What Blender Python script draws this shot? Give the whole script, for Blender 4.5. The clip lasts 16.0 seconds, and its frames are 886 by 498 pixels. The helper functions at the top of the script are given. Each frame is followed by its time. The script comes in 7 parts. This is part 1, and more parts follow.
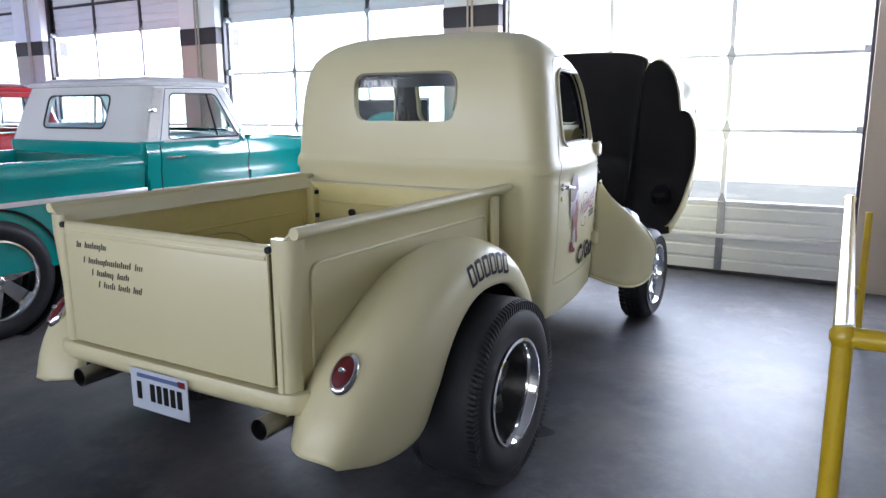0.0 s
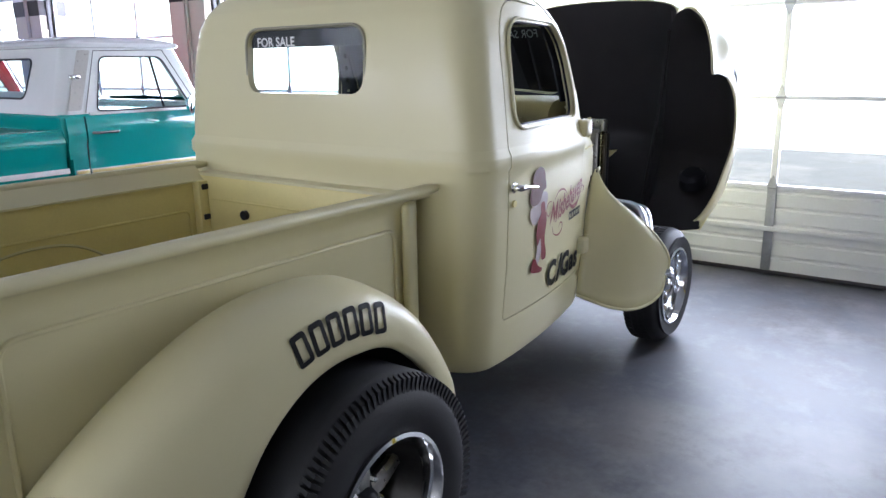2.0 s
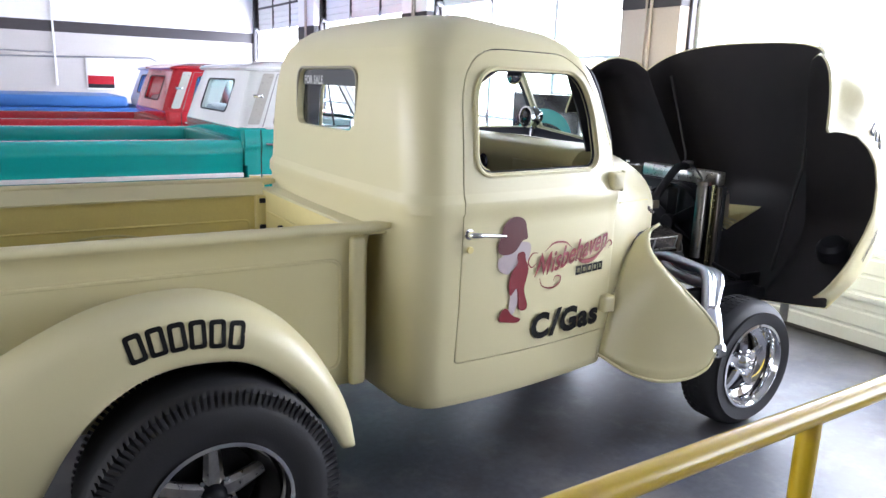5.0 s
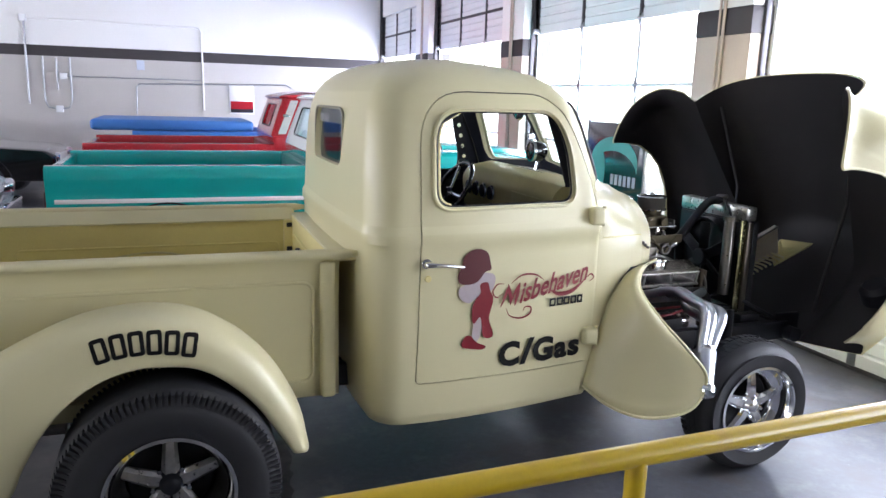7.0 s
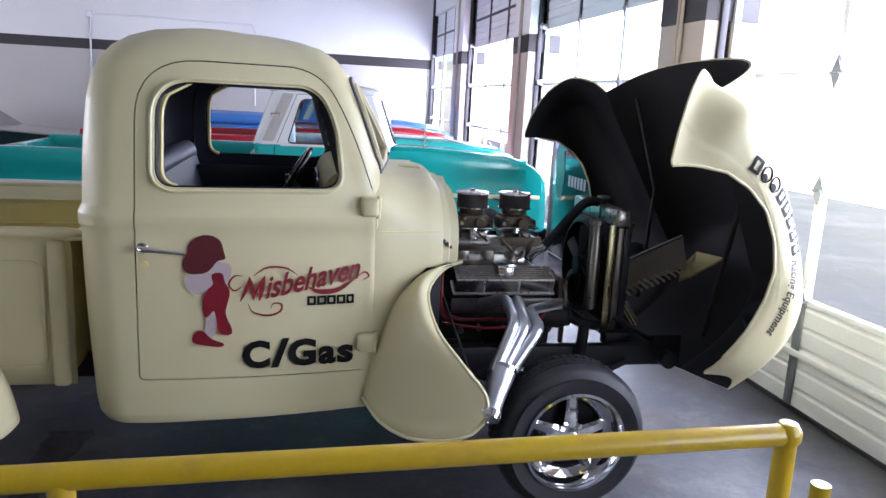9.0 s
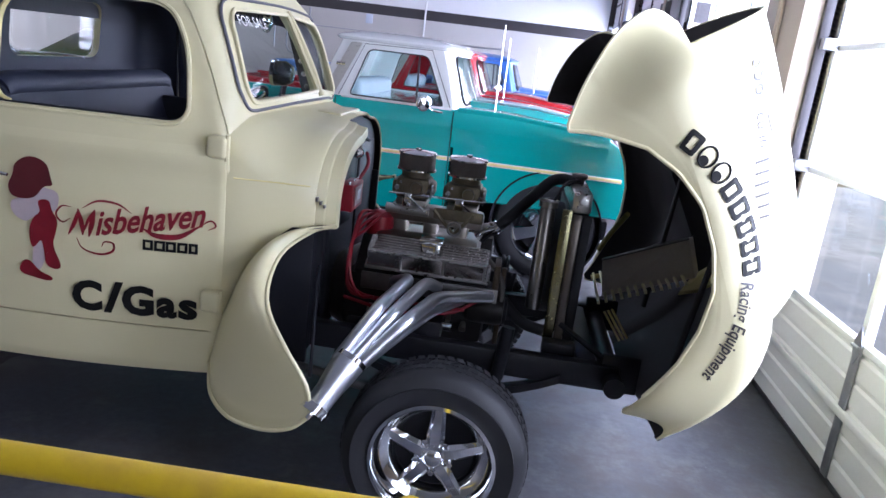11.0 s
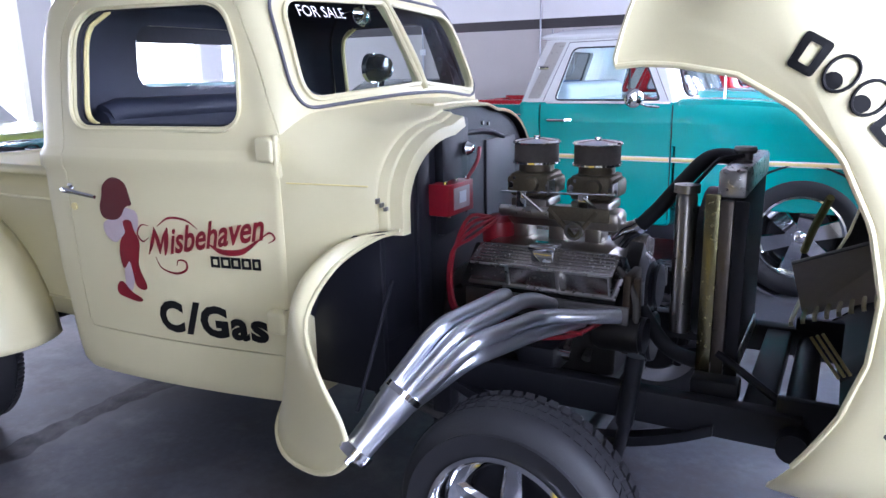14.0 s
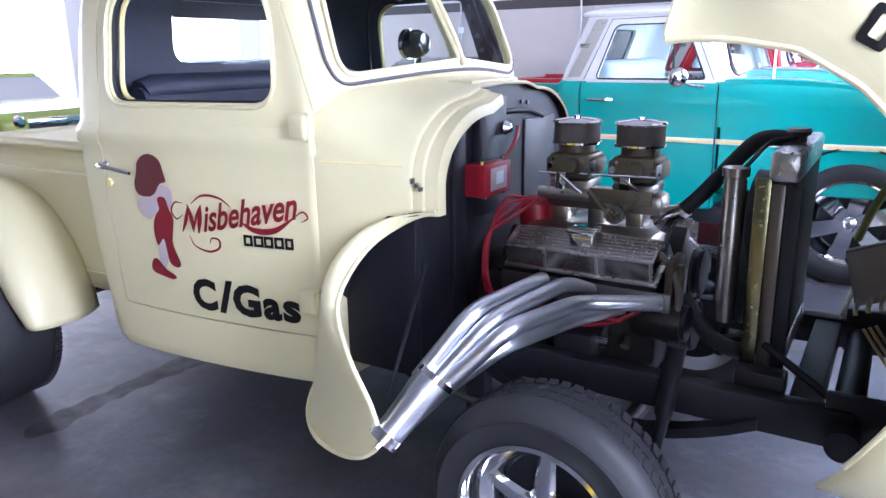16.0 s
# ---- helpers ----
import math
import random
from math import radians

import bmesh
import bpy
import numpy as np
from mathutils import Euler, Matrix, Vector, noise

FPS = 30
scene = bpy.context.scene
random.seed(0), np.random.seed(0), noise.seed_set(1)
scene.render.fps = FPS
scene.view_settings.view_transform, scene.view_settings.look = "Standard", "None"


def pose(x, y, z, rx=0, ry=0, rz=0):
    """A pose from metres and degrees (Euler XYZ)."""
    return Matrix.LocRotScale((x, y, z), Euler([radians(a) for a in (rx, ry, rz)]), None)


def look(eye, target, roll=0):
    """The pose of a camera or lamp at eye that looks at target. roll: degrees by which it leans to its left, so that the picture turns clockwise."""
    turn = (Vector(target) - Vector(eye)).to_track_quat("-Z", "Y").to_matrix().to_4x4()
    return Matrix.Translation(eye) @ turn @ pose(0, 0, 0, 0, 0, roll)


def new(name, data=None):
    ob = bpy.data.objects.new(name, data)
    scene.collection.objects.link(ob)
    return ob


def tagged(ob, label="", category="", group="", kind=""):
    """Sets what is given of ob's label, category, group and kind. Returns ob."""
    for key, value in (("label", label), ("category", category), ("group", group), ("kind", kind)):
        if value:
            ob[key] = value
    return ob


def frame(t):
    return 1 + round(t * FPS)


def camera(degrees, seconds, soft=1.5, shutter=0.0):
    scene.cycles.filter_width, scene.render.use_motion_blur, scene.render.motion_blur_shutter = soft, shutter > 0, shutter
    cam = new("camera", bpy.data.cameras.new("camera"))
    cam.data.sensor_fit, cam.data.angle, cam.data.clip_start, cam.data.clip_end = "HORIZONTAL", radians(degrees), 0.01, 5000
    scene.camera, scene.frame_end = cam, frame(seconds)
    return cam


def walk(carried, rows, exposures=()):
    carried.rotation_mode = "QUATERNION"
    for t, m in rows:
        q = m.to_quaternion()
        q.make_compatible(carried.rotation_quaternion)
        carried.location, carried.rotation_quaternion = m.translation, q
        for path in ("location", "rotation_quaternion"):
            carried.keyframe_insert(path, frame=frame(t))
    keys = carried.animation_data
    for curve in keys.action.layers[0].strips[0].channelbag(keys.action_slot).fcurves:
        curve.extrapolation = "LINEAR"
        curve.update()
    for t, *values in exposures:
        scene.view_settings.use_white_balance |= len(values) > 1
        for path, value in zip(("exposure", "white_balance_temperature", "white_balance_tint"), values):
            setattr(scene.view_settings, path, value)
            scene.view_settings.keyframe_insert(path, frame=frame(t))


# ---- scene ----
cam = camera(62.3, 16.0)
PATH = [
    (0, (-1.68, -2.135, 1.497), (0.011, -1.139, 1.114), -0.3),
    (0.5, (-1.422, -2.136, 1.499), (0.274, -1.16, 1.086), -1.2),
    (1, (-1.083, -2.122, 1.494), (0.548, -1.077, 0.995), -0.9),
    (1.5, (-0.781, -2.074, 1.518), (0.815, -0.985, 1.0), -1.2),
    (2, (-0.458, -2.087, 1.516), (1.12, -0.958, 1.032), -0.7),
    (2.5, (-0.181, -2.131, 1.522), (1.328, -0.904, 1.057), -0.8),
    (3, (0.029, -2.213, 1.528), (1.435, -0.865, 1.074), -1.4),
    (5.5, (0.428, -3.125, 1.649), (1.354, -1.398, 1.246), 3.4),
    (6, (0.54, -3.279, 1.679), (1.35, -1.485, 1.325), 3.8),
    (6.5, (0.689, -3.349, 1.69), (1.415, -1.519, 1.335), 1.8),
    (7, (0.907, -3.396, 1.717), (1.585, -1.557, 1.316), 1.7),
    (7.5, (1.24, -3.47, 1.699), (1.868, -1.613, 1.303), 2.2),
    (8, (1.593, -3.505, 1.702), (2.137, -1.623, 1.297), 1.6),
    (8.5, (1.943, -3.46, 1.684), (2.434, -1.564, 1.281), 3.7),
    (9, (2.337, -3.463, 1.653), (2.731, -1.543, 1.257), 3.0),
    (9.5, (2.661, -3.455, 1.675), (2.945, -1.522, 1.248), 2.8),
    (10, (2.99, -3.338, 1.659), (3.16, -1.401, 1.192), 4.6),
    (12.5, (4.084, -2.498, 1.538), (3.453, -0.668, 1.037), 5.4),
    (13, (4.122, -2.349, 1.504), (3.385, -0.546, 1.049), 3.3),
    (13.5, (4.125, -2.34, 1.473), (3.295, -0.576, 1.027), 0.1),
    (14, (4.136, -2.348, 1.453), (3.19, -0.649, 0.986), -1.1),
    (14.5, (4.136, -2.334, 1.452), (3.104, -0.691, 0.966), -1.5),
    (15, (4.123, -2.329, 1.456), (3.068, -0.705, 0.958), -1.1),
    (15.5, (4.11, -2.32, 1.451), (3.06, -0.696, 0.938), -0.9),
    (16, (4.107, -2.3, 1.446), (3.085, -0.661, 0.927), -0.9),
]
EXPOSURE = [(0, 0.1, 6250, 11), (1.5, 0.1, 6250, 11), (2.5, 0.24, 6250, 11), (5.5, 0.8, 6600, 11), (7, 0.54, 6550, 11), (8, 0.42, 6400, 13), (9.5, 0.0, 6200, 16), (12.5, -0.08, 5850, 18), (13.5, 0.05, 5850, 18), (14.5, 0.68, 5850, 20), (16, 0.8, 5850, 20)]
walk(cam, [(t, look(eye, target, roll)) for t, eye, target, roll in PATH], EXPOSURE)

# ---- world and light ----
world = bpy.data.worlds.new("sky")
scene.world = world
world.use_nodes = True
wn = world.node_tree.nodes
sky = wn.new("ShaderNodeTexSky")
sky.sky_type = "NISHITA"
sky.sun_disc = False
sky.sun_elevation, sky.sun_rotation = radians(52), radians(60)
world.node_tree.links.new(sky.outputs[0], wn["Background"].inputs[0])
wn["Background"].inputs[1].default_value = 0.15


def area(name, place, target, sx, sy, watts, col):
    lamp = bpy.data.lights.new(name, "AREA")
    lamp.shape, lamp.size, lamp.size_y, lamp.energy, lamp.color = "RECTANGLE", sx, sy, watts, col
    ob = new(name, lamp)
    ob.matrix_world = look(place, target)
    return ob


sun = bpy.data.lights.new("sun", "SUN")
sun.energy, sun.angle, sun.color = 4.0, radians(0.5), (1, 0.95, 0.88)
new("sun", sun).matrix_world = look((9, 3.5, 12), (0, 0, 0))

# daylight of the sky in the openings of the glazed doors
DOOR_X = 5.10
BAYS = [(-5.85, -2.72), (-2.05, 1.14), (1.76, 5.0), (5.64, 8.6), (9.3, 12.05)]
for i, (y0, y1) in enumerate(BAYS):
    area("door_daylight", (DOOR_X + 0.5, (y0 + y1) / 2, 1.95), (0, (y0 + y1) / 2, 1.3), y1 - y0, 2.5, (82, 350, 390, 390, 360)[i], (0.89, 0.93, 1.17))
for y in (-4.2, 0.2, 4.6, 9.0):
    area("rear_daylight", (-9.4, y, 2.25), (0, y, 1.75), 3.4, 1.9, 18 if y < -3 else 98 if y < 3 else 118, (0.89, 0.93, 1.17))


# ---- materials ----
def mat(name, col, rough=0.5, metal=0.0, var=0.08, scale=6.0, bump=0.0, fine=60.0, coat=0.0, spec=0.5, dirt=None, dirt_amount=0.0, rvar=0.08):
    m = bpy.data.materials.new(name)
    m.use_nodes = True
    nt = m.node_tree
    b = nt.nodes["Principled BSDF"]
    co = nt.nodes.new("ShaderNodeTexCoord")
    n1 = nt.nodes.new("ShaderNodeTexNoise")
    n1.inputs["Scale"].default_value, n1.inputs["Detail"].default_value = scale, 5
    n2 = nt.nodes.new("ShaderNodeTexNoise")
    n2.inputs["Scale"].default_value, n2.inputs["Detail"].default_value = fine, 4
    nt.links.new(co.outputs["Object"], n1.inputs["Vector"])
    nt.links.new(co.outputs["Object"], n2.inputs["Vector"])
    mixed = nt.nodes.new("ShaderNodeMix")
    mixed.data_type = "RGBA"
    mixed.inputs["A"].default_value = (*[c * (1 - var) for c in col], 1)
    mixed.inputs["B"].default_value = (*[min(1, c * (1 + var)) for c in col], 1)
    nt.links.new(n1.outputs["Fac"], mixed.inputs["Factor"])
    out = mixed.outputs["Result"]
    fine_mix = nt.nodes.new("ShaderNodeMix")
    fine_mix.data_type, fine_mix.blend_type = "RGBA", "MULTIPLY"
    fine_mix.inputs["Factor"].default_value = var * 2
    nt.links.new(out, fine_mix.inputs["A"])
    nt.links.new(n2.outputs["Fac"], fine_mix.inputs["B"])
    out = fine_mix.outputs["Result"]
    if dirt:
        ramp = nt.nodes.new("ShaderNodeMapRange")
        ramp.inputs["From Min"].default_value, ramp.inputs["From Max"].default_value = 0.52, 0.72
        ramp.inputs["To Max"].default_value = dirt_amount
        nt.links.new(n1.outputs["Fac"], ramp.inputs["Value"])
        d = nt.nodes.new("ShaderNodeMix")
        d.data_type = "RGBA"
        d.inputs["B"].default_value = (*dirt, 1)
        nt.links.new(ramp.outputs["Result"], d.inputs["Factor"])
        nt.links.new(out, d.inputs["A"])
        out = d.outputs["Result"]
    nt.links.new(out, b.inputs["Base Color"])
    rr = nt.nodes.new("ShaderNodeMapRange")
    rr.inputs["To Min"].default_value, rr.inputs["To Max"].default_value = max(0, rough - rvar), min(1, rough + rvar)
    nt.links.new(n2.outputs["Fac"], rr.inputs["Value"])
    nt.links.new(rr.outputs["Result"], b.inputs["Roughness"])
    b.inputs["Metallic"].default_value = metal
    b.inputs["Coat Weight"].default_value = coat
    b.inputs["Coat Roughness"].default_value = 0.12
    b.inputs["Specular IOR Level"].default_value = spec
    if bump:
        bp = nt.nodes.new("ShaderNodeBump")
        bp.inputs["Strength"].default_value, bp.inputs["Distance"].default_value = bump, 0.004
        nt.links.new(n2.outputs["Fac"], bp.inputs["Height"])
        nt.links.new(bp.outputs["Normal"], b.inputs["Normal"])
    return m


def glass(name, col=(1, 1, 1), rough=0.02):
    m = bpy.data.materials.new(name)
    m.use_nodes = True
    nt = m.node_tree
    nt.nodes.remove(nt.nodes["Principled BSDF"])
    t = nt.nodes.new("ShaderNodeBsdfTransparent")
    t.inputs["Color"].default_value = (*col, 1)
    g = nt.nodes.new("ShaderNodeBsdfGlossy")
    g.inputs["Roughness"].default_value = rough
    lw = nt.nodes.new("ShaderNodeLayerWeight")
    lw.inputs["Blend"].default_value = 0.5
    pw = nt.nodes.new("ShaderNodeMath")
    pw.operation = "POWER"
    pw.inputs[1].default_value = 4.0
    nt.links.new(lw.outputs["Facing"], pw.inputs[0])
    fr = nt.nodes.new("ShaderNodeMapRange")
    fr.inputs["To Min"].default_value, fr.inputs["To Max"].default_value = 0.005, 0.5
    nt.links.new(pw.outputs[0], fr.inputs["Value"])
    mx = nt.nodes.new("ShaderNodeMixShader")
    nt.links.new(fr.outputs[0], mx.inputs[0])
    nt.links.new(t.outputs[0], mx.inputs[1])
    nt.links.new(g.outputs[0], mx.inputs[2])
    nt.links.new(mx.outputs[0], nt.nodes["Material Output"].inputs["Surface"])
    return m


def glow(name, col, strength):
    m = bpy.data.materials.new(name)
    m.use_nodes = True
    nt = m.node_tree
    nt.nodes.remove(nt.nodes["Principled BSDF"])
    e = nt.nodes.new("ShaderNodeEmission")
    e.inputs[0].default_value, e.inputs[1].default_value = (*col, 1), strength
    nt.links.new(e.outputs[0], nt.nodes["Material Output"].inputs["Surface"])
    return m


CREAM = mat("cream_paint", (0.69, 0.635, 0.385), 0.40, var=0.03, scale=2.5, fine=350, coat=0.15, bump=0.03)
CREAM_IN = mat("cream_paint_worn", (0.78, 0.68, 0.30), 0.45, var=0.05, scale=5, fine=120, bump=0.04, dirt=(0.45, 0.37, 0.18), dirt_amount=0.2)
BLACK = mat("black_paint", (0.013, 0.014, 0.020), 0.45, var=0.2, bump=0.08, fine=140, dirt=(0.03, 0.03, 0.035), dirt_amount=0.35, spec=0.35)
UNDERHOOD = mat("black_undercoat", (0.030, 0.026, 0.027), 0.55, var=0.25, bump=0.2, fine=200, spec=0.45)
RUBBER = mat("tyre_rubber", (0.0168, 0.0175, 0.0210), 0.62, var=0.15, bump=0.15, fine=180, dirt=(0.04, 0.04, 0.04), dirt_amount=0.12)
CHROME = mat("chrome", (0.86, 0.87, 0.89), 0.07, 1.0, var=0.02, rvar=0.04)
ALU = mat("cast_aluminium", (0.43, 0.395, 0.35), 0.30, 1.0, var=0.10, scale=12, bump=0.02, fine=120, rvar=0.04)
ALU_RAW = mat("polished_aluminium", (0.7, 0.69, 0.66), 0.28, 1.0, var=0.06, scale=14, rvar=0.03)
STEEL = mat("bare_steel", (0.3, 0.29, 0.28), 0.4, 1.0, var=0.2, scale=18, bump=0.1)
GOLDZINC = mat("carburettor_zinc", (0.20, 0.17, 0.11), 0.5, 0.6, var=0.25, scale=30, bump=0.3, fine=150)
BRASS = mat("brass_side_plate", (0.45, 0.40, 0.13), 0.4, 0.8, var=0.2, scale=15)
REDP = mat("red_plastic", (0.30, 0.010, 0.022), 0.35, var=0.1)
REDW = mat("red_paint", (0.42, 0.012, 0.02), 0.25, var=0.06, coat=0.6)
BLUEP = mat("blue_paint", (0.04, 0.16, 0.5), 0.3, var=0.06, coat=0.5)
TEAL = mat("teal_paint", (0.004, 0.36, 0.33), 0.16, var=0.05, scale=3, coat=1.0, rvar=0.04)
# bed inside: about half the brightness of the body's teal
TEAL_IN = mat("darker_teal_bed", (0.004, 0.17, 0.145), 0.35, var=0.1, scale=6)
WHITEP = mat("white_paint", (0.8, 0.81, 0.8), 0.22, var=0.03, coat=0.8)
LIME = mat("light_green_paint", (0.5, 0.62, 0.12), 0.25, var=0.05, coat=0.6)
GLOSSBLACK = mat("gloss_black_paint", (0.01, 0.01, 0.011), 0.12, var=0.1, coat=1.0)
YELLOW = mat("yellow_rail_paint", (0.60, 0.41, 0.012), 0.38, var=0.07, scale=9, bump=0.1, fine=90, dirt=(0.32, 0.17, 0.05), dirt_amount=0.35, coat=0.6)
INKBLACK = mat("black_lettering", (0.01, 0.01, 0.01), 0.6, var=0.1, spec=0.15)
INKRED = mat("red_lettering", (0.22, 0.008, 0.018), 0.45, var=0.1)
FADEDINK = mat("thin_grey_ink", (0.07, 0.065, 0.06), 0.5)
INKGREY = mat("faded_grey_lettering", (0.13, 0.125, 0.125), 0.5, var=0.1)
FABRIC = mat("blue_grey_upholstery", (0.028, 0.034, 0.058), 0.5, var=0.25, scale=12, bump=0.4, fine=300)
DARKTRIM = mat("dark_trim_panel", (0.03, 0.033, 0.042), 0.6, var=0.2, bump=0.2)
WINDOW = glass("clear_window_glass", (0.96, 0.98, 0.98))
TINT = glass("tinted_window_glass", (0.75, 0.82, 0.82))
WALLGREY = mat("painted_block_grey", (0.54, 0.51, 0.48), 0.75, var=0.06, scale=1.5, bump=0.25, fine=40)
WALLWHITE = mat("painted_block_white", (0.82, 0.81, 0.79), 0.75, var=0.04, scale=1.5, bump=0.25, fine=40)
STRIPE = mat("dark_brown_stripe_paint", (0.045, 0.038, 0.04), 0.6, var=0.15)
TAN = mat("tan_block_paint", (0.52, 0.44, 0.37), 0.75, var=0.06, scale=3, bump=0.2, fine=50)
DOORWHITE = mat("white_door_metal", (0.74, 0.75, 0.76), 0.4, var=0.04, scale=4)
DOORGREY = mat("galvanised_metal", (0.4, 0.41, 0.43), 0.42, 0.8, var=0.12, scale=14)
DARKMETAL = mat("dark_bronze_frame", (0.06, 0.055, 0.06), 0.5, 0.3, var=0.15)
CEIL = mat("bounce_cutting_deck", (0.40, 0.40, 0.40), 0.8, var=0.05)
LENSRED = mat("red_lamp_lens", (0.14, 0.006, 0.01), 0.12, var=0.1, coat=1.0)
PLATE = mat("plate_white", (0.55, 0.60, 0.68), 0.4, var=0.05)
TEALPRINT = mat("teal_print", (0.10, 0.42, 0.38), 0.5, var=0.05)
BACKDROP = glow("bright_outdoors", (0.97, 0.99, 1.0), 3.5)


def concrete():
    m = mat("sealed_concrete", (0.104, 0.110, 0.130), 0.43, var=0.34, scale=1.1, bump=0.08, fine=30, spec=0.25, dirt=(0.074, 0.068, 0.067), dirt_amount=0.85, rvar=0.12)
    nt = m.node_tree
    b = nt.nodes["Principled BSDF"]
    src = b.inputs["Base Color"].links[0].from_socket
    co = [n for n in nt.nodes if n.bl_idname == "ShaderNodeTexCoord"][0]
    # worn pale patches, then finer scuffs and specks
    for scale, detail, rough, lo, hi, amount, col in ((0.55, 7, 0.62, 0.48, 0.64, 0.8, (0.20, 0.185, 0.175)), (4.5, 9, 0.72, 0.52, 0.74, 0.5, (0.19, 0.185, 0.185)), (38, 4, 0.6, 0.70, 0.78, 0.5, (0.24, 0.24, 0.25)), (1.7, 9, 0.74, 0.50, 0.64, 0.8, (0.058, 0.050, 0.048))):
        n = nt.nodes.new("ShaderNodeTexNoise")
        n.inputs["Scale"].default_value, n.inputs["Detail"].default_value, n.inputs["Roughness"].default_value = scale, detail, rough
        mp = nt.nodes.new("ShaderNodeMapping")
        mp.inputs["Location"].default_value = (scale * 3.1, scale * 7.7, 0.3)
        nt.links.new(co.outputs["Object"], mp.inputs["Vector"])
        nt.links.new(mp.outputs["Vector"], n.inputs["Vector"])
        mr = nt.nodes.new("ShaderNodeMapRange")
        mr.inputs["From Min"].default_value, mr.inputs["From Max"].default_value = lo, hi
        mr.inputs["To Max"].default_value = amount
        nt.links.new(n.outputs["Fac"], mr.inputs["Value"])
        mx = nt.nodes.new("ShaderNodeMix")
        mx.data_type = "RGBA"
        mx.inputs["B"].default_value = (*col, 1)
        nt.links.new(mr.outputs["Result"], mx.inputs["Factor"])
        nt.links.new(src, mx.inputs["A"])
        src = mx.outputs["Result"]
    nt.links.new(src, b.inputs["Base Color"])
    return m


CONCRETE = concrete()


# ---- mesh helpers ----
def finish(name, bm, material, smooth=None):
    me = bpy.data.meshes.new(name)
    if smooth:
        for f in bm.faces:
            f.smooth = True
    bm.normal_update()
    bm.to_mesh(me)
    bm.free()
    for m in material if isinstance(material, (list, tuple)) else [material]:
        me.materials.append(m)
    if smooth and smooth is not True:
        me.set_sharp_from_angle(angle=radians(smooth))
    return me


def part(name, bm, material, parent=None, label="", smooth=40):
    ob = new(name, finish(name, bm, material, smooth) if isinstance(bm, bmesh.types.BMesh) else bm)
    if parent:
        ob.parent = parent
        if parent.type == "EMPTY":
            ob.matrix_parent_inverse = Matrix.Translation(-parent.location)
    if label:
        ob["label"] = label
    return ob


def thing(name, label, category, at=(0, 0, 0), group=""):
    ob = new(name)
    ob.location = at
    return tagged(ob, label, category, group)


def box(x0, x1, y0, y1, z0, z1, bev=0.0, bm=None, seg=2):
    bm = bm or bmesh.new()
    vs = [bm.verts.new((x, y, z)) for x in (x0, x1) for y in (y0, y1) for z in (z0, z1)]
    fs = [bm.faces.new([vs[i] for i in q]) for q in ((0, 1, 3, 2), (4, 6, 7, 5), (0, 4, 5, 1), (2, 3, 7, 6), (0, 2, 6, 4), (1, 5, 7, 3))]
    if bev:
        es = list({e for f in fs for e in f.edges})
        bmesh.ops.bevel(bm, geom=es, offset=bev, segments=seg, affect="EDGES", profile=0.5)
    return bm


def moved(bm, m, verts=None):
    bmesh.ops.transform(bm, matrix=m, verts=verts or bm.verts)
    return bm


def loft(rings, closed=True, cap0=False, cap1=False, bm=None):
    bm = bm or bmesh.new()
    rows = [[bm.verts.new(p) for p in r] for r in rings]
    for a, b in zip(rows, rows[1:]):
        n = len(a)
        for i in range(n if closed else n - 1):
            j = (i + 1) % n
            bm.faces.new((a[i], a[j], b[j], b[i]))
    if cap0:
        bm.faces.new(list(reversed(rows[0])))
    if cap1:
        bm.faces.new(rows[-1])
    return bm


def spline(pts, n):
    """Catmull-Rom through the points, n steps a span."""
    P = [np.array(p, float) for p in pts]
    P = [2 * P[0] - P[1]] + P + [2 * P[-1] - P[-2]]
    out = []
    for i in range(1, len(P) - 2):
        for k in range(n):
            t = k / n
            a, b, c, d = P[i - 1:i + 3]
            out.append(0.5 * (2 * b + (c - a) * t + (2 * a - 5 * b + 4 * c - d) * t * t + (3 * b - 3 * c + d - a) * t ** 3))
    out.append(P[-2])
    return out


def tube(pts, r, seg=10, bm=None, smooth_steps=0, caps=True, closed=False):
    """A round bar along the points; r may be a list."""
    if smooth_steps:
        pts = spline(pts, smooth_steps)
    P = [Vector(p) for p in pts]
    R = r if isinstance(r, (list, tuple)) else [r] * len(P)
    if len(R) != len(P):
        R = list(np.interp(np.linspace(0, 1, len(P)), np.linspace(0, 1, len(R)), R))
    up, rings = None, []
    for i, p in enumerate(P):
        a = P[i - 1] if (i or closed) else p
        b = P[(i + 1) % len(P)] if (i < len(P) - 1 or closed) else p
        d = (b - a).normalized()
        if up is None:
            up = d.orthogonal().normalized()
        up = (up - d * up.dot(d)).normalized()
        s = d.cross(up)
        rings.append([p + (up * math.cos(2 * math.pi * k / seg) + s * math.sin(2 * math.pi * k / seg)) * R[i] for k in range(seg)])
    if closed:
        rings.append(rings[0])
        bm = loft(rings, bm=bm)
        bmesh.ops.remove_doubles(bm, verts=bm.verts, dist=1e-5)
        return bm
    return loft(rings, cap0=caps, cap1=caps, bm=bm)


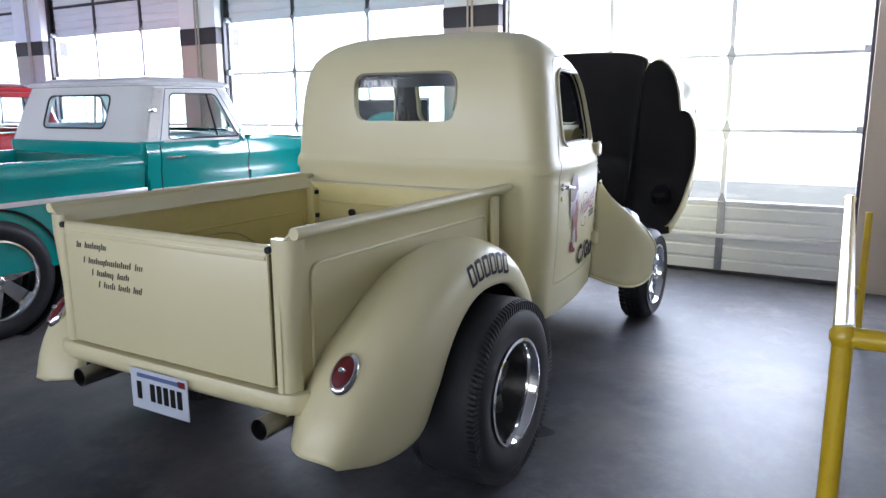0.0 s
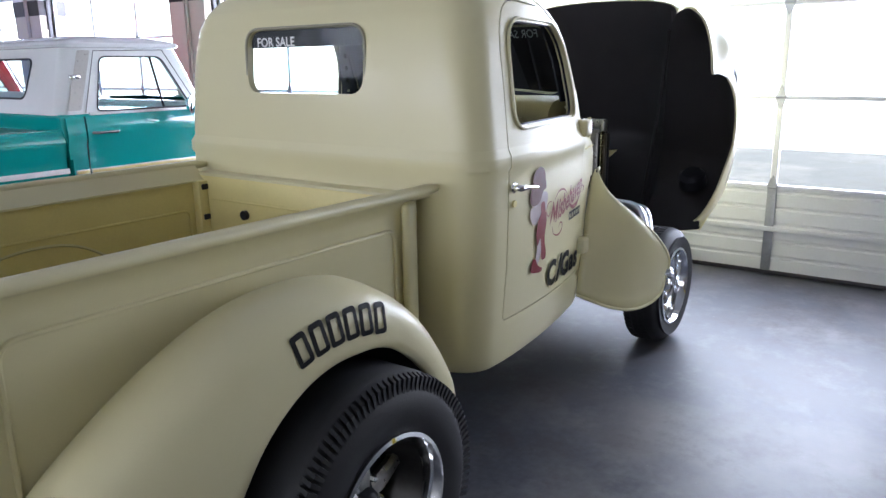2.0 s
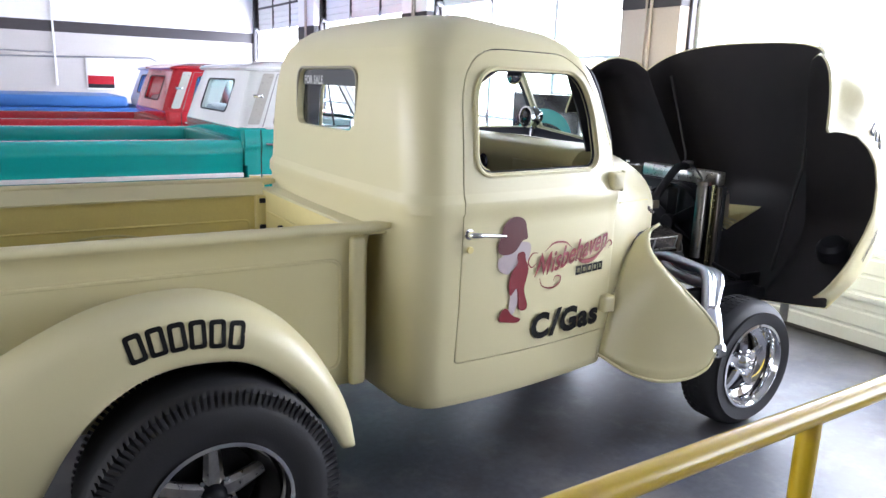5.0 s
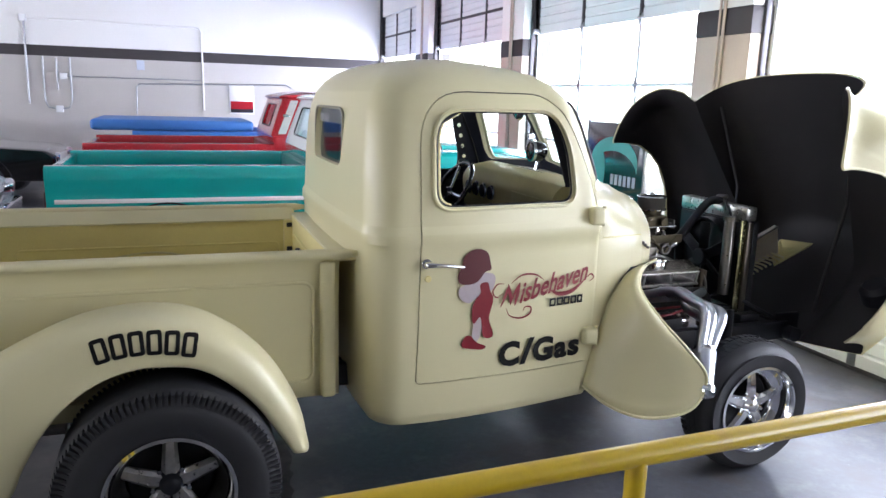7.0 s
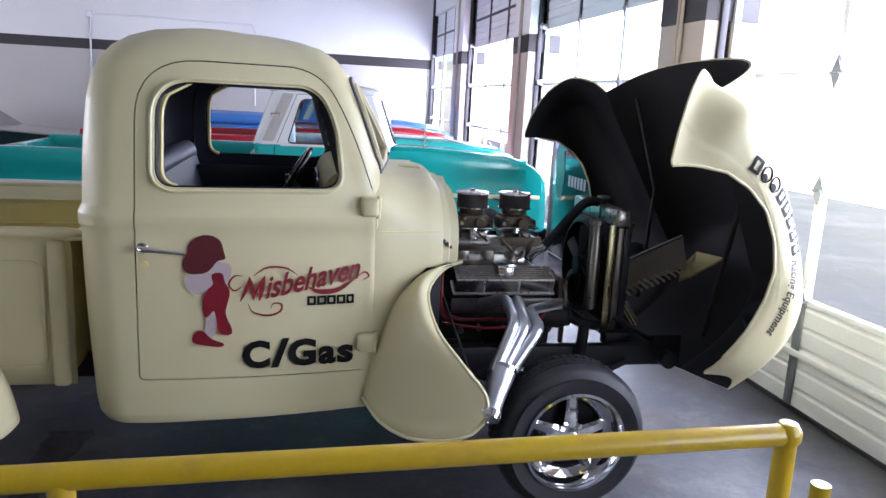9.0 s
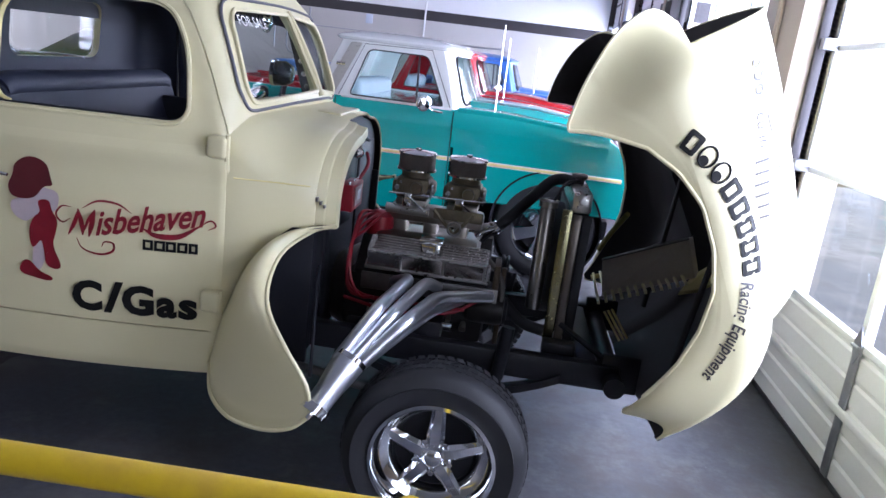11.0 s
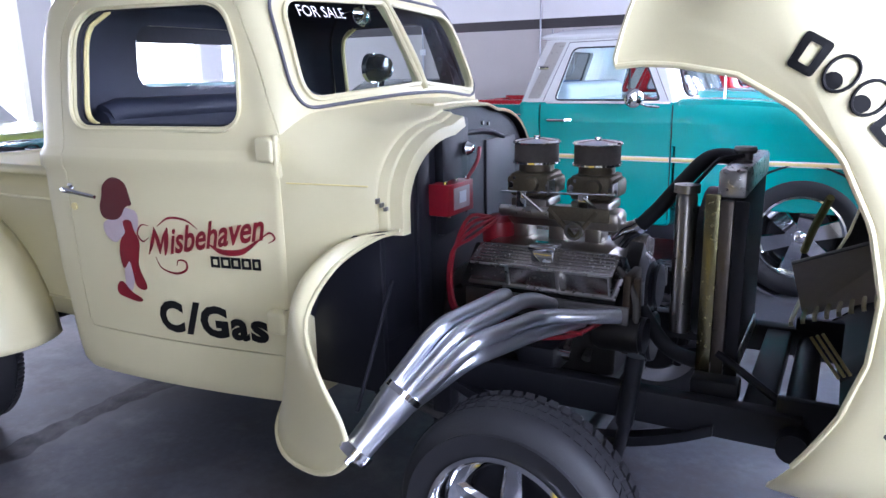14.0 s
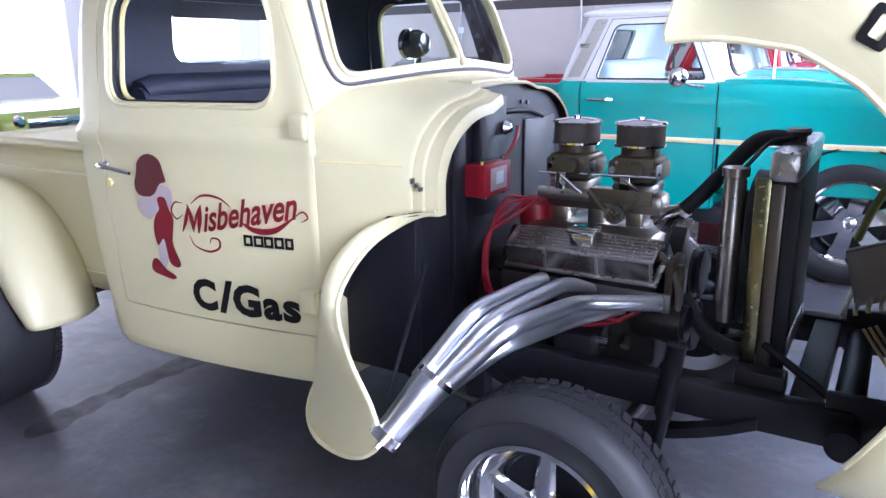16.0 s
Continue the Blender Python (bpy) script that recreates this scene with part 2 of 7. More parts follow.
def lathe(profile, centre, axis="y", seg=48, bm=None, closed_profile=False):
    """Turns (radius, along) pairs round an axis through the centre."""
    rings = []
    c = Vector(centre)
    for k in range(seg):
        a = 2 * math.pi * k / seg
        ca, sa = math.cos(a), math.sin(a)
        if axis == "y":
            rings.append([c + Vector((r * ca, h, r * sa)) for r, h in profile])
        elif axis == "z":
            rings.append([c + Vector((r * ca, r * sa, h)) for r, h in profile])
        else:
            rings.append([c + Vector((h, r * ca, r * sa)) for r, h in profile])
    bm = bm or bmesh.new()
    rows = [[bm.verts.new(p) for p in r] for r in rings]
    m = len(profile)
    for i in range(seg):
        a, b = rows[i], rows[(i + 1) % seg]
        for j in range(m if closed_profile else m - 1):
            k = (j + 1) % m
            bm.faces.new((a[j], b[j], b[k], a[k]))
    bmesh.ops.remove_doubles(bm, verts=bm.verts, dist=1e-6)
    return bm


def disc(r, h, centre, axis="y", seg=32, bm=None, edge=0.0):
    e = edge or min(r, abs(h)) * 0.12
    s = 1 if h > 0 else -1
    return lathe([(0, 0), (r - e, 0), (r, e * s), (r, h - e * s), (r - e, h), (0, h)], centre, axis, seg, bm)


def chaikin(pts, times=2):
    P = [np.array(p, float) for p in pts]
    for _ in range(times):
        Q = []
        for i in range(len(P)):
            a, b = P[i], P[(i + 1) % len(P)]
            Q += [a * 0.75 + b * 0.25, a * 0.25 + b * 0.75]
        P = Q
    return P


def rounded(corners, r, n=6):
    """A closed 2D outline with its corners rounded by r (one number or one each)."""
    out = []
    k = len(corners)
    R = r if isinstance(r, (list, tuple)) else [r] * k
    for i in range(k):
        p, a, b = (np.array(corners[j % k], float) for j in (i, i - 1, i + 1))
        ra = min(R[i], 0.49 * np.linalg.norm(a - p), 0.49 * np.linalg.norm(b - p))
        u, v = (a - p) / np.linalg.norm(a - p), (b - p) / np.linalg.norm(b - p)
        for t in np.linspace(0, 1, n):
            q0, q1 = p + u * ra, p + v * ra
            out.append((1 - t) ** 2 * q0 + 2 * t * (1 - t) * p + t * t * q1)
    return out


def prism(outline, axis, a, b, bm=None):
    """An outline in the plane across an axis, drawn out from a to b."""
    def at(p, h):
        return {"x": (h, p[0], p[1]), "y": (p[0], h, p[1]), "z": (p[0], p[1], h)}[axis]
    return loft([[at(p, a) for p in outline], [at(p, b) for p in outline]], cap0=True, cap1=True, bm=bm)


def boolean(me, cutter, op="DIFFERENCE", slot=0):
    """A mesh cut by another; gives a new mesh and drops both."""
    for _ in range(slot):
        cutter.materials.append(cutter.materials[0])
    cutter.polygons.foreach_set("material_index", [slot] * len(cutter.polygons))
    bm = bmesh.new()
    bm.from_mesh(cutter)
    bmesh.ops.recalc_face_normals(bm, faces=bm.faces)
    bm.to_mesh(cutter)
    bm.free()
    a, c = bpy.data.objects.new("work", me), bpy.data.objects.new("cutter", cutter)
    scene.collection.objects.link(a)
    scene.collection.objects.link(c)
    md = a.modifiers.new("cut", "BOOLEAN")
    md.operation, md.solver, md.object = op, "EXACT", c
    dg = bpy.context.evaluated_depsgraph_get()
    out = bpy.data.meshes.new_from_object(a.evaluated_get(dg))
    bpy.data.objects.remove(a)
    bpy.data.objects.remove(c)
    return out


def shelled(me, thickness, inner_slot=0):
    a = bpy.data.objects.new("work", me)
    scene.collection.objects.link(a)
    md = a.modifiers.new("shell", "SOLIDIFY")
    md.thickness, md.offset, md.use_even_offset, md.material_offset, md.material_offset_rim = thickness, -1, True, inner_slot, 0
    dg = bpy.context.evaluated_depsgraph_get()
    out = bpy.data.meshes.new_from_object(a.evaluated_get(dg))
    bpy.data.objects.remove(a)
    bm = bmesh.new()
    bm.from_mesh(out)
    if bm.calc_volume(signed=True) < 0:
        bmesh.ops.reverse_faces(bm, faces=bm.faces)
        bm.to_mesh(out)
    bm.free()
    return out


def smooth_mesh(me, angle=35):
    for p in me.polygons:
        p.use_smooth = True
    me.set_sharp_from_angle(angle=radians(angle))
    return me


def letters(text, size, place, shear=0.0, bold=0.0):
    """Flat letters as a bmesh; place turns a 2D point into the world."""
    cu = bpy.data.curves.new("letters", "FONT")
    cu.body, cu.size, cu.shear, cu.offset, cu.resolution_u = text, size, shear, bold, 3
    a = bpy.data.objects.new("work", cu)
    scene.collection.objects.link(a)
    dg = bpy.context.evaluated_depsgraph_get()
    me = bpy.data.meshes.new_from_object(a.evaluated_get(dg))
    bpy.data.objects.remove(a)
    bm = bmesh.new()
    bm.from_mesh(me)
    bmesh.ops.triangulate(bm, faces=bm.faces)
    for v in bm.verts:
        v.co = Vector(place(v.co.x, v.co.y))
    return bm


def patch(outline, place, bm=None):
    """A flat outline laid on a surface as a fan of faces."""
    bm = bm or bmesh.new()
    c = np.mean(np.array(outline), axis=0)
    vs = [bm.verts.new(place(*p)) for p in outline]
    m = bm.verts.new(place(*c))
    for i in range(len(vs)):
        bm.faces.new((vs[i], vs[(i + 1) % len(vs)], m))
    return bm


# ---- the hall ----
def structure(name, bm, material, label="", parent=None, smooth=None):
    ob = part(name, bm, material, parent, label, smooth)
    if not parent:
        ob["kind"] = "structure"
    return ob


structure("floor", box(-10, 14, -9, 13, -0.2, 0), CONCRETE, "worn blue-grey sealed concrete floor with pale scuffs")
# ceiling stays out of view; its grey holds down the light it throws back
structure("ceiling", box(-10, DOOR_X + 0.2, -9, 13, 4.3, 4.45), CEIL, "unseen ceiling deck, greyed to cut bounced light")
structure("wall_far", box(-10, DOOR_X + 0.2, 12.1, 12.3, 0, 2.28), WALLGREY, "grey painted block wall under a dark stripe")
structure("wall_far_upper", box(-10, DOOR_X + 0.2, 12.1, 12.3, 2.47, 4.3), WALLWHITE, "white painted upper block wall")
structure("wall_stripe", box(-10, DOOR_X + 0.2, 12.095, 12.3, 2.28, 2.47), STRIPE, "dark brown painted stripe along the wall")
# added wall out of view, kept dark so less light bounces onto the truck
structure("wall_side", box(-10, DOOR_X + 0.2, -9.2, -9, 0, 4.3), mat("bounce_cutting_grey", (0.16, 0.155, 0.15), 0.75, var=0.08, scale=1.5, bump=0.2, fine=40), "unseen closing side wall, dark to cut bounced light")
structure("wall_rear_base", box(-10, -9.8, -9, 13, 0, 0.45), WALLGREY, "grey rear wall below glazed doors")
structure("wall_rear_head", box(-10, -9.8, -9, 13, 3.2, 4.3), WALLWHITE, "white rear wall above glazed doors")
for y in (-6.4, -2.0, 2.4, 6.8, 11.2):
    structure("wall_rear_pier", box(-10, -9.8, y - 0.35, y + 0.35, 0.45, 3.2), WALLWHITE, "white pier between rear doors")
structure("wall_front_head", box(DOOR_X, DOOR_X + 0.3, -9, 13, 3.35, 4.3), WALLWHITE, "white wall above the glazed overhead doors")
structure("wall_front_end", box(DOOR_X, DOOR_X + 0.3, -9, BAYS[0][0], 0, 3.35), WALLWHITE, "white end of the door wall")
structure("backdrop", box(13.8, 14.0, -40, 50, -0.5, 16), BACKDROP, "glaring bright outdoors beyond the doors")
structure("backdrop", box(-16.2, -16.0, -30, 40, -0.5, 12), BACKDROP, "glaring bright outdoors beyond the rear doors")

# columns of painted blocks between the doors
for i, (y0, y1) in enumerate([(-2.72, -2.05), (1.14, 1.76), (5.0, 5.64), (8.6, 9.3)]):
    col = structure("column_%d" % (i + 1), box(DOOR_X - 0.14, DOOR_X + 0.25, y0, y1, 0, 2.265, 0.008), TAN, "tan painted block column with dark band", smooth=30)
    structure("band", box(DOOR_X - 0.144, DOOR_X + 0.25, y0 - 0.004, y1 + 0.004, 2.265, 2.465, 0.006), STRIPE, parent=col, smooth=30)
    structure("block", box(DOOR_X - 0.14, DOOR_X + 0.25, y0, y1, 2.465, 4.3, 0.008), WALLWHITE, parent=col, smooth=30)
    structure("conduit", tube([(DOOR_X - 0.16, y0 + 0.28, 0.0), (DOOR_X - 0.16, y0 + 0.28, 4.28)], 0.013), TAN, parent=col)
    structure("conduit", tube([(DOOR_X - 0.16, y0 + 0.33, 1.1), (DOOR_X - 0.16, y0 + 0.33, 4.28)], 0.010), TAN, parent=col)


# overhead doors: ribbed bottom section, three glazed sections, ribbed top sections
def overhead_door(n, y0, y1):
    x = DOOR_X + 0.06
    door = new("door_%d" % n)
    door.location = (x, (y0 + y1) / 2, 0)
    tagged(door, "closed white overhead door with glazed sections", "garage door", kind="structure")
    third = (y1 - y0) / 3

    def p(name, bm, m, smooth=30):
        return part(name, bm, m, door, smooth=smooth)
    # bottom section with its ribs
    prof = []
    z = 0.03
    for k in range(5):
        prof += [(x, z), (x, z + 0.085), (x + 0.012, z + 0.095), (x + 0.012, z + 0.108), (x, z + 0.118)]
        z += 0.12
    bm = loft([[(px, yy, pz) for px, pz in prof] + [(x + 0.045, yy, prof[-1][1]), (x + 0.045, yy, prof[0][1])] for yy in (y0, y1)], cap0=True, cap1=True)
    p("bottom_section", bm, DOORWHITE)
    p("bottom_seal", box(x - 0.005, x + 0.04, y0, y1, 0.0, 0.032, 0.006), DARKMETAL)
    p("strut", box(x - 0.03, x - 0.002, y0, y1, 0.325, 0.36, 0.006), DOORWHITE)
    # rails of the glazed sections
    for zr in (0.645, 1.275, 1.905, 2.535):
        p("rail", box(x - 0.004, x + 0.04, y0, y1, zr - 0.016, zr + 0.016, 0.004), DOORWHITE)
    for k in range(4):
        yy = y0 + k * third
        w = 0.022 if 0 < k < 3 else 0.035
        p("stile", box(x - 0.006, x + 0.038, max(y0, yy - w), min(y1, yy + w), 0.63, 2.55, 0.004), DOORWHITE)
        p("upper_stile", box(x - 0.016, x + 0.03, max(y0, yy - w), min(y1, yy + w), 2.552, 3.34, 0.004), DARKMETAL)
        p("bracket_plate", box(x - 0.012, x - 0.002, max(y0, yy - 0.032), min(y1, yy + 0.032), 0.03, 0.66, 0.003), DOORGREY)
        for zr in (0.645, 1.275, 1.905, 2.535):
            if 0 < k < 3:
                d = [(yy, zr + 0.09), (yy + 0.035, zr + 0.02), (yy + 0.03, zr - 0.03), (yy, zr - 0.08), (yy - 0.03, zr - 0.03), (yy - 0.035, zr + 0.02)]
                h = p("hinge", prism(d, "x", x - 0.016, x - 0.004), DOORGREY)
                part("hinge_pin", tube([(x - 0.022, yy - 0.03, zr), (x - 0.022, yy + 0.03, zr)], 0.008, 8), DOORGREY, h)
    for k in range(3):
        for z0, z1 in ((0.66, 1.26), (1.29, 1.89), (1.92, 2.52)):
            pane = p("pane", box(x + 0.012, x + 0.016, y0 + k * third + 0.022, y0 + (k + 1) * third - 0.022, z0, z1), WINDOW, None)
            pane.visible_shadow = False
    # ribbed top
    prof, z = [], 2.55
    for k in range(8):
        prof += [(x, z), (x, z + 0.07), (x + 0.01, z + 0.08), (x + 0.01, z + 0.09), (x, z + 0.1)]
        z += 0.1
    bm = loft([[(px, yy, pz) for px, pz in prof] + [(x + 0.045, yy, prof[-1][1]), (x + 0.045, yy, prof[0][1])] for yy in (y0, y1)], cap0=True, cap1=True)
    p("top_section", bm, DOORWHITE)
    for zr in (2.94,):
        p("rail", box(x - 0.008, x + 0.03, y0, y1, zr - 0.02, zr + 0.02, 0.004), DARKMETAL)
    # tracks
    for yy, s in ((y0, 1), (y1, -1)):
        p("track", box(x - 0.10, x - 0.05, yy - 0.028, yy + 0.028, 0.05, 4.1, 0.006), DARKMETAL)
        p("angle_iron", box(x - 0.052, x - 0.008, yy - s * 0.02 - 0.02, yy - s * 0.02 + 0.02, 0.0, 3.4, 0.004), DARKMETAL)
        for zr in (0.35, 0.66, 1.29, 1.92, 2.55):
            p("roller_bracket", box(x - 0.085, x - 0.004, yy + s * 0.03 - 0.045, yy + s * 0.03 + 0.045, zr - 0.03, zr + 0.03, 0.006), DOORGREY)
    return door


for i, (y0, y1) in enumerate(BAYS):
    overhead_door(i + 1, y0, y1)

heater = tagged(part("unit_heater", box(4.05, 4.75, 10.9, 11.6, 3.62, 4.05, 0.02), DOORWHITE), "white unit heater hung high by the wall", "heater")
for yy in (11.0, 11.5):
    part("hanger", tube([(4.4, yy, 4.04), (4.4, yy, 4.31)], 0.01, 8), DOORGREY, heater)
# conduits, boxes and papers on the far wall
WY = 12.07


def conduit(pts, r=0.018, m=None, label="thin painted steel conduit on the wall"):
    tagged(part("wall_conduit", tube([(x, WY, z) for x, z in pts], r), m or DOORGREY), label, "conduit", "wall conduits")


for x, z0, z1 in ((-1.55, 1.42, 2.92), (-1.29, 1.47, 2.26), (-1.066, 1.68, 2.24), (-0.843, 1.5, 2.26), (-4.3, 1.2, 3.0)):
    conduit([(x, z0), (x, z1)])
conduit([(-1.29, 1.47), (-1.24, 1.36), (-1.06, 1.32), (-0.89, 1.36), (-0.843, 1.5)], 0.014)
conduit([(1.496, 1.36), (1.49, 2.84), (1.44, 2.92), (0.35, 2.92), (-0.55, 2.94), (-1.55, 2.92)], 0.018, WALLWHITE, "white painted conduit run high on the wall")
conduit([(0.265, 1.26), (0.28, 1.78), (0.33, 1.83), (3.1, 1.90), (3.2, 1.84)], 0.014, None, "thin grey conduit turning along the wall")
conduit([(-0.9, 1.93), (1.45, 1.93)], 0.010)
for x, z in ((-0.96, 1.93), (-1.06, 1.33), (-4.3, 1.9), (-1.56, 2.93)):
    tagged(part("outlet_box", box(x - 0.06, x + 0.06, WY - 0.04, WY + 0.03, z - 0.06, z + 0.06, 0.008), DOORWHITE), "small white electrical outlet box on the wall", "outlet box", "outlet boxes")
tagged(part("wall_sign", box(0.30, 0.44, WY + 0.01, WY + 0.03, 2.09, 2.27, 0.004), PLATE), "small pale paper sign on the wall", "sign")
poster = tagged(part("wall_poster", box(1.98, 2.46, WY, WY + 0.03, 1.30, 1.89, 0.004), WALLWHITE), "white poster with a dark red picture on the grey wall", "poster")
part("printed_bar", box(2.0, 2.44, WY - 0.003, WY, 1.33, 1.55), REDW, poster, smooth=None)
part("printed_bar", box(2.0, 2.44, WY - 0.006, WY - 0.003, 1.33, 1.40), BLACK, poster, smooth=None)
# dropped beam and soffit above the far end of the hall
structure("beam", box(-10, 4.2, 10.6, 11.0, 3.72, 4.3, 0.01), mat("red_brown_beam_paint", (0.20, 0.12, 0.11), 0.6, var=0.12), "dull red-brown painted steel beam under the ceiling", smooth=30)

# dark oil streak on the floor
bm = bmesh.new()
pts = spline([(1.40, 0.10), (1.36, -0.2), (1.33, -0.45), (1.35, -0.7), (1.38, -0.86), (1.35, -0.95), (1.29, -0.96), (1.24, -0.88), (1.22, -0.72), (1.22, -0.5), (1.20, -0.2), (1.19, 0.10)], 5)
bm.faces.new([bm.verts.new((x + 0.012 * math.sin(y * 43), y, 0.0012)) for x, y in pts])
bmesh.ops.triangulate(bm, faces=bm.faces)
oil = mat("oil_stain", (0.036, 0.027, 0.022), 0.6, var=0.3, scale=9, spec=0.1)
nt = oil.node_tree
n = nt.nodes.new("ShaderNodeTexNoise")
n.inputs["Scale"].default_value, n.inputs["Detail"].default_value = 11, 6
r = nt.nodes.new("ShaderNodeMapRange")
r.inputs["From Min"].default_value, r.inputs["From Max"].default_value, r.inputs["To Max"].default_value = 0.2, 0.7, 0.5
c = nt.nodes.new("ShaderNodeTexCoord")
nt.links.new(c.outputs["Object"], n.inputs["Vector"])
nt.links.new(n.outputs["Fac"], r.inputs["Value"])
nt.links.new(r.outputs["Result"], nt.nodes["Principled BSDF"].inputs["Alpha"])
structure("oil_stain", bm, oil, "dark oil streak soaked into the concrete")

# yellow pipe railing between the walkway and the truck
rail = thing("guard_rail", "yellow painted steel pipe railing with worn corners", "railing", (1.8, -2.07, 0))
rz, rx0, rx1 = 0.91, 0.40, 3.50
RAIL_Y = {rx0: -2.105, 1.90: -2.064, rx1: -2.02}
part("top_rail", tube([(rx0, RAIL_Y[rx0], rz), (rx1, RAIL_Y[rx1], rz)], 0.0275, 16), YELLOW, rail)
for x, ry in RAIL_Y.items():
    part("post", tube([(x, ry, 0), (x, ry, rz)], 0.026, 16), YELLOW, rail)
for x in (rx0, rx1):
    part("elbow", lathe([(0, -0.034), (0.02, -0.032), (0.033, -0.012), (0.034, 0.012), (0.022, 0.03), (0, 0.034)], (x, RAIL_Y[x], rz), "z", 16), YELLOW, rail)
part("return_rail", tube([(rx0, RAIL_Y[rx0], rz), (rx0, RAIL_Y[rx0] - 0.34, rz)], 0.0275, 16), YELLOW, rail)
part("post", tube([(rx0, RAIL_Y[rx0] - 0.34, rz + 0.02), (rx0, RAIL_Y[rx0] - 0.34, 0)], 0.026, 16), YELLOW, rail)
gate = thing("rail_post", "thin yellow pipe post with a cross bar", "railing", (rx1, -2.13, 0))
part("post", tube([(rx1 + 0.02, -2.135, 0), (rx1 + 0.02, -2.13, 0.84)], 0.022, 12), YELLOW, gate)
part("cross_bar", tube([(rx1 + 0.02, -2.135, 0.35), (rx1 + 0.01, -2.03, 0.35)], 0.018, 12), YELLOW, gate)


# ---- the cream pickup ----
from mathutils.bvhtree import BVHTree

truck = thing("pickup_truck", "cream 1940s drag-racing pickup with its front end tilted open", "pickup truck", (1.8, 0, 0))
CY = 0.02  # centre line

ZK = [0.398, 0.408, 0.438, 0.50, 0.60, 0.80, 1.00, 1.150, 1.166, 1.205, 1.232, 1.262, 1.40, 1.50, 1.60, 1.68, 1.74, 1.79, 1.83, 1.86, 1.88, 1.893]
WB = [0.700, 0.722, 0.735, 0.742, 0.748, 0.763, 0.768, 0.769, 0.779, 0.778, 0.765, 0.761, 0.748, 0.736, 0.720, 0.700, 0.672, 0.63, 0.57, 0.485, 0.36, 0.12]
WF = [0.565, 0.585, 0.596, 0.600, 0.604, 0.610, 0.613, 0.613, 0.622, 0.621, 0.608, 0.604, 0.594, 0.586, 0.574, 0.555, 0.522, 0.478, 0.415, 0.325, 0.215, 0.07]
XB = [1.635, 1.600, 1.586, 1.578, 1.574, 1.566, 1.560, 1.558, 1.550, 1.551, 1.562, 1.563, 1.566, 1.571, 1.579, 1.592, 1.614, 1.650, 1.698, 1.764, 1.86, 2.00]
XF = [2.64, 2.65, 2.655, 2.66, 2.66, 2.66, 2.66, 2.66, 2.66, 2.66, 2.66, 2.662, 2.665, 2.632, 2.596, 2.562, 2.531, 2.488, 2.43, 2.34, 2.24, 2.14]


def flare(x):
    """What the cab's half width keeps beyond its curve towards the front at x."""
    return 0.022 + 0.063 * min(1, max(0, (x - 1.75) / 0.9))


def front_radius(z):
    return float(np.interp(z, [1.18, 1.42], [0.02, 0.10]))


def cab_ring(z, d=0.030):
    """The inner skin of the cab at z; the outer one lies d outside it."""
    wb, wf, xb, xf = (float(np.interp(z, ZK, k)) for k in (WB, WF, XB, XF))
    wb, wf, xb, xf = max(0.03, wb - d), max(0.025, wf - d), xb + d, xf - d
    zo = z
    z = z - d * max(0, min(1, (z - 1.62) / 0.24))
    bow = float(np.interp(zo, [1.25, 1.38, 1.5, 1.7, 1.89], [0.0, 0.09, 0.08, 0.045, 0.0]))
    L = xf - xb
    rb, rf = min(0.13 - d / 2, 0.9 * wb, 0.45 * L), min(front_radius(zo) + 0.03 - d, 0.9 * wf, 0.3 * L)
    half = []
    for t in np.linspace(0, 1, 9):  # back, from the middle to the corner
        half.append((xb + 0.02 * t * t, t * (wb - rb)))
    for t in np.linspace(0, math.pi / 2, 11)[1:]:
        half.append((xb + 0.02 + rb * (1 - math.cos(t)), wb - rb + rb * math.sin(t)))
    x0 = half[-1][0]
    x1 = xf - rf
    for t in np.linspace(0, 1, 25)[1:]:
        s = t ** 1.5
        half.append((x0 + (x1 - x0) * t, wb + (wf - wb) * s))
    for t in np.linspace(0, math.pi / 2, 8)[1:]:
        half.append((x1 + rf * math.sin(t), wf - rf + rf * math.cos(t)))
    for t in np.linspace(1, 0, 9)[1:]:
        half.append((xf + bow * (1 - t ** 1.5), t * (wf - rf)))
    half = [(x, y * (1 + flare(x) / wf * min(1, wf / 0.35))) for x, y in half]
    pts = [(x, CY + y, z) for x, y in half]
    pts += [(x, CY - y, z) for x, y in reversed(half[1:-1])]
    return pts


def skin_y(x, z):
    """How far the cab's skin stands from CY at x, z."""
    wb, wf, xb, xf = (float(np.interp(z, ZK, k)) for k in (WB, WF, XB, XF))
    r = front_radius(z) + 0.03
    x0, x1 = xb + 0.02 + 0.145, xf - r
    t = min(max((x - x0) / (x1 - x0), 0), 1)
    y = wb + (wf - wb) * t ** 1.5
    if x > x1:
        y -= r - math.sqrt(max(0, r * r - (x - x1) ** 2))
    return y * (1 + flare(x) / (wf - 0.030))


def skin(s, x, z, d=0.0):
    """The y of the cab's skin on side s."""
    return CY + s * (skin_y(x, z) + d)


zs = sorted(set(ZK + list(np.linspace(0.45, 1.1, 11)) + list(np.linspace(1.2, 1.88, 20))))
outer, inner = [cab_ring(z, 0.0) for z in zs], [cab_ring(z) for z in zs]
bm = loft(list(reversed(inner)) + outer, cap0=True, cap1=True)
bmesh.ops.recalc_face_normals(bm, faces=bm.faces)
bm.faces.ensure_lookup_table()
for i, f in enumerate(bm.faces):
    f.material_index = 0 if i < len(inner[0]) * (len(inner) - 1) or i == len(bm.faces) - 2 else 1
cab_me = finish("cab", bm, [FABRIC, CREAM], 60)

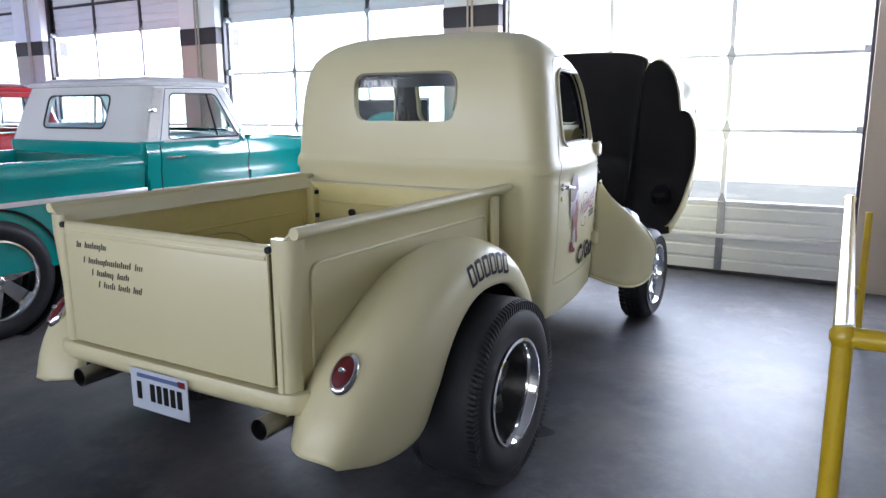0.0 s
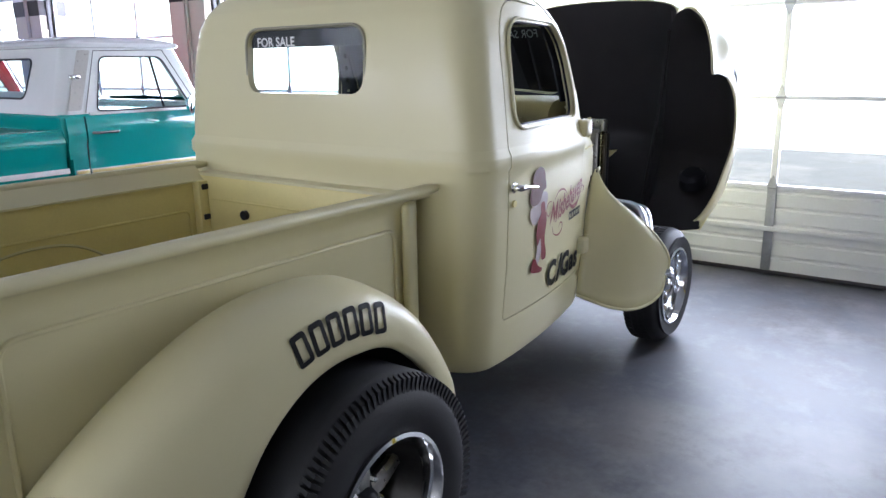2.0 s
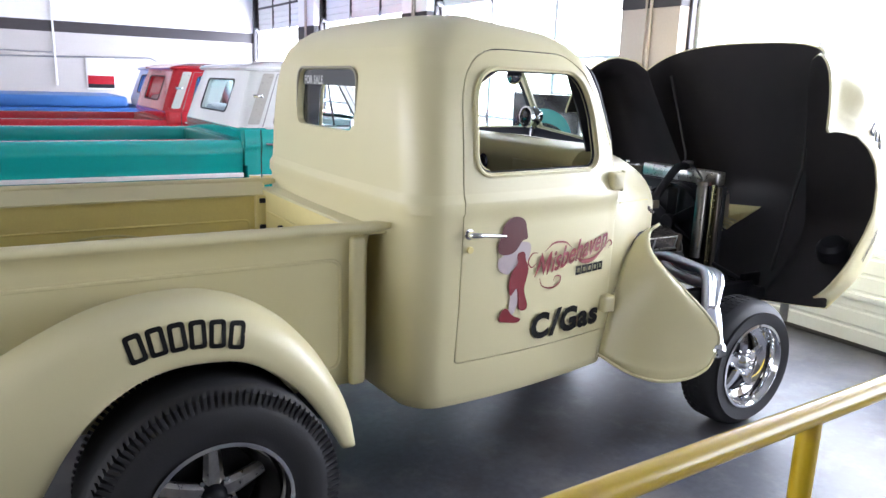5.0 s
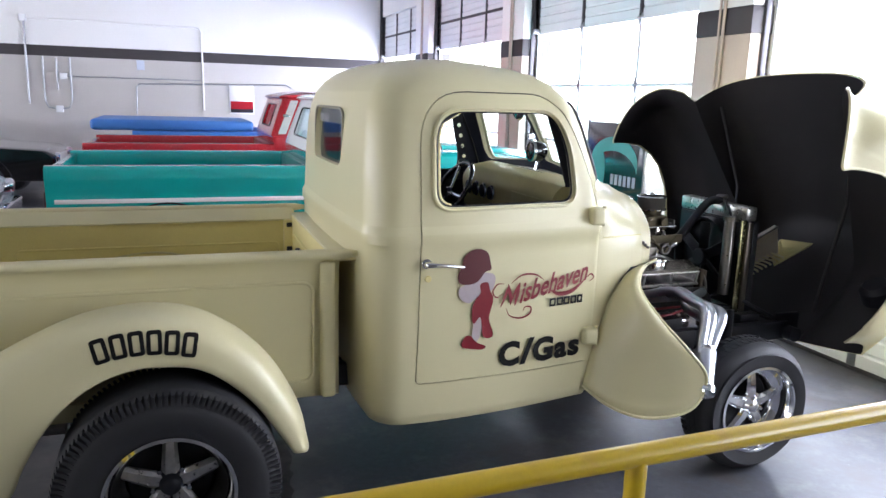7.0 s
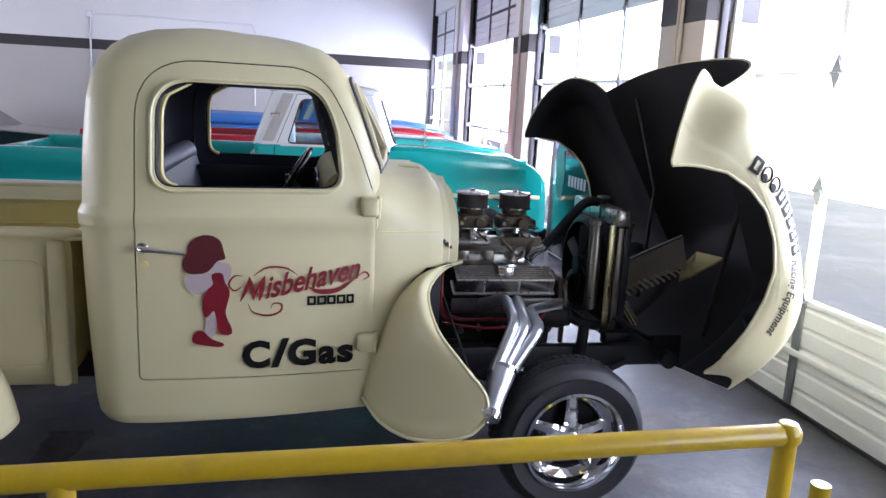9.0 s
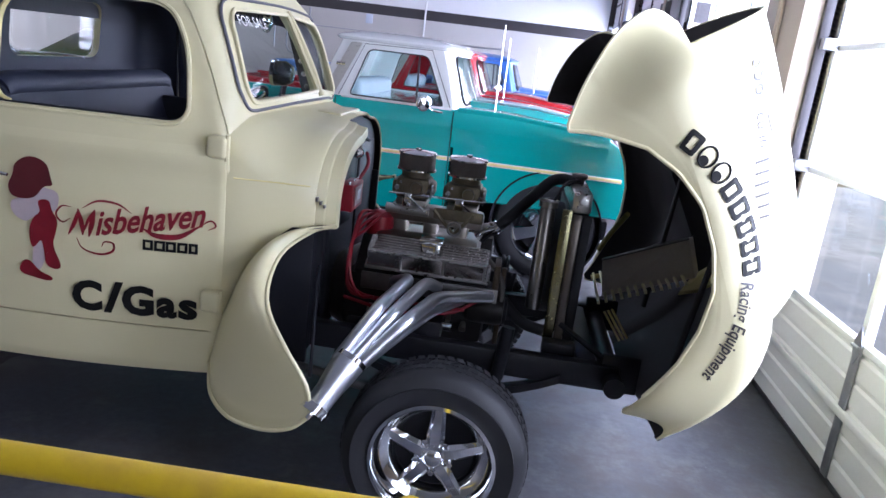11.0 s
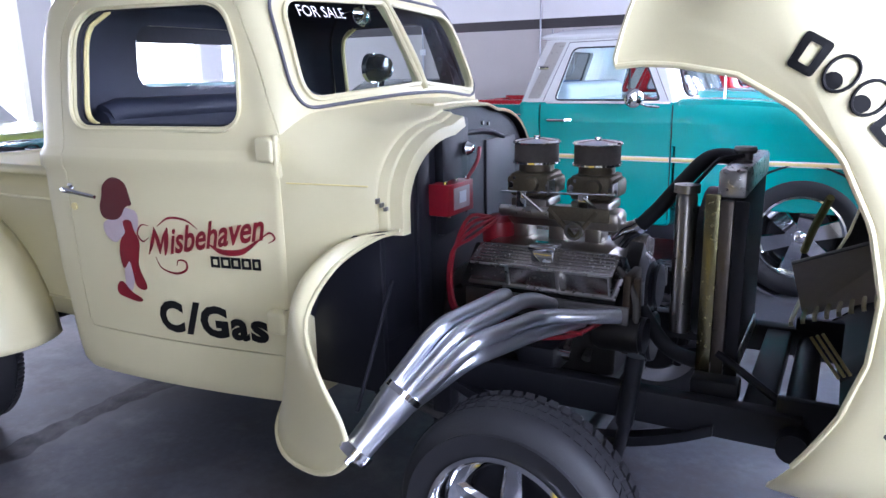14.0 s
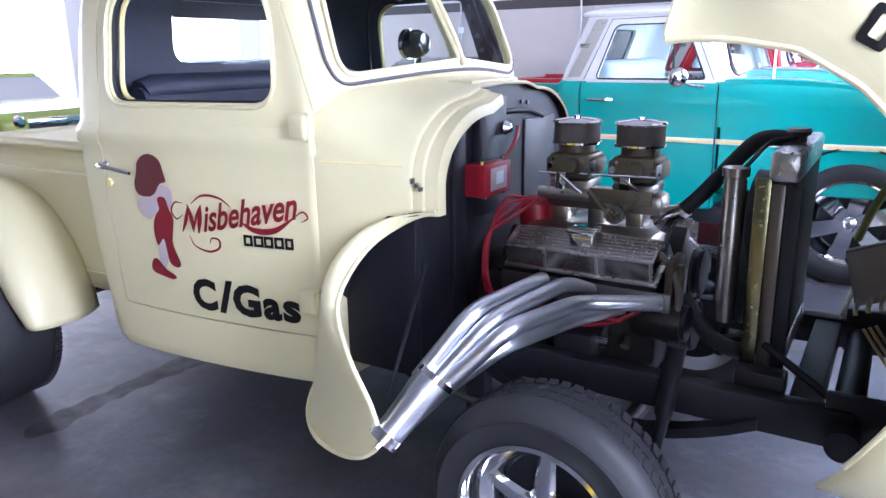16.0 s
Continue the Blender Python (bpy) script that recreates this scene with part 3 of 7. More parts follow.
WINDOW_OUT = rounded([(1.848, 1.305), (1.85, 1.672), (2.405, 1.672), (2.475, 1.545), (2.502, 1.305)], [0.07, 0.13, 0.12, 0.12, 0.07], 8)
DOOR_OUT = rounded([(1.782, 0.590), (1.788, 1.745), (2.42, 1.745), (2.545, 1.52), (2.638, 1.26), (2.646, 0.580)], [0.02, 0.21, 0.17, 0.2, 0.05, 0.02], 9)


def grown(outline, d):
    P = np.array(outline)
    out = []
    for i in range(len(P)):
        t = P[(i + 1) % len(P)] - P[i - 1]
        n = np.array((t[1], -t[0])) / (np.linalg.norm(t) + 1e-9)
        out.append(P[i] + n * d)
    return out


def area2(outline):
    P = np.array(outline)
    return 0.5 * sum(P[i - 1][0] * P[i][1] - P[i][0] * P[i - 1][1] for i in range(len(P)))


sgn = 1 if area2(DOOR_OUT) > 0 else -1
cab_me = boolean(cab_me, finish("c", prism(WINDOW_OUT, "y", -2, 2), CREAM), slot=1)
cab_me = boolean(cab_me, finish("c", prism(rounded([(-0.29, 1.42), (-0.29, 1.66), (0.33, 1.66), (0.33, 1.42)], 0.07, 8), "x", 1.3, 1.95), CREAM), slot=1)
CW = 0.02  # post of the split windscreen
WS_R = rounded([(-0.014, 1.418), (-0.014, 1.705), (-0.54, 1.688), (-0.58, 1.378)], [0.02, 0.02, 0.085, 0.085], 7)
ws = [[(CW + y, z) for y, z in WS_R], [(CW - y, z) for y, z in WS_R]]
for w in ws:
    cab_me = boolean(cab_me, finish("c", prism(w, "x", 2.3, 3.0), CREAM), slot=1)
door_me = boolean(cab_me.copy(), finish("c", prism(DOOR_OUT, "y", -2, CY - 0.35), CREAM), "INTERSECT", 1)
door_l = boolean(cab_me.copy(), finish("c", prism(DOOR_OUT, "y", CY + 0.35, 2), CREAM), "INTERSECT", 1)
gap = grown(DOOR_OUT, sgn * 0.0045)
both = prism(gap, "y", -2, CY - 0.35)
prism(gap, "y", CY + 0.35, 2, both)
cab_me = boolean(cab_me, finish("c", both, CREAM), slot=1)
cab = part("cab", smooth_mesh(cab_me, 38), None, truck, "smooth cream cab with rounded roof")
door_r = part("door", smooth_mesh(door_me, 38), None, truck, "cream door with painted lettering and open window")
door_left = part("door", smooth_mesh(door_l, 38), None, truck)
# dark jamb behind the door gaps, and beads round the windows
for s, d in ((-1, door_r), (1, door_left)):
    bead = [(x, skin(s, x, z, 0.002), z) for x, z in grown(WINDOW_OUT, sgn * 0.012)]
    part("window_bead", tube(bead, 0.007, 6, closed=True), CREAM, d)
    bead = [(x, skin(s, x, z, -0.02), z) for x, z in grown(WINDOW_OUT, sgn * 0.0)]
    part("window_channel", tube(bead, 0.006, 6, closed=True), BLACK, d)
    jamb = [(x, skin(s, x, z, -0.034), z) for x, z in DOOR_OUT]
    part("door_seal", tube(jamb, 0.008, 6, closed=True), BLACK, cab)
    for z in (1.24, 0.700):
        yh = skin(s, 2.60, z, 0.006)
        h = part("hinge", box(2.580, 2.648, yh - 0.026, yh + 0.026, z - 0.038, z + 0.038, 0.014, seg=3), CREAM, d)
        part("hinge_pin", tube([(2.648, yh + s * 0.006, z - 0.044), (2.648, yh + s * 0.006, z + 0.044)], 0.009, 8), CREAM, h)
    yh = skin(s, 1.83, 1.075, 0.03)
    hd = part("handle", tube([(1.805, yh - s * 0.03, 1.09), (1.808, yh, 1.09), (1.86, yh + s * 0.004, 1.087), (1.93, yh - s * 0.003, 1.078), (1.955, yh - s * 0.006, 1.074)], [0.012, 0.013, 0.009, 0.008, 0.006], 10, smooth_steps=3), CHROME, d, "chrome door handle")
    part("escutcheon", disc(0.02, s * 0.008, (1.806, yh - s * 0.03, 1.09)), CHROME, hd)
    part("key_lock", disc(0.013, s * 0.008, (1.813, skin(s, 1.813, 1.03), 1.03)), CREAM_IN, d)


def on_door(x, z, lift=0.0022):
    return (x, CY - skin_y(x, z) - lift, z)


def boxed(text, x0, x1, z0, z1, bold=0.0, shear=0.0, rise=0.0):
    """Letters stretched into a box on the door; rise lifts their right end."""
    bm = letters(text, 0.1, lambda u, v: (u, 0, v), shear, bold)
    us, vs = [v.co.x for v in bm.verts], [v.co.z for v in bm.verts]
    for v in bm.verts:
        a, b = (v.co.x - min(us)) / (max(us) - min(us)), (v.co.z - min(vs)) / (max(vs) - min(vs))
        v.co = Vector(on_door(x0 + (x1 - x0) * a, z0 + (z1 - z0) * b + rise * a))
    return bm


def stroke(pts, wide, material, label=""):
    """A painted brush stroke that thins towards its ends."""
    P = [np.array(p) for p in spline(pts, 6)]
    rows = []
    for i, p in enumerate(P):
        d = P[min(i + 1, len(P) - 1)] - P[max(i - 1, 0)]
        n = np.array((-d[1], d[0])) / (np.linalg.norm(d) + 1e-9)
        w = wide * (0.25 + 0.75 * math.sin(math.pi * i / (len(P) - 1)))
        rows.append([on_door(*(p + n * w)), on_door(*(p - n * w))])
    part("swash", loft(rows, closed=False), material, door_r, label, None)


part("lettering", boxed("isbehaven", 2.228, 2.584, 0.893, 0.982, 0.0022, 0.3, 0.068), INKRED, door_r, "dark red slanted script lettering", None)
for a, b, c, w in (((2.172, 0.978), (2.160, 0.935), (2.138, 0.888), 0.007), ((2.170, 0.982), (2.182, 0.935), (2.186, 0.892), 0.0085), ((2.184, 0.892), (2.204, 0.945), (2.224, 0.982), 0.005), ((2.226, 0.984), (2.216, 0.935), (2.206, 0.888), 0.009)):
    stroke([a, b, c], w, INKRED)
stroke([(2.15, 0.985), (2.118, 0.985), (2.098, 0.955), (2.118, 0.93), (2.145, 0.945)], 0.0035, INKRED)
stroke([(2.185, 0.985), (2.235, 1.015), (2.30, 1.012), (2.345, 0.985)], 0.004, INKRED)
stroke([(2.165, 0.88), (2.185, 0.845), (2.24, 0.83), (2.283, 0.845), (2.286, 0.872), (2.258, 0.876), (2.248, 0.858)], 0.004, INKRED)
stroke([(2.385, 0.935), (2.43, 0.915), (2.50, 0.92), (2.565, 0.962)], 0.010, INKRED)
stroke([(2.565, 0.962), (2.60, 0.985), (2.618, 0.968), (2.594, 0.952)], 0.0035, INKRED)
for k, w in enumerate((0.034, 0.036, 0.034, 0.034, 0.030)):
    x = 2.382 + k * 0.0375
    rim = [[(x + d, 0.862 + d), (x + w - d, 0.862 + d), (x + w - d, 0.899 - d), (x + d, 0.899 - d)] for d in (0.0, 0.0095)]
    bm = bmesh.new()
    vo = [[bm.verts.new(on_door(*p)) for p in r] for r in rim]
    for i in range(4):
        bm.faces.new((vo[0][i], vo[0][(i + 1) % 4], vo[1][(i + 1) % 4], vo[1][i]))
    part("name_block", bm, INKBLACK, door_r, smooth=None)
for text, x0, x1, z0, z1, bold in (("C", 2.144, 2.246, 0.618, 0.732, 0.0048), ("/", 2.250, 2.318, 0.618, 0.736, 0.003), ("G", 2.312, 2.420, 0.617, 0.730, 0.0048), ("a", 2.428, 2.497, 0.617, 0.693, 0.0045), ("s", 2.502, 2.566, 0.617, 0.693, 0.0045)):
    part("letter", boxed(text, x0, x1, z0, z1, bold), INKBLACK, door_r, "bold black class lettering", None)
PALE = mat("pale_pink_ink", (0.52, 0.44, 0.45), 0.5)
DARKRED = mat("dark_red_ink", (0.10, 0.010, 0.014), 0.5)


def figure(a, b, lift=0.0022):
    return on_door(1.942 + a * 0.126, 1.138 - b * 0.129, lift)


for lab, m, lift, o in (
        ("pale painted patch", PALE, 0.0014, [(0.0, 1.2), (0.3, 1.1), (0.6, 0.78), (0.95, 0.75), (1.36, 0.85), (1.25, 1.4), (1.0, 1.35), (0.6, 1.6), (0.4, 1.75), (0.05, 1.55)]),
        ("pale painted patch", PALE, 0.0014, [(0.65, 2.2), (1.05, 1.9), (1.1, 2.2), (0.95, 2.55), (0.78, 3.05), (0.55, 3.0), (0.58, 2.5)]),
        ("dark red painted blob", DARKRED, 0.0022, [(0.15, 0.2), (0.55, -0.05), (1.02, 0.08), (1.12, 0.5), (1.18, 0.7), (0.92, 0.72), (0.75, 1.0), (0.5, 1.12), (0.05, 1.1), (-0.05, 0.8), (0.12, 0.5)]),
        ("red painted tapering shape", INKRED, 0.0022, [(0.72, 1.1), (1.08, 1.05), (1.12, 1.35), (1.3, 1.6), (1.2, 2.0), (1.12, 2.3), (1.38, 2.85), (1.2, 2.97), (0.92, 2.87), (0.9, 2.5), (0.82, 2.1), (0.58, 2.5), (0.48, 2.0), (0.6, 1.6), (0.85, 1.4)]),
        ("red painted bar", INKRED, 0.0022, [(0.15, 3.15), (0.28, 2.8), (0.5, 2.75), (0.72, 3.05), (1.15, 3.2), (1.0, 3.32), (0.6, 3.25)])):
    part("painted_shape", patch(chaikin(o, 2), lambda a, b: figure(a, b, lift)), m, door_r, lab, None)

for s, d in ((-1, door_r), (1, door_left)):
    edge = [p for p in WINDOW_OUT if p[0] < 1.97]
    edge = sorted((p for p in edge if p[0] < 1.90 or p[1] > 1.5), key=lambda p: p[1] - p[0] * 0.5)
    part("window_channel", tube([(x + 0.004, skin(s, x, z, -0.020), z) for x, z in edge], 0.008, 6), RUBBER, d)
    part("window_run", tube([(x + 0.018, skin(s, x, z, -0.038), z) for x, z in edge], 0.009, 6), CREAM_IN, d)
# back window, windscreen
bw = part("rear_window", box(1.598, 1.602, -0.30, 0.34, 1.41, 1.67), WINDOW, cab, smooth=None)
bw.visible_shadow = False
part("sticker", letters("FOR SALE", 0.050, lambda u, v: (1.595, 0.285 - u * 1.0, 1.598 + v), bold=0.001), WHITEP, cab, "white sale lettering on the window", None)
part("sun_strip", box(1.604, 1.607, -0.28, 0.325, 1.594, 1.66), DARKTRIM, cab, smooth=None)
bead = [(1.572 + 0.035 * (y - CY) ** 2 / 0.4 + 0.04 * max(0, z - 1.55), y, z) for y, z in rounded([(-0.296, 1.414), (-0.296, 1.666), (0.336, 1.666), (0.336, 1.414)], 0.075, 8)]
part("rear_window_seal", tube(bead, 0.006, 6, closed=True), mat("grey_window_seal", (0.32, 0.30, 0.22), 0.6), cab)


def ws_x(y, z):
    xf = float(np.interp(z, ZK, XF))
    bow = float(np.interp(z, [1.25, 1.38, 1.5, 1.7, 1.89], [0.0, 0.09, 0.08, 0.045, 0.0]))
    wf = float(np.interp(z, ZK, WF))
    m = CY
    wf = wf * (1 + 0.085 / wf)
    t = min(1, abs(y - m) / max(0.05, wf - 0.13))
    x = xf + bow * (1 - t ** 1.5)
    over = abs(y - m) - (wf - 0.13)
    if over > 0:
        x -= 0.13 - math.sqrt(max(0, 0.13 ** 2 - min(over, 0.13) ** 2))
    return x


for w in ws:
    pane = part("windscreen_pane", patch(w, lambda y, z: (ws_x(y, z) - 0.012, y, z)), TINT, cab, smooth=True)
    pane.visible_shadow = False
    part("windscreen_rim", tube([(ws_x(y, z) + 0.002, y, z) for y, z in w], 0.009, 6, closed=True), CREAM, cab)
seal = rounded([(CW - 0.620, 1.348), (CW - 0.578, 1.720), (CW, 1.735), (CW + 0.578, 1.720), (CW + 0.620, 1.348), (CW, 1.398)], [0.11, 0.10, 0.3, 0.10, 0.11, 0.3], 8)
part("windscreen_seal", tube([(ws_x(y, z) + 0.002, y, z) for y, z in seal], 0.006, 6, closed=True), mat("grey_rubber", (0.10, 0.10, 0.12), 0.6), cab)
part("centre_post", tube([(ws_x(CW, z) + 0.006, CW, z) for z in np.linspace(1.40, 1.715, 8)], 0.013, 8), CREAM, cab)
part("sticker", letters("FOR SALE", 0.05, lambda u, v: (ws_x(-0.455 + u, 1.637 + v) - 0.008, -0.455 + u, 1.637 + v)), WHITEP, cab, smooth=None)

# cowl, with the recessed seat for the tilting front end
CC = CY


def arch(x, w, top, r, low=0.44, n=9, c=CC):
    pts = [(x, c - w, low), (x, c - w, (low + top - r) / 2)]
    for t in np.linspace(0, math.pi / 2, n):
        pts.append((x, c - w + r * 1.5 * (1 - math.cos(t)), top - r + r * math.sin(t) - 0.03))
    pts.append((x, c - w * 0.3, top - 0.006))
    pts.append((x, c, top))
    return pts + [(p[0], 2 * c - p[1], p[2]) for p in reversed(pts[:-1])]


bm = loft([arch(2.60, 0.684, 1.385, 0.12, 0.44), arch(2.66, 0.682, 1.382, 0.14, 0.675), arch(2.73, 0.664, 1.37, 0.18, 0.845), arch(2.80, 0.642, 1.356, 0.21, 0.935), arch(2.86, 0.625, 1.350, 0.22, 0.985), arch(2.922, 0.606, 1.347, 0.22, 0.985), arch(2.928, 0.601, 1.342, 0.22, 0.985)], closed=False)
bmesh.ops.recalc_face_normals(bm, faces=bm.faces)
if max(bm.faces, key=lambda f: f.calc_center_median().z - abs(f.calc_center_median().x - 2.75)).normal.z < 0:
    bmesh.ops.reverse_faces(bm, faces=bm.faces)
cowl = part("cowl", shelled(finish("cowl", bm, [CREAM, BLACK], 50), 0.008, 1), None, truck, "cream cowl with a stepped seat flange")
smooth_mesh(cowl.data, 40)
for s in (-1,):
    rings = []
    for x, w, top, r in ((2.926, 0.602, 1.343, 0.22), (2.930, 0.594, 1.336, 0.22), (2.945, 0.590, 1.334, 0.22), (2.957, 0.585, 1.331, 0.22), (2.962, 0.577, 1.325, 0.215), (2.98, 0.571, 1.321, 0.21), (2.999, 0.566, 1.318, 0.21), (3.002, 0.558, 1.311, 0.205), (3.002, 0.528, 1.285, 0.195)):
        rings.append(arch(x, w, top, r, 0.985, n=24)[:27])
    bm = loft(rings, closed=False)
    bmesh.ops.recalc_face_normals(bm, faces=bm.faces)
    f0 = max(bm.faces, key=lambda f: abs(f.calc_center_median().y - CC))
    if f0.normal.y * s < 0:
        bmesh.ops.reverse_faces(bm, faces=bm.faces)
    fl = part("seat_flange", shelled(finish("seat_flange", bm, [CREAM, BLACK], 50), 0.006, 1), None, cowl)
    smooth_mesh(fl.data, 30)
part("cowl_line", tube([(2.665, CC - 0.684, 1.140), (2.79, CC - 0.647, 1.137), (2.91, CC - 0.611, 1.133)], 0.0025, 6), CREAM_IN, cowl)
part("cowl_vent", box(2.79, 2.89, CC - 0.17, CC + 0.17, 1.340, 1.354, 0.004), CREAM, cowl)

fw = []
for p in arch(2.93, 0.578, 1.335, 0.21, 0.46):
    fw.append((p[1], p[2]))
firewall = part("firewall", prism(fw, "x", 2.880, 2.897), BLACK, truck, "black firewall with pressed ribs")
for y0, y1, z0, z1 in ((-0.52, -0.33, 0.62, 1.16), (-0.30, -0.22, 0.55, 1.28), (0.22, 0.50, 0.62, 1.2)):
    part("pressed_panel", box(2.892, 2.908, y0, y1, z0, z1, 0.008), BLACK, firewall)
part("rib", tube([(2.90, -0.53, 1.02), (2.905, -0.50, 1.14), (2.905, -0.42, 1.215), (2.905, -0.25, 1.235), (2.905, 0.20, 1.235), (2.905, 0.38, 1.2)], 0.010, 8, smooth_steps=4), BLACK, firewall)
part("recess_box", box(2.89, 2.93, -0.17, 0.03, 0.9, 1.30, 0.012), BLACK, firewall)
for y, z in ((-0.44, 1.22), (-0.40, 1.235), (-0.36, 1.225), (-0.42, 1.19), (-0.5, 1.02), (0.20, 1.265), (0.25, 1.26), (0.22, 1.235)):
    part("bolt", disc(0.008, 0.008, (2.897, y, z), "x", 10), STEEL, firewall)

# rear quarter of the front fenders, left on the cab
SPL_A = [(2.985, -0.572, 1.002), (2.86, -0.608, 0.972), (2.79, -0.628, 0.922), (2.725, -0.648, 0.842), (2.665, -0.664, 0.69), (2.63, -0.668, 0.57), (2.61, -0.668, 0.455)]
SPL_B = [(3.012, -0.583, 1.008), (2.93, -0.605, 0.978), (2.853, -0.70, 0.905), (2.868, -0.855, 0.80), (2.955, -0.93, 0.69), (3.045, -0.956, 0.575), (3.058, -0.935, 0.46)]
BOTTOM = spline([(2.61, -0.665, 0.455), (2.67, -0.79, 0.405), (2.77, -0.875, 0.375), (2.90, -0.92, 0.378), (3.0, -0.94, 0.41), (3.058, -0.935, 0.46)], 4)


def splash(s):
    A, B = spline(SPL_A, 4), spline(SPL_B, 4)
    n = len(BOTTOM) - 1
    rings = []
    for i, (a, b) in enumerate(zip(A, B)):
        v = i / (len(A) - 1)
        row = []
        for k in range(n + 1):
            u = k / n
            p = a * (1 - u) + b * u
            q = np.array(BOTTOM[k])
            p = p + (q - (A[-1] * (1 - u) + B[-1] * u)) * v ** 5
            bulge = 4 * u * (1 - u)
            p = p + np.array((-0.012, -0.055, 0.02)) * bulge * math.sin(math.pi * min(1, v * 1.05)) ** 0.7
            row.append((p[0], p[1] if s < 0 else 2 * CY - p[1], p[2]))
        rings.append(row)
    if s > 0:
        rings = [list(reversed(r)) for r in rings]
    bm = loft(rings, closed=False)
    bmesh.ops.recalc_face_normals(bm, faces=bm.faces)
    f0 = min(bm.faces, key=lambda f: (f.calc_center_median() - Vector((2.8, s * 0.9, 0.6))).length)
    if f0.normal.y * s < 0:
        bmesh.ops.reverse_faces(bm, faces=bm.faces)
    me = shelled(finish("fender_rear", bm, [CREAM, BLACK], True), 0.008, 1)
    ob = part("fender_rear", me, None, truck, "cream rear quarter of the front fender with beaded edge")
    e = [(p[0], p[1] if s < 0 else 2 * CY - p[1], p[2]) for p in spline(SPL_B, 4)]
    part("edge_bead", tube(e, 0.0075, 8), CREAM, ob)
    bt = [(p[0], p[1] if s < 0 else 2 * CY - p[1], p[2]) for p in BOTTOM]
    part("edge_bead", tube(bt, 0.007, 8), CREAM, ob)
    return ob


for s in (-1, 1):
    f = splash(s)
    part("inner_panel", box(2.60, 2.93, CY + s * 0.575 - 0.012, CY + s * 0.575 + 0.012, 0.47, 1.03, 0.004), BLACK, f)
    part("inner_panel", loft([[(x, CY + s * 0.58, z - 0.01), (x - 0.02, CY + s * 0.645, z - 0.012)] for x, z in ((2.60, 0.44), (2.62, 0.56), (2.65, 0.66), (2.69, 0.78), (2.74, 0.88), (2.80, 0.94), (2.85, 0.965))], closed=False), BLACK, f)
    part("brace", tube([(2.95, CY + s * 0.56, 0.84), (3.03, CY + s * 0.88, 0.56)], 0.006, 8), BLACK, f)

# ---- bed ----
bed = part("bed_floor", box(0.02, 1.5, CY - 0.55, CY + 0.55, 0.62, 0.65, 0.004), CREAM_IN, truck, "cream painted bed floor")
for k in range(6):
    part("skid_strip", box(0.03, 1.49, CY - 0.45 + k * 0.18 - 0.012, CY - 0.45 + k * 0.18 + 0.012, 0.65, 0.657, 0.002), STEEL, bed)


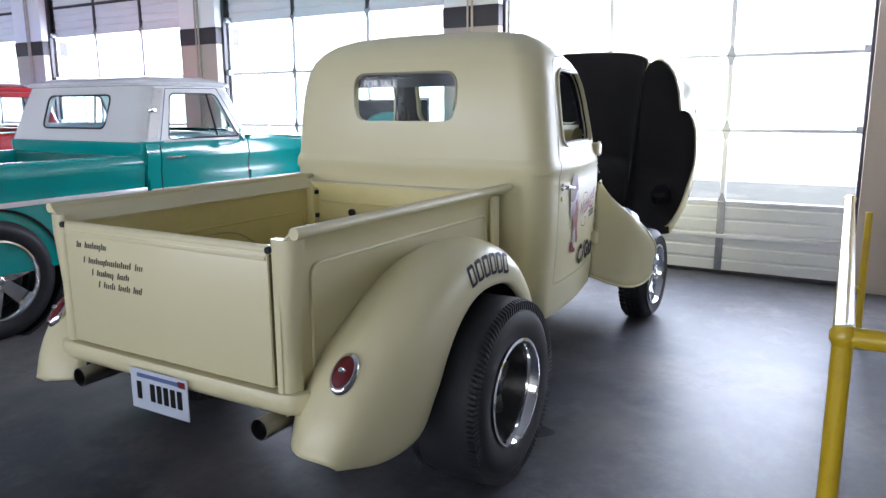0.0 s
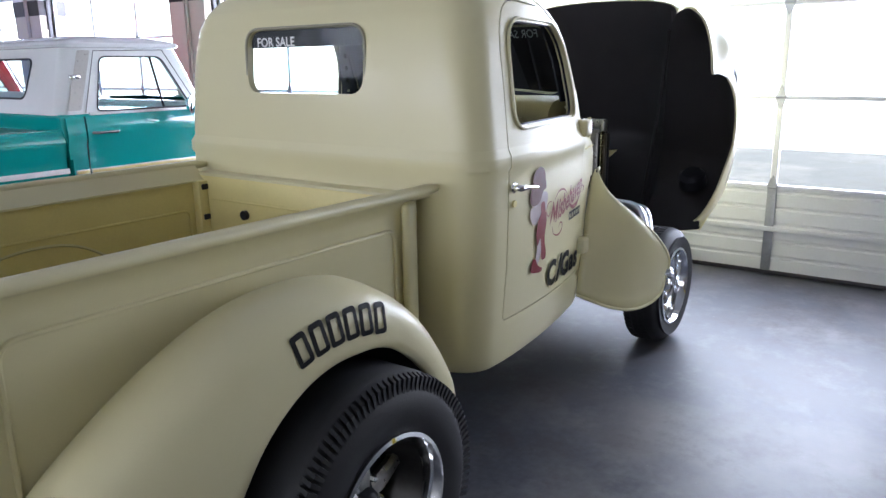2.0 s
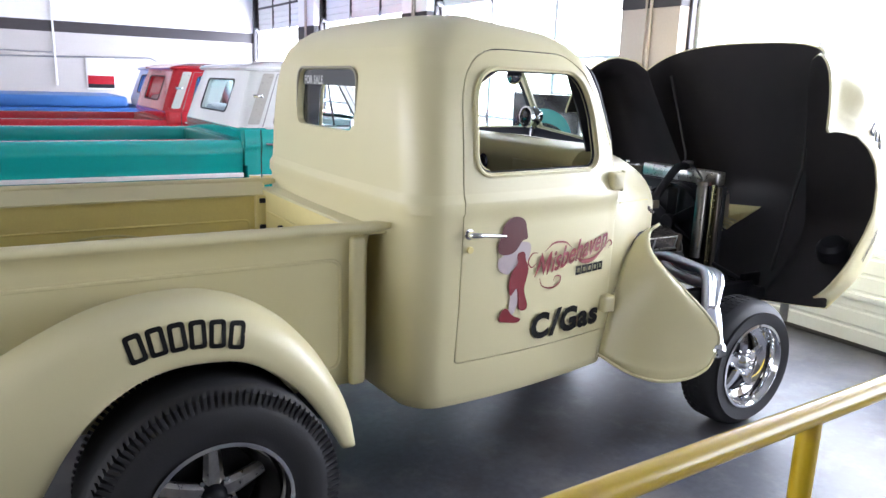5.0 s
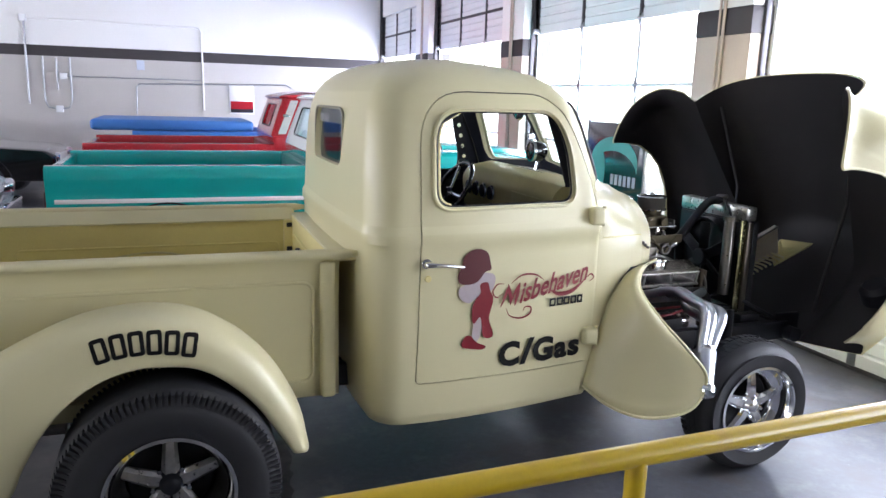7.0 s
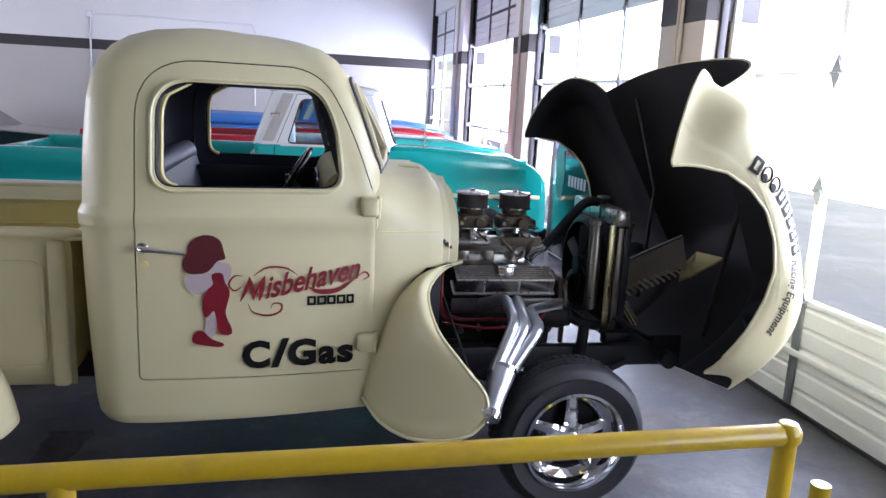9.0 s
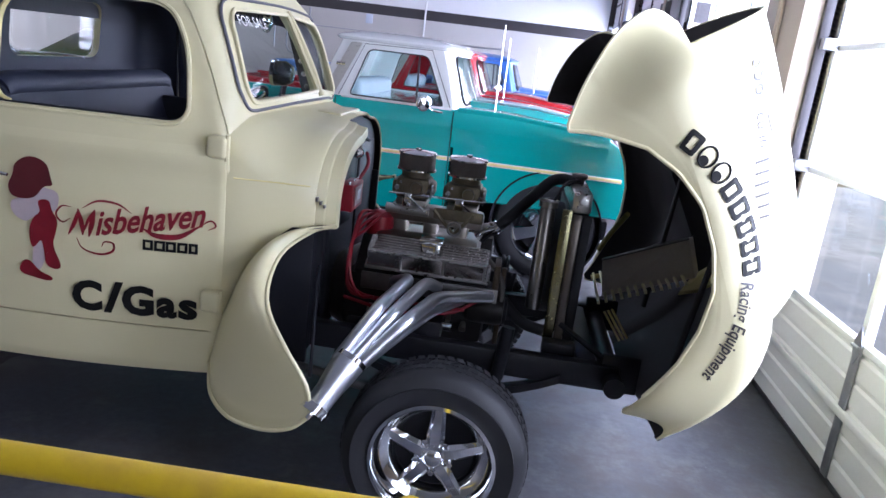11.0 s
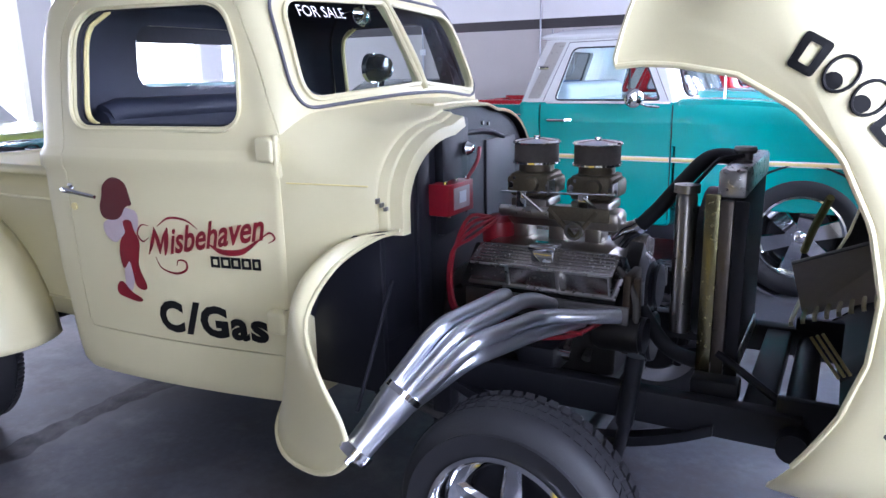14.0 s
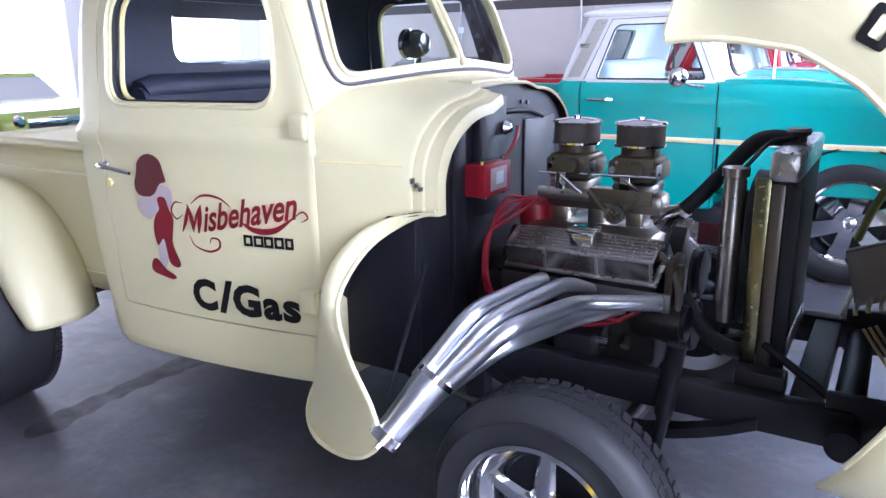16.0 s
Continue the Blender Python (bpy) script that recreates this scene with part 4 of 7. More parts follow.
def bed_side(s):
    # sheet with flared top and rolled edge, drawn along x
    sec = [(0.572, 0.50), (0.572, 0.62), (0.572, 0.80), (0.572, 0.98), (0.573, 1.03), (0.582, 1.06), (0.605, 1.085), (0.622, 1.098)]
    xs = np.linspace(0.0, 1.51, 46)
    rings = []
    for x in xs:
        row = []
        for y, z in sec:
            row.append((x, CY + s * y, z))
        rings.append(row)
    bm = loft(rings, closed=False)
    bmesh.ops.recalc_face_normals(bm, faces=bm.faces)
    if max(bm.faces, key=lambda f: f.calc_area()).normal.y * s < 0:
        bmesh.ops.reverse_faces(bm, faces=bm.faces)
    me = shelled(finish("bed_side", bm, [CREAM, CREAM_IN], 30), 0.006, 1)
    ob = part("bed_side", me, None, truck, "cream bed side with rolled top rail")
    part("top_rail", tube([(0.0, CY + s * 0.632, 1.112), (1.52, CY + s * 0.632, 1.110), (1.57, CY + s * 0.632, 1.109)], [0.02, 0.02, 0.012], 14), CREAM, ob)
    part("rail_flange", loft([[(x, CY + s * 0.545, 1.058), (x, CY + s * 0.62, 1.118), (x, CY + s * 0.62, 1.108), (x, CY + s * 0.545, 1.05)] for x in (0.0, 1.5)], cap0=True, cap1=True), CREAM, ob)
    # pressed panel outline, front stake post, rear post
    o = rounded([(0.14, 0.57), (0.14, 0.985), (1.405, 0.985), (1.405, 0.57)], 0.05, 7)
    part("pressed_outline", tube([(x, CY + s * 0.574, z) for x, z in o], 0.007, 8, closed=True), CREAM, ob)
    i = rounded([(0.16, 0.70), (0.16, 0.93), (1.42, 0.93), (1.42, 0.70)], 0.03, 6)
    part("pressed_outline", tube([(x, CY + s * 0.566, z) for x, z in i], 0.006, 8, closed=True), CREAM_IN, ob)
    a, b = sorted((CY + s * 0.575, CY + s * 0.61))
    part("stake_post", box(1.43, 1.495, a, b, 0.50, 1.075, 0.018, seg=3), CREAM, ob)
    a, b = sorted((CY + s * 0.535, CY + s * 0.572))
    for x in (1.455, 0.03):
        c = sorted((CY + s * 0.52, CY + s * 0.57))
        pocket = part("stake_pocket", box(x - 0.01, x + 0.05, c[0], c[1], 0.66, 1.055, 0.008), CREAM_IN, ob)
        for z in (1.03, 0.90):
            c2 = sorted((CY + s * 0.512, CY + s * 0.524))
            part("slot", box(x + 0.002, x + 0.032, c2[0], c2[1], z - 0.012, z + 0.012, 0.004), BLACK, pocket)
    # rear corner post, folded
    sec = [(0.535, 0.004), (0.541, -0.006), (0.552, -0.012), (0.572, -0.013), (0.595, -0.011), (0.614, -0.004), (0.626, 0.008), (0.632, 0.024), (0.632, 0.05), (0.57, 0.05), (0.57, 0.03), (0.535, 0.03)]
    lean = [(0.53, 0.0), (0.80, 0.0), (1.02, 0.0), (1.09, 0.0)]
    rings = [[(x, CY + s * (y - (0.03 if z < 1.0 and y > 0.58 else 0.0)), z) for y, x in sec] for z, _ in lean]
    part("corner_post", loft(rings, cap0=True, cap1=True), CREAM, ob, smooth=40)
    return ob


for s in (-1, 1):
    bed_side(s)
front_panel = part("bed_front", box(1.488, 1.502, CY - 0.57, CY + 0.57, 0.55, 1.075, 0.004), CREAM_IN, truck, "cream front panel of the bed")
part("top_flange", box(1.49, 1.60, CY - 0.60, CY + 0.60, 1.072, 1.086, 0.005), CREAM, front_panel)
part("top_roll", tube([(1.605, CY - 0.62, 1.09), (1.605, CY + 0.62, 1.09)], 0.009, 8), CREAM, front_panel)
part("pressed_rib", tube([(1.486, CY - 0.5, 0.98), (1.486, CY + 0.5, 0.98)], 0.006, 6), CREAM_IN, front_panel)
for y in (-0.12, 0.3):
    part("bolt", disc(0.02, -0.02, (1.488, y, 0.93), "x", 12), BLACK, front_panel)
tail = part("tailgate", box(-0.012, 0.022, CY - 0.528, CY + 0.528, 0.592, 1.05, 0.006), CREAM, truck, "flat cream tailgate with small black lettering")
part("top_roll", tube([(0.004, CY - 0.53, 1.052), (0.004, CY + 0.53, 1.052)], 0.017, 12), CREAM, tail)
# dark olive strips paint the shadow in the tailgate's side gaps
GAPSHADE = mat("olive_gap_shade", (0.10, 0.085, 0.04), 0.7)
part("border", box(-0.017, -0.010, CY - 0.522, CY + 0.522, 1.018, 1.034, 0.003), CREAM, tail)
for s in (-1, 1):
    a, b = sorted((CY + s * 0.524, CY + s * 0.531))
    part("side_gap", box(-0.004, 0.02, a, b, 0.60, 1.04), GAPSHADE, tail, smooth=None)
    part("chain_hook", disc(0.012, -0.02, (0.0, CY + s * 0.535, 1.055), "x", 10), BLACK, tail)
rows = [(0.475, 0.983, [(0.0, 0.03), (0.05, 0.13)]), (0.44, 0.925, [(0.0, 0.012), (0.03, 0.19), (0.22, 0.06), (0.30, 0.045)]), (0.395, 0.88, [(0, 0.012), (0.03, 0.10), (0.15, 0.07)]), (0.36, 0.837, [(0, 0.012), (0.03, 0.07), (0.115, 0.07), (0.20, 0.05)])]
for y, z, bars in rows:
    for off, w in bars:
        k = max(1, round(w / 0.011))
        for j in range(k):
            ya, up = y - off - j * w / k, 0.016 if j == 0 or (j * 7) % 5 == 3 else 0.009
            bm = box(-0.0145, -0.0125, ya - 0.0042, ya, z - 0.008 - (0.007 if (j * 5) % 9 == 4 else 0), z + up)
            for v in bm.verts:
                v.co.y -= (v.co.z - z) * 0.25
            part("writing_bar", bm, FADEDINK, tail, smooth=None)
# rolled sill under the tailgate
sill = []
for y, dx in ((-0.645, 0.08), (-0.64, 0.03), (-0.615, -0.012), (-0.57, -0.03), (-0.3, -0.034), (0, -0.034), (0.3, -0.034), (0.57, -0.03), (0.615, -0.012), (0.64, 0.03), (0.645, 0.08)):
    sill.append([(0.05 + dx, CY + y, 0.585), (0.005 + dx, CY + y, 0.583), (-0.004 + dx, CY + y, 0.565), (0.0 + dx, CY + y, 0.535), (0.015 + dx, CY + y, 0.512), (0.06 + dx, CY + y, 0.505)])
part("rear_sill", loft(sill), CREAM, truck, "rolled cream sill under the tailgate", 50)
plate = part("number_plate", box(-0.05, -0.046, -0.135, 0.17, 0.405, 0.56, 0.0015), PLATE, truck, "white number plate with dark bars")
for k in range(7):
    if k != 1:
        part("plate_bar", box(-0.0525, -0.0505, 0.135 - k * 0.036 - 0.024, 0.135 - k * 0.036, 0.445, 0.512), INKBLACK, plate, smooth=None)
part("plate_bar", box(-0.0525, -0.0505, -0.10, 0.13, 0.53, 0.545), mat("plate_blue", (0.1, 0.14, 0.3), 0.5), plate, smooth=None)
part("plate_bar", box(-0.0525, -0.0505, -0.125, -0.09, 0.527, 0.55), INKRED, plate, smooth=None)
part("plate_bracket", box(-0.046, 0.0, -0.05, 0.09, 0.5, 0.555, 0.004), BLACK, plate)

# ---- rear fenders ----
CROWN = [(1.348, 0.412), (1.322, 0.541), (1.272, 0.655), (1.2, 0.77), (1.09, 0.881), (0.94, 0.965), (0.77, 0.989), (0.59, 0.965), (0.43, 0.902), (0.27, 0.812), (0.11, 0.696), (0.01, 0.586), (-0.045, 0.485), (-0.065, 0.41)]
LIP = [(1.275, 0.42), (1.225, 0.505), (1.135, 0.639), (1.03, 0.74), (0.94, 0.789), (0.845, 0.803), (0.74, 0.8), (0.64, 0.768), (0.54, 0.699), (0.46, 0.602), (0.4, 0.495), (0.33, 0.363), (0.17, 0.329), (-0.01, 0.367)]
# section from the bed to the lip: half width, share of the way to the lip, drop
FENDER_SEC = [(0.56, 0, 0.09), (0.60, 0, 0.058), (0.65, 0, 0.028), (0.70, 0.001, 0.009), (0.735, 0.004, 0.001), (0.785, 0.025, 0), (0.83, 0.075, 0), (0.865, 0.16, 0), (0.888, 0.28, 0), (0.9, 0.44, 0), (0.904, 0.62, 0), (0.905, 0.8, 0), (0.904, 0.96, 0), (0.898, 1, 0), (0.885, 1, 0)]


def rear_fender(s):
    C, L = spline(CROWN, 5), spline(LIP, 5)
    rings = []
    n = len(C)
    for i, (c, l) in enumerate(zip(C, L)):
        v = i / (n - 1)
        out = 0.912 - 0.128 * (max(0, v - 0.72) / 0.28) ** 1.6 - 0.02 * max(0, 0.1 - v) / 0.1
        away = np.array((c[0] - 0.80, c[1] - 0.40))
        away = away / np.linalg.norm(away)
        row = []
        for y, w, drop in FENDER_SEC:
            p = c * (1 - w) + l * w - away * drop
            row.append((p[0], CY + s * (0.56 + (y - 0.56) * (out - 0.56) / 0.345), p[1]))
        rings.append(row)
    bm = loft(rings, closed=False)
    bmesh.ops.recalc_face_normals(bm, faces=bm.faces)
    top = max(bm.faces, key=lambda f: f.calc_center_median().z)
    if top.normal.z < 0:
        bmesh.ops.reverse_faces(bm, faces=bm.faces)
    me = shelled(finish("rear_fender", bm, [CREAM, BLACK], True), 0.008, 1)
    ob = part("rear_fender", me, None, truck, "bulbous cream rear fender with black block lettering")

    tree = BVHTree.FromPolygons([v.co for v in me.vertices], [p.vertices for p in me.polygons])

    def side(x, z):
        hit = tree.ray_cast(Vector((x, CY + s * 2, z)), Vector((0, -s, 0)))[0]
        return hit.y if hit else CY + s * 0.86
    # six plain framed blocks in place of the maker's name
    for k in range(6):
        u = (k + 0.5) / 6
        cx = 0.622 + 0.335 * u
        cz = 0.871 + 0.062 * (u - u * u) * 4 * 0.42 - 0.003 * u
        a = 0.30 - 0.52 * u
        w, h, b = 0.0245, 0.041, 0.0135
        rim = []
        for d in (0.0, b):
            o = rounded([(-w + d, -h + d), (w - d, -h + d), (w - d, h - d), (-w + d, h - d)], max(0.002, 0.012 - d * 0.6), 4)
            rim.append([(cx + x * math.cos(a) - z * math.sin(a), cz + x * math.sin(a) + z * math.cos(a)) for x, z in o])
        bm = bmesh.new()
        vo = [[bm.verts.new((x, side(x, z) + s * 0.004, z)) for x, z in r] for r in rim]
        for i in range(len(vo[0])):
            j = (i + 1) % len(vo[0])
            bm.faces.new((vo[0][i], vo[0][j], vo[1][j], vo[1][i]))
        part("name_block", bm, INKBLACK, ob, smooth=None)
    # tail lamp
    lamp_c = Vector((0.088, CY + s * 0.752, 0.645))
    d = Vector((-0.62, s * 0.72, 0.30)).normalized()
    near, nrm = tree.find_nearest(lamp_c)[:2]
    if nrm.y * s < 0:
        nrm = -nrm
    lamp_c, d = near + nrm * 0.004, nrm
    side_x = Vector((0.35, 0, 1)).cross(d).normalized()
    m = Matrix.Translation(lamp_c) @ Matrix((side_x, d.cross(side_x), d)).transposed().to_4x4()
    b1 = lathe([(0, 0.02), (0.040, 0.022), (0.046, 0.016), (0.05, 0.0), (0.046, -0.03), (0, -0.03)], (0, 0, 0), "z", 28)
    moved(b1, m @ Matrix.Diagonal((0.95, 1.55, 1, 1)))
    lp = part("tail_lamp", b1, CHROME, ob, "teardrop tail lamp with chrome rim")
    b2 = lathe([(0, 0.036), (0.02, 0.033), (0.036, 0.024), (0.038, 0.018), (0, 0.018)], (0, 0, 0), "z", 28)
    part("lens", moved(b2, m @ Matrix.Diagonal((0.95, 1.55, 1, 1))), LENSRED, lp)
    b3 = lathe([(0, 0.045), (0.008, 0.043), (0.012, 0.034), (0, 0.033)], (0, 0, 0), "z", 16)
    part("lens_centre", moved(b3, m), CHROME, lp)
    return ob


for s in (-1, 1):
    rear_fender(s)
for y in (-0.50, 0.44):
    ex = part("exhaust_pipe", lathe([(0.034, -0.06), (0.037, -0.06), (0.037, 0.5), (0.032, 0.5), (0.032, -0.055)], (0, 0, 0), "x", 24), STEEL, truck, "round dull steel tail pipe")
    ex.data.transform(Matrix.Translation((-0.02, y, 0.475)))
    part("pipe_inside", disc(0.031, 0.02, (0.0, y, 0.475), "x", 20), BLACK, ex)


# ---- wheels ----
# dark colour puts the floor's reflection into the rear wheel barrels
DARKBARREL = mat("barrel_dark_reflection", (0.05, 0.048, 0.047), 0.35, 0.8, var=0.2, scale=15)
GUNMETAL = mat("polished_grey_alloy", (0.78, 0.76, 0.73), 0.30, 1.0, var=0.2, scale=20, bump=0.15)


def wheel(cx, y_out, r, width, rim_r, s, owner, style, name="wheel"):
    """A wheel whose outer face stands at y_out, on side s."""
    c = (cx, 0, r)

    def y(h):
        return y_out - s * h
    prof = [(rim_r - 0.004, y(0.012)), (rim_r + 0.02, y(0.0)), (rim_r + 0.05, y(-0.004)), ((rim_r + r) / 2 + 0.01, y(-0.008)), (r - 0.045, y(0.004)), (r - 0.018, y(0.018)), (r - 0.005, y(0.035)), (r, y(0.06)), (r, y(width - 0.06)), (r - 0.008, y(width - 0.03)), (r - 0.05, y(width)), (rim_r, y(width - 0.012))]
    rim_prof = [(rim_r + 0.006, y(0.004)), (rim_r + 0.006, y(-0.004)), (rim_r - 0.006, y(-0.006)), (rim_r - 0.012, y(0.004)), (rim_r - 0.02, y(0.022)), (rim_r - 0.024, y(0.06 if style == "front" else 0.045)), (rim_r - 0.05, y(0.075 if style == "front" else 0.12)), (rim_r - 0.06, y(0.085 if style == "front" else 0.13)), (rim_r - 0.055, y(width - 0.02)), (rim_r, y(width - 0.01))]
    dish = 0.055 if style == "front" else 0.10
    if style == "teal":
        dish = 0.022
    if style == "rear":
        w = part(name, lathe(rim_prof[:6], c, "y", 56), CHROME, owner, "deep-dish wheel with chrome lip and wide black tyre", 50)
        part("barrel", lathe(rim_prof[5:], c, "y", 56), DARKBARREL, w, smooth=50)
    else:
        w = part(name, lathe(rim_prof, c, "y", 56), CHROME, owner, "chrome spoked wheel with black tyre", 50)
    part("tyre", lathe(prof, c, "y", 72), RUBBER, w, smooth=60)
    # tread blocks and shoulder slots
    bm = bmesh.new()
    if style == "rear":
        rows, count, wide = [(0.002, 0.026), (width - 0.030, 0.026)], 112, 0.5
    else:
        rows, count, wide = [(0.022, 0.03), (0.062, 0.03), (0.10, 0.028), (0.138, 0.03), (width - 0.03, 0.024)], 60, 0.7
    if style != "teal":
        for ri, (h, ww) in enumerate(rows):
            rr = r - ((0.012 if style != "rear" else 0.010) if h < 0.03 or h > width - 0.04 else 0.001)
            for k in range(count):
                a = 2 * math.pi * (k + (0.5 if ri % 2 else 0)) / count
                da = math.pi / count * wide
                q = []
                for aa in (a - da, a + da):
                    for hh in (h, h + ww):
                        tw = (0.02 if ri % 2 else -0.02) * (hh - h) / ww
                        for rad in (rr - (0.04 if style == "rear" else 0.01), rr + (0.008 if style == "rear" else 0.004) - (0.008 if (h < 0.03 and hh == h) else 0)):
                            q.append(bm.verts.new((cx + rad * math.cos(aa + tw), y(hh), r + rad * math.sin(aa + tw))))
                for f in ((0, 1, 3, 2), (4, 6, 7, 5), (0, 4, 5, 1), (2, 3, 7, 6), (1, 5, 7, 3)):
                    bm.faces.new([q[i] for i in f])
        part("tread", bm, RUBBER, w, smooth=None)["kind"] = "stuff"
    else:
        bm.free()
    n = 6 if style == "teal" else 5
    R1 = rim_r - 0.022
    flat = 0.88 if style == "teal" else 0.55
    for k in range(n):
        a = 2 * math.pi * k / n + 0.3
        wi, wo = (0.046, 0.058) if style == "teal" else (0.030, 0.021)
        t1, t2 = Vector((math.cos(a), 0, math.sin(a))), Vector((-math.sin(a), 0, math.cos(a)))
        cc = Vector((cx, 0, r))
        rings = []
        for rad, ww, hf in ((0.03, wi, dish + 0.0), (0.07, wi, dish - 0.004), (R1 * 0.65, (wi + wo) / 2, dish + 0.002), (R1, wo, dish + 0.016)):
            p = cc + t1 * rad
            rings.append([(p + t2 * e * ww) + Vector((0, y(hf + d), 0)) for e, d in ((-1, 0.012), (-flat, 0.0), (flat, 0.0), (1, 0.012), (0.9, 0.03), (-0.9, 0.03))])
        part("spoke", loft(rings, cap0=True, cap1=True), CHROME if style != "rear" else GUNMETAL, w, smooth=40)
    part("hub_cap", lathe([(0, y(dish - 0.03)), (0.022, y(dish - 0.028)), (0.034, y(dish - 0.018)), (0.04, y(dish)), (0.055, y(dish + 0.01)), (0.06, y(dish + 0.03)), (0, y(dish + 0.03))], c, "y", 28), CHROME if style != "rear" else BLACK, w)
    for k in range(n):
        a = 2 * math.pi * (k + 0.5) / n + 0.3
        part("lug_nut", disc(0.010, -s * -0.02, (cx + 0.062 * math.cos(a), y(dish + 0.012), r + 0.062 * math.sin(a)), "y", 6), CHROME, w)
    part("brake_drum", lathe([(0, y(dish + 0.06)), (rim_r - 0.07, y(dish + 0.06)), (rim_r - 0.06, y(dish + 0.07)), (rim_r - 0.06, y(width - 0.02)), (0, y(width - 0.02))], c, "y", 28), BLACK, w)
    return w


for s in (-1, 1):
    wheel(0.848, CY + s * 1.005, 0.375, 0.29, 0.212, s, truck, "rear")
    wheel(3.46, CY + s * 0.885, 0.318, 0.185, 0.208, s, truck, "front")


# ---- tilting front end, built closed and swung open about its front pivot ----
PIVOT, OPEN = Vector((4.173, 0, 0.429)), 59.0
SWING = Matrix.Translation(PIVOT) @ Matrix.Rotation(radians(OPEN), 4, "Y") @ Matrix.Translation(-PIVOT)
AX, AZ = 3.487, 0.392  # wheel arch


ARCH_X = [3.055, 3.075, 3.115, 3.19, 3.29, 3.40, 3.53, 3.65, 3.76, 3.85, 3.93, 3.975]
ARCH_Z = [0.565, 0.61, 0.67, 0.757, 0.812, 0.838, 0.825, 0.784, 0.71, 0.615, 0.49, 0.40]


def arch_z(x):
    """Height of the wheel arch's lip at x."""
    return float(np.interp(x, ARCH_X, ARCH_Z))


def clip_section(u):
    """Half section at u along the front end: list of (x, y, z) from the hood's middle to the arch lip."""
    out = []
    n_h, n_v, n_c, n_s = 16, 4, 16, 12
    e = 1 - u
    nose = max(0, (u - 0.74) / 0.26)
    drop = 1 - math.sqrt(max(0, 1 - nose ** 2))
    # hood
    w0, t0 = 0.575 - 0.20 * u, 1.372 - 0.22 * u ** 1.6
    base = 1.03 - 0.10 * u
    xr, xf = 2.995, 4.22
    for k in range(n_h):
        a = k / (n_h - 1)
        ang = a * math.pi / 2
        y = w0 * math.sin(ang) ** 0.8
        z = base + (t0 - base) * max(0, math.cos(ang)) ** 0.62
        out.append([xr + (xf - xr) * u, y, z])
    # rear edge of the fender follows the quarter left on the cab
    edge = spline([(2.93, 0.60, 1.02), (2.855, 0.705, 0.948), (2.85, 0.79, 0.868), (2.885, 0.86, 0.772), (2.965, 0.91, 0.662), (3.06, 0.934, 0.57)], 6)
    m = n_v + n_c + n_s
    for k in range(1, m + 1):
        a = k / m
        q = np.array(edge[min(len(edge) - 1, int(round(a * (len(edge) - 1))))])
        # pontoon section ahead of the edge
        xf2 = 4.20 - 0.20 * a ** 3
        x = q[0] + (xf2 - q[0]) * u
        lip = arch_z(x)
        crown = 1.02 + 0.05 * math.sin(math.pi * min(1, u * 1.2)) - 0.10 * u
        yin = w0 + 0.005
        yout = 0.935 + 0.028 * math.sin(math.pi * min(1, u / 0.8)) - 0.16 * max(0, u - 0.65)
        if a < 0.5:
            b = a / 0.5
            y = yin + (yout - yin) * (1 - (1 - b) ** 1.7)
            zz = base + (crown - base) * math.sin(math.pi * min(1, b * 0.9)) ** 0.8 - 0.16 * b ** 3.2
        else:
            b = (a - 0.5) / 0.5
            y = yout - 0.004 * b
            ztop = base + (crown - base) * math.sin(math.pi * 0.9) ** 0.8 - 0.16
            zz = ztop + (lip - ztop) * b
        blend = min(1, u / 0.16)
        blend = blend * blend * (3 - 2 * blend)
        y2, z2 = q[1] * (1 - blend) + y * blend, q[2] * (1 - blend) + zz * blend
        if a > 0.5:
            z2 += (lip - (0.57 * (1 - blend) + lip * blend)) * b * b
        out.append([x, y2, z2])
    for i, p in enumerate(out):
        low = 0.42
        free = 1 - max(0.0, (i - n_h + 1) / m - 0.5) / 0.5  # the arch's lip keeps its line
        p[2] = p[2] + (low - p[2]) * drop * free * (1 if p[2] > low else 0)
        p[0] = p[0] - 0.05 * nose * nose * max(0, (p[1] - 0.4)) * 2 * free
        if nose > 0:
            p[1] *= 1 - 0.10 * nose ** 3
    return out


def front_end():
    us = np.linspace(0, 1, 44)
    rings = []
    for u in us:
        h = clip_section(u)
        rings.append([(x, CY - y, z) for x, y, z in reversed(h)] + [(x, CY + y, z) for x, y, z in h[1:]])
    bm = loft(rings, closed=False)
    bmesh.ops.recalc_face_normals(bm, faces=bm.faces)
    t = min(bm.faces, key=lambda f: (f.calc_center_median() - Vector((3.4, 0, 1.35))).length)
    if t.normal.z < 0:
        bmesh.ops.reverse_faces(bm, faces=bm.faces)
    tree = BVHTree.FromBMesh(bm)
    me = shelled(finish("front_end", bm, [CREAM, UNDERHOOD], True), 0.010, 1)
    me.transform(SWING)
    bm = bmesh.new()
    bm.from_mesh(me)
    bmesh.ops.bisect_plane(bm, geom=bm.verts[:] + bm.edges[:] + bm.faces[:], plane_co=(4.083, -0.75, 0.548), plane_no=(-0.6, -0.135, -1.0), clear_outer=True)
    bmesh.ops.holes_fill(bm, edges=[e for e in bm.edges if e.is_boundary])
    bm.to_mesh(me)
    bm.free()
    ob = part("front_end", smooth_mesh(me, 50), None, truck, "one-piece cream hood and fenders tilted open, black inside")
    return ob, tree, rings


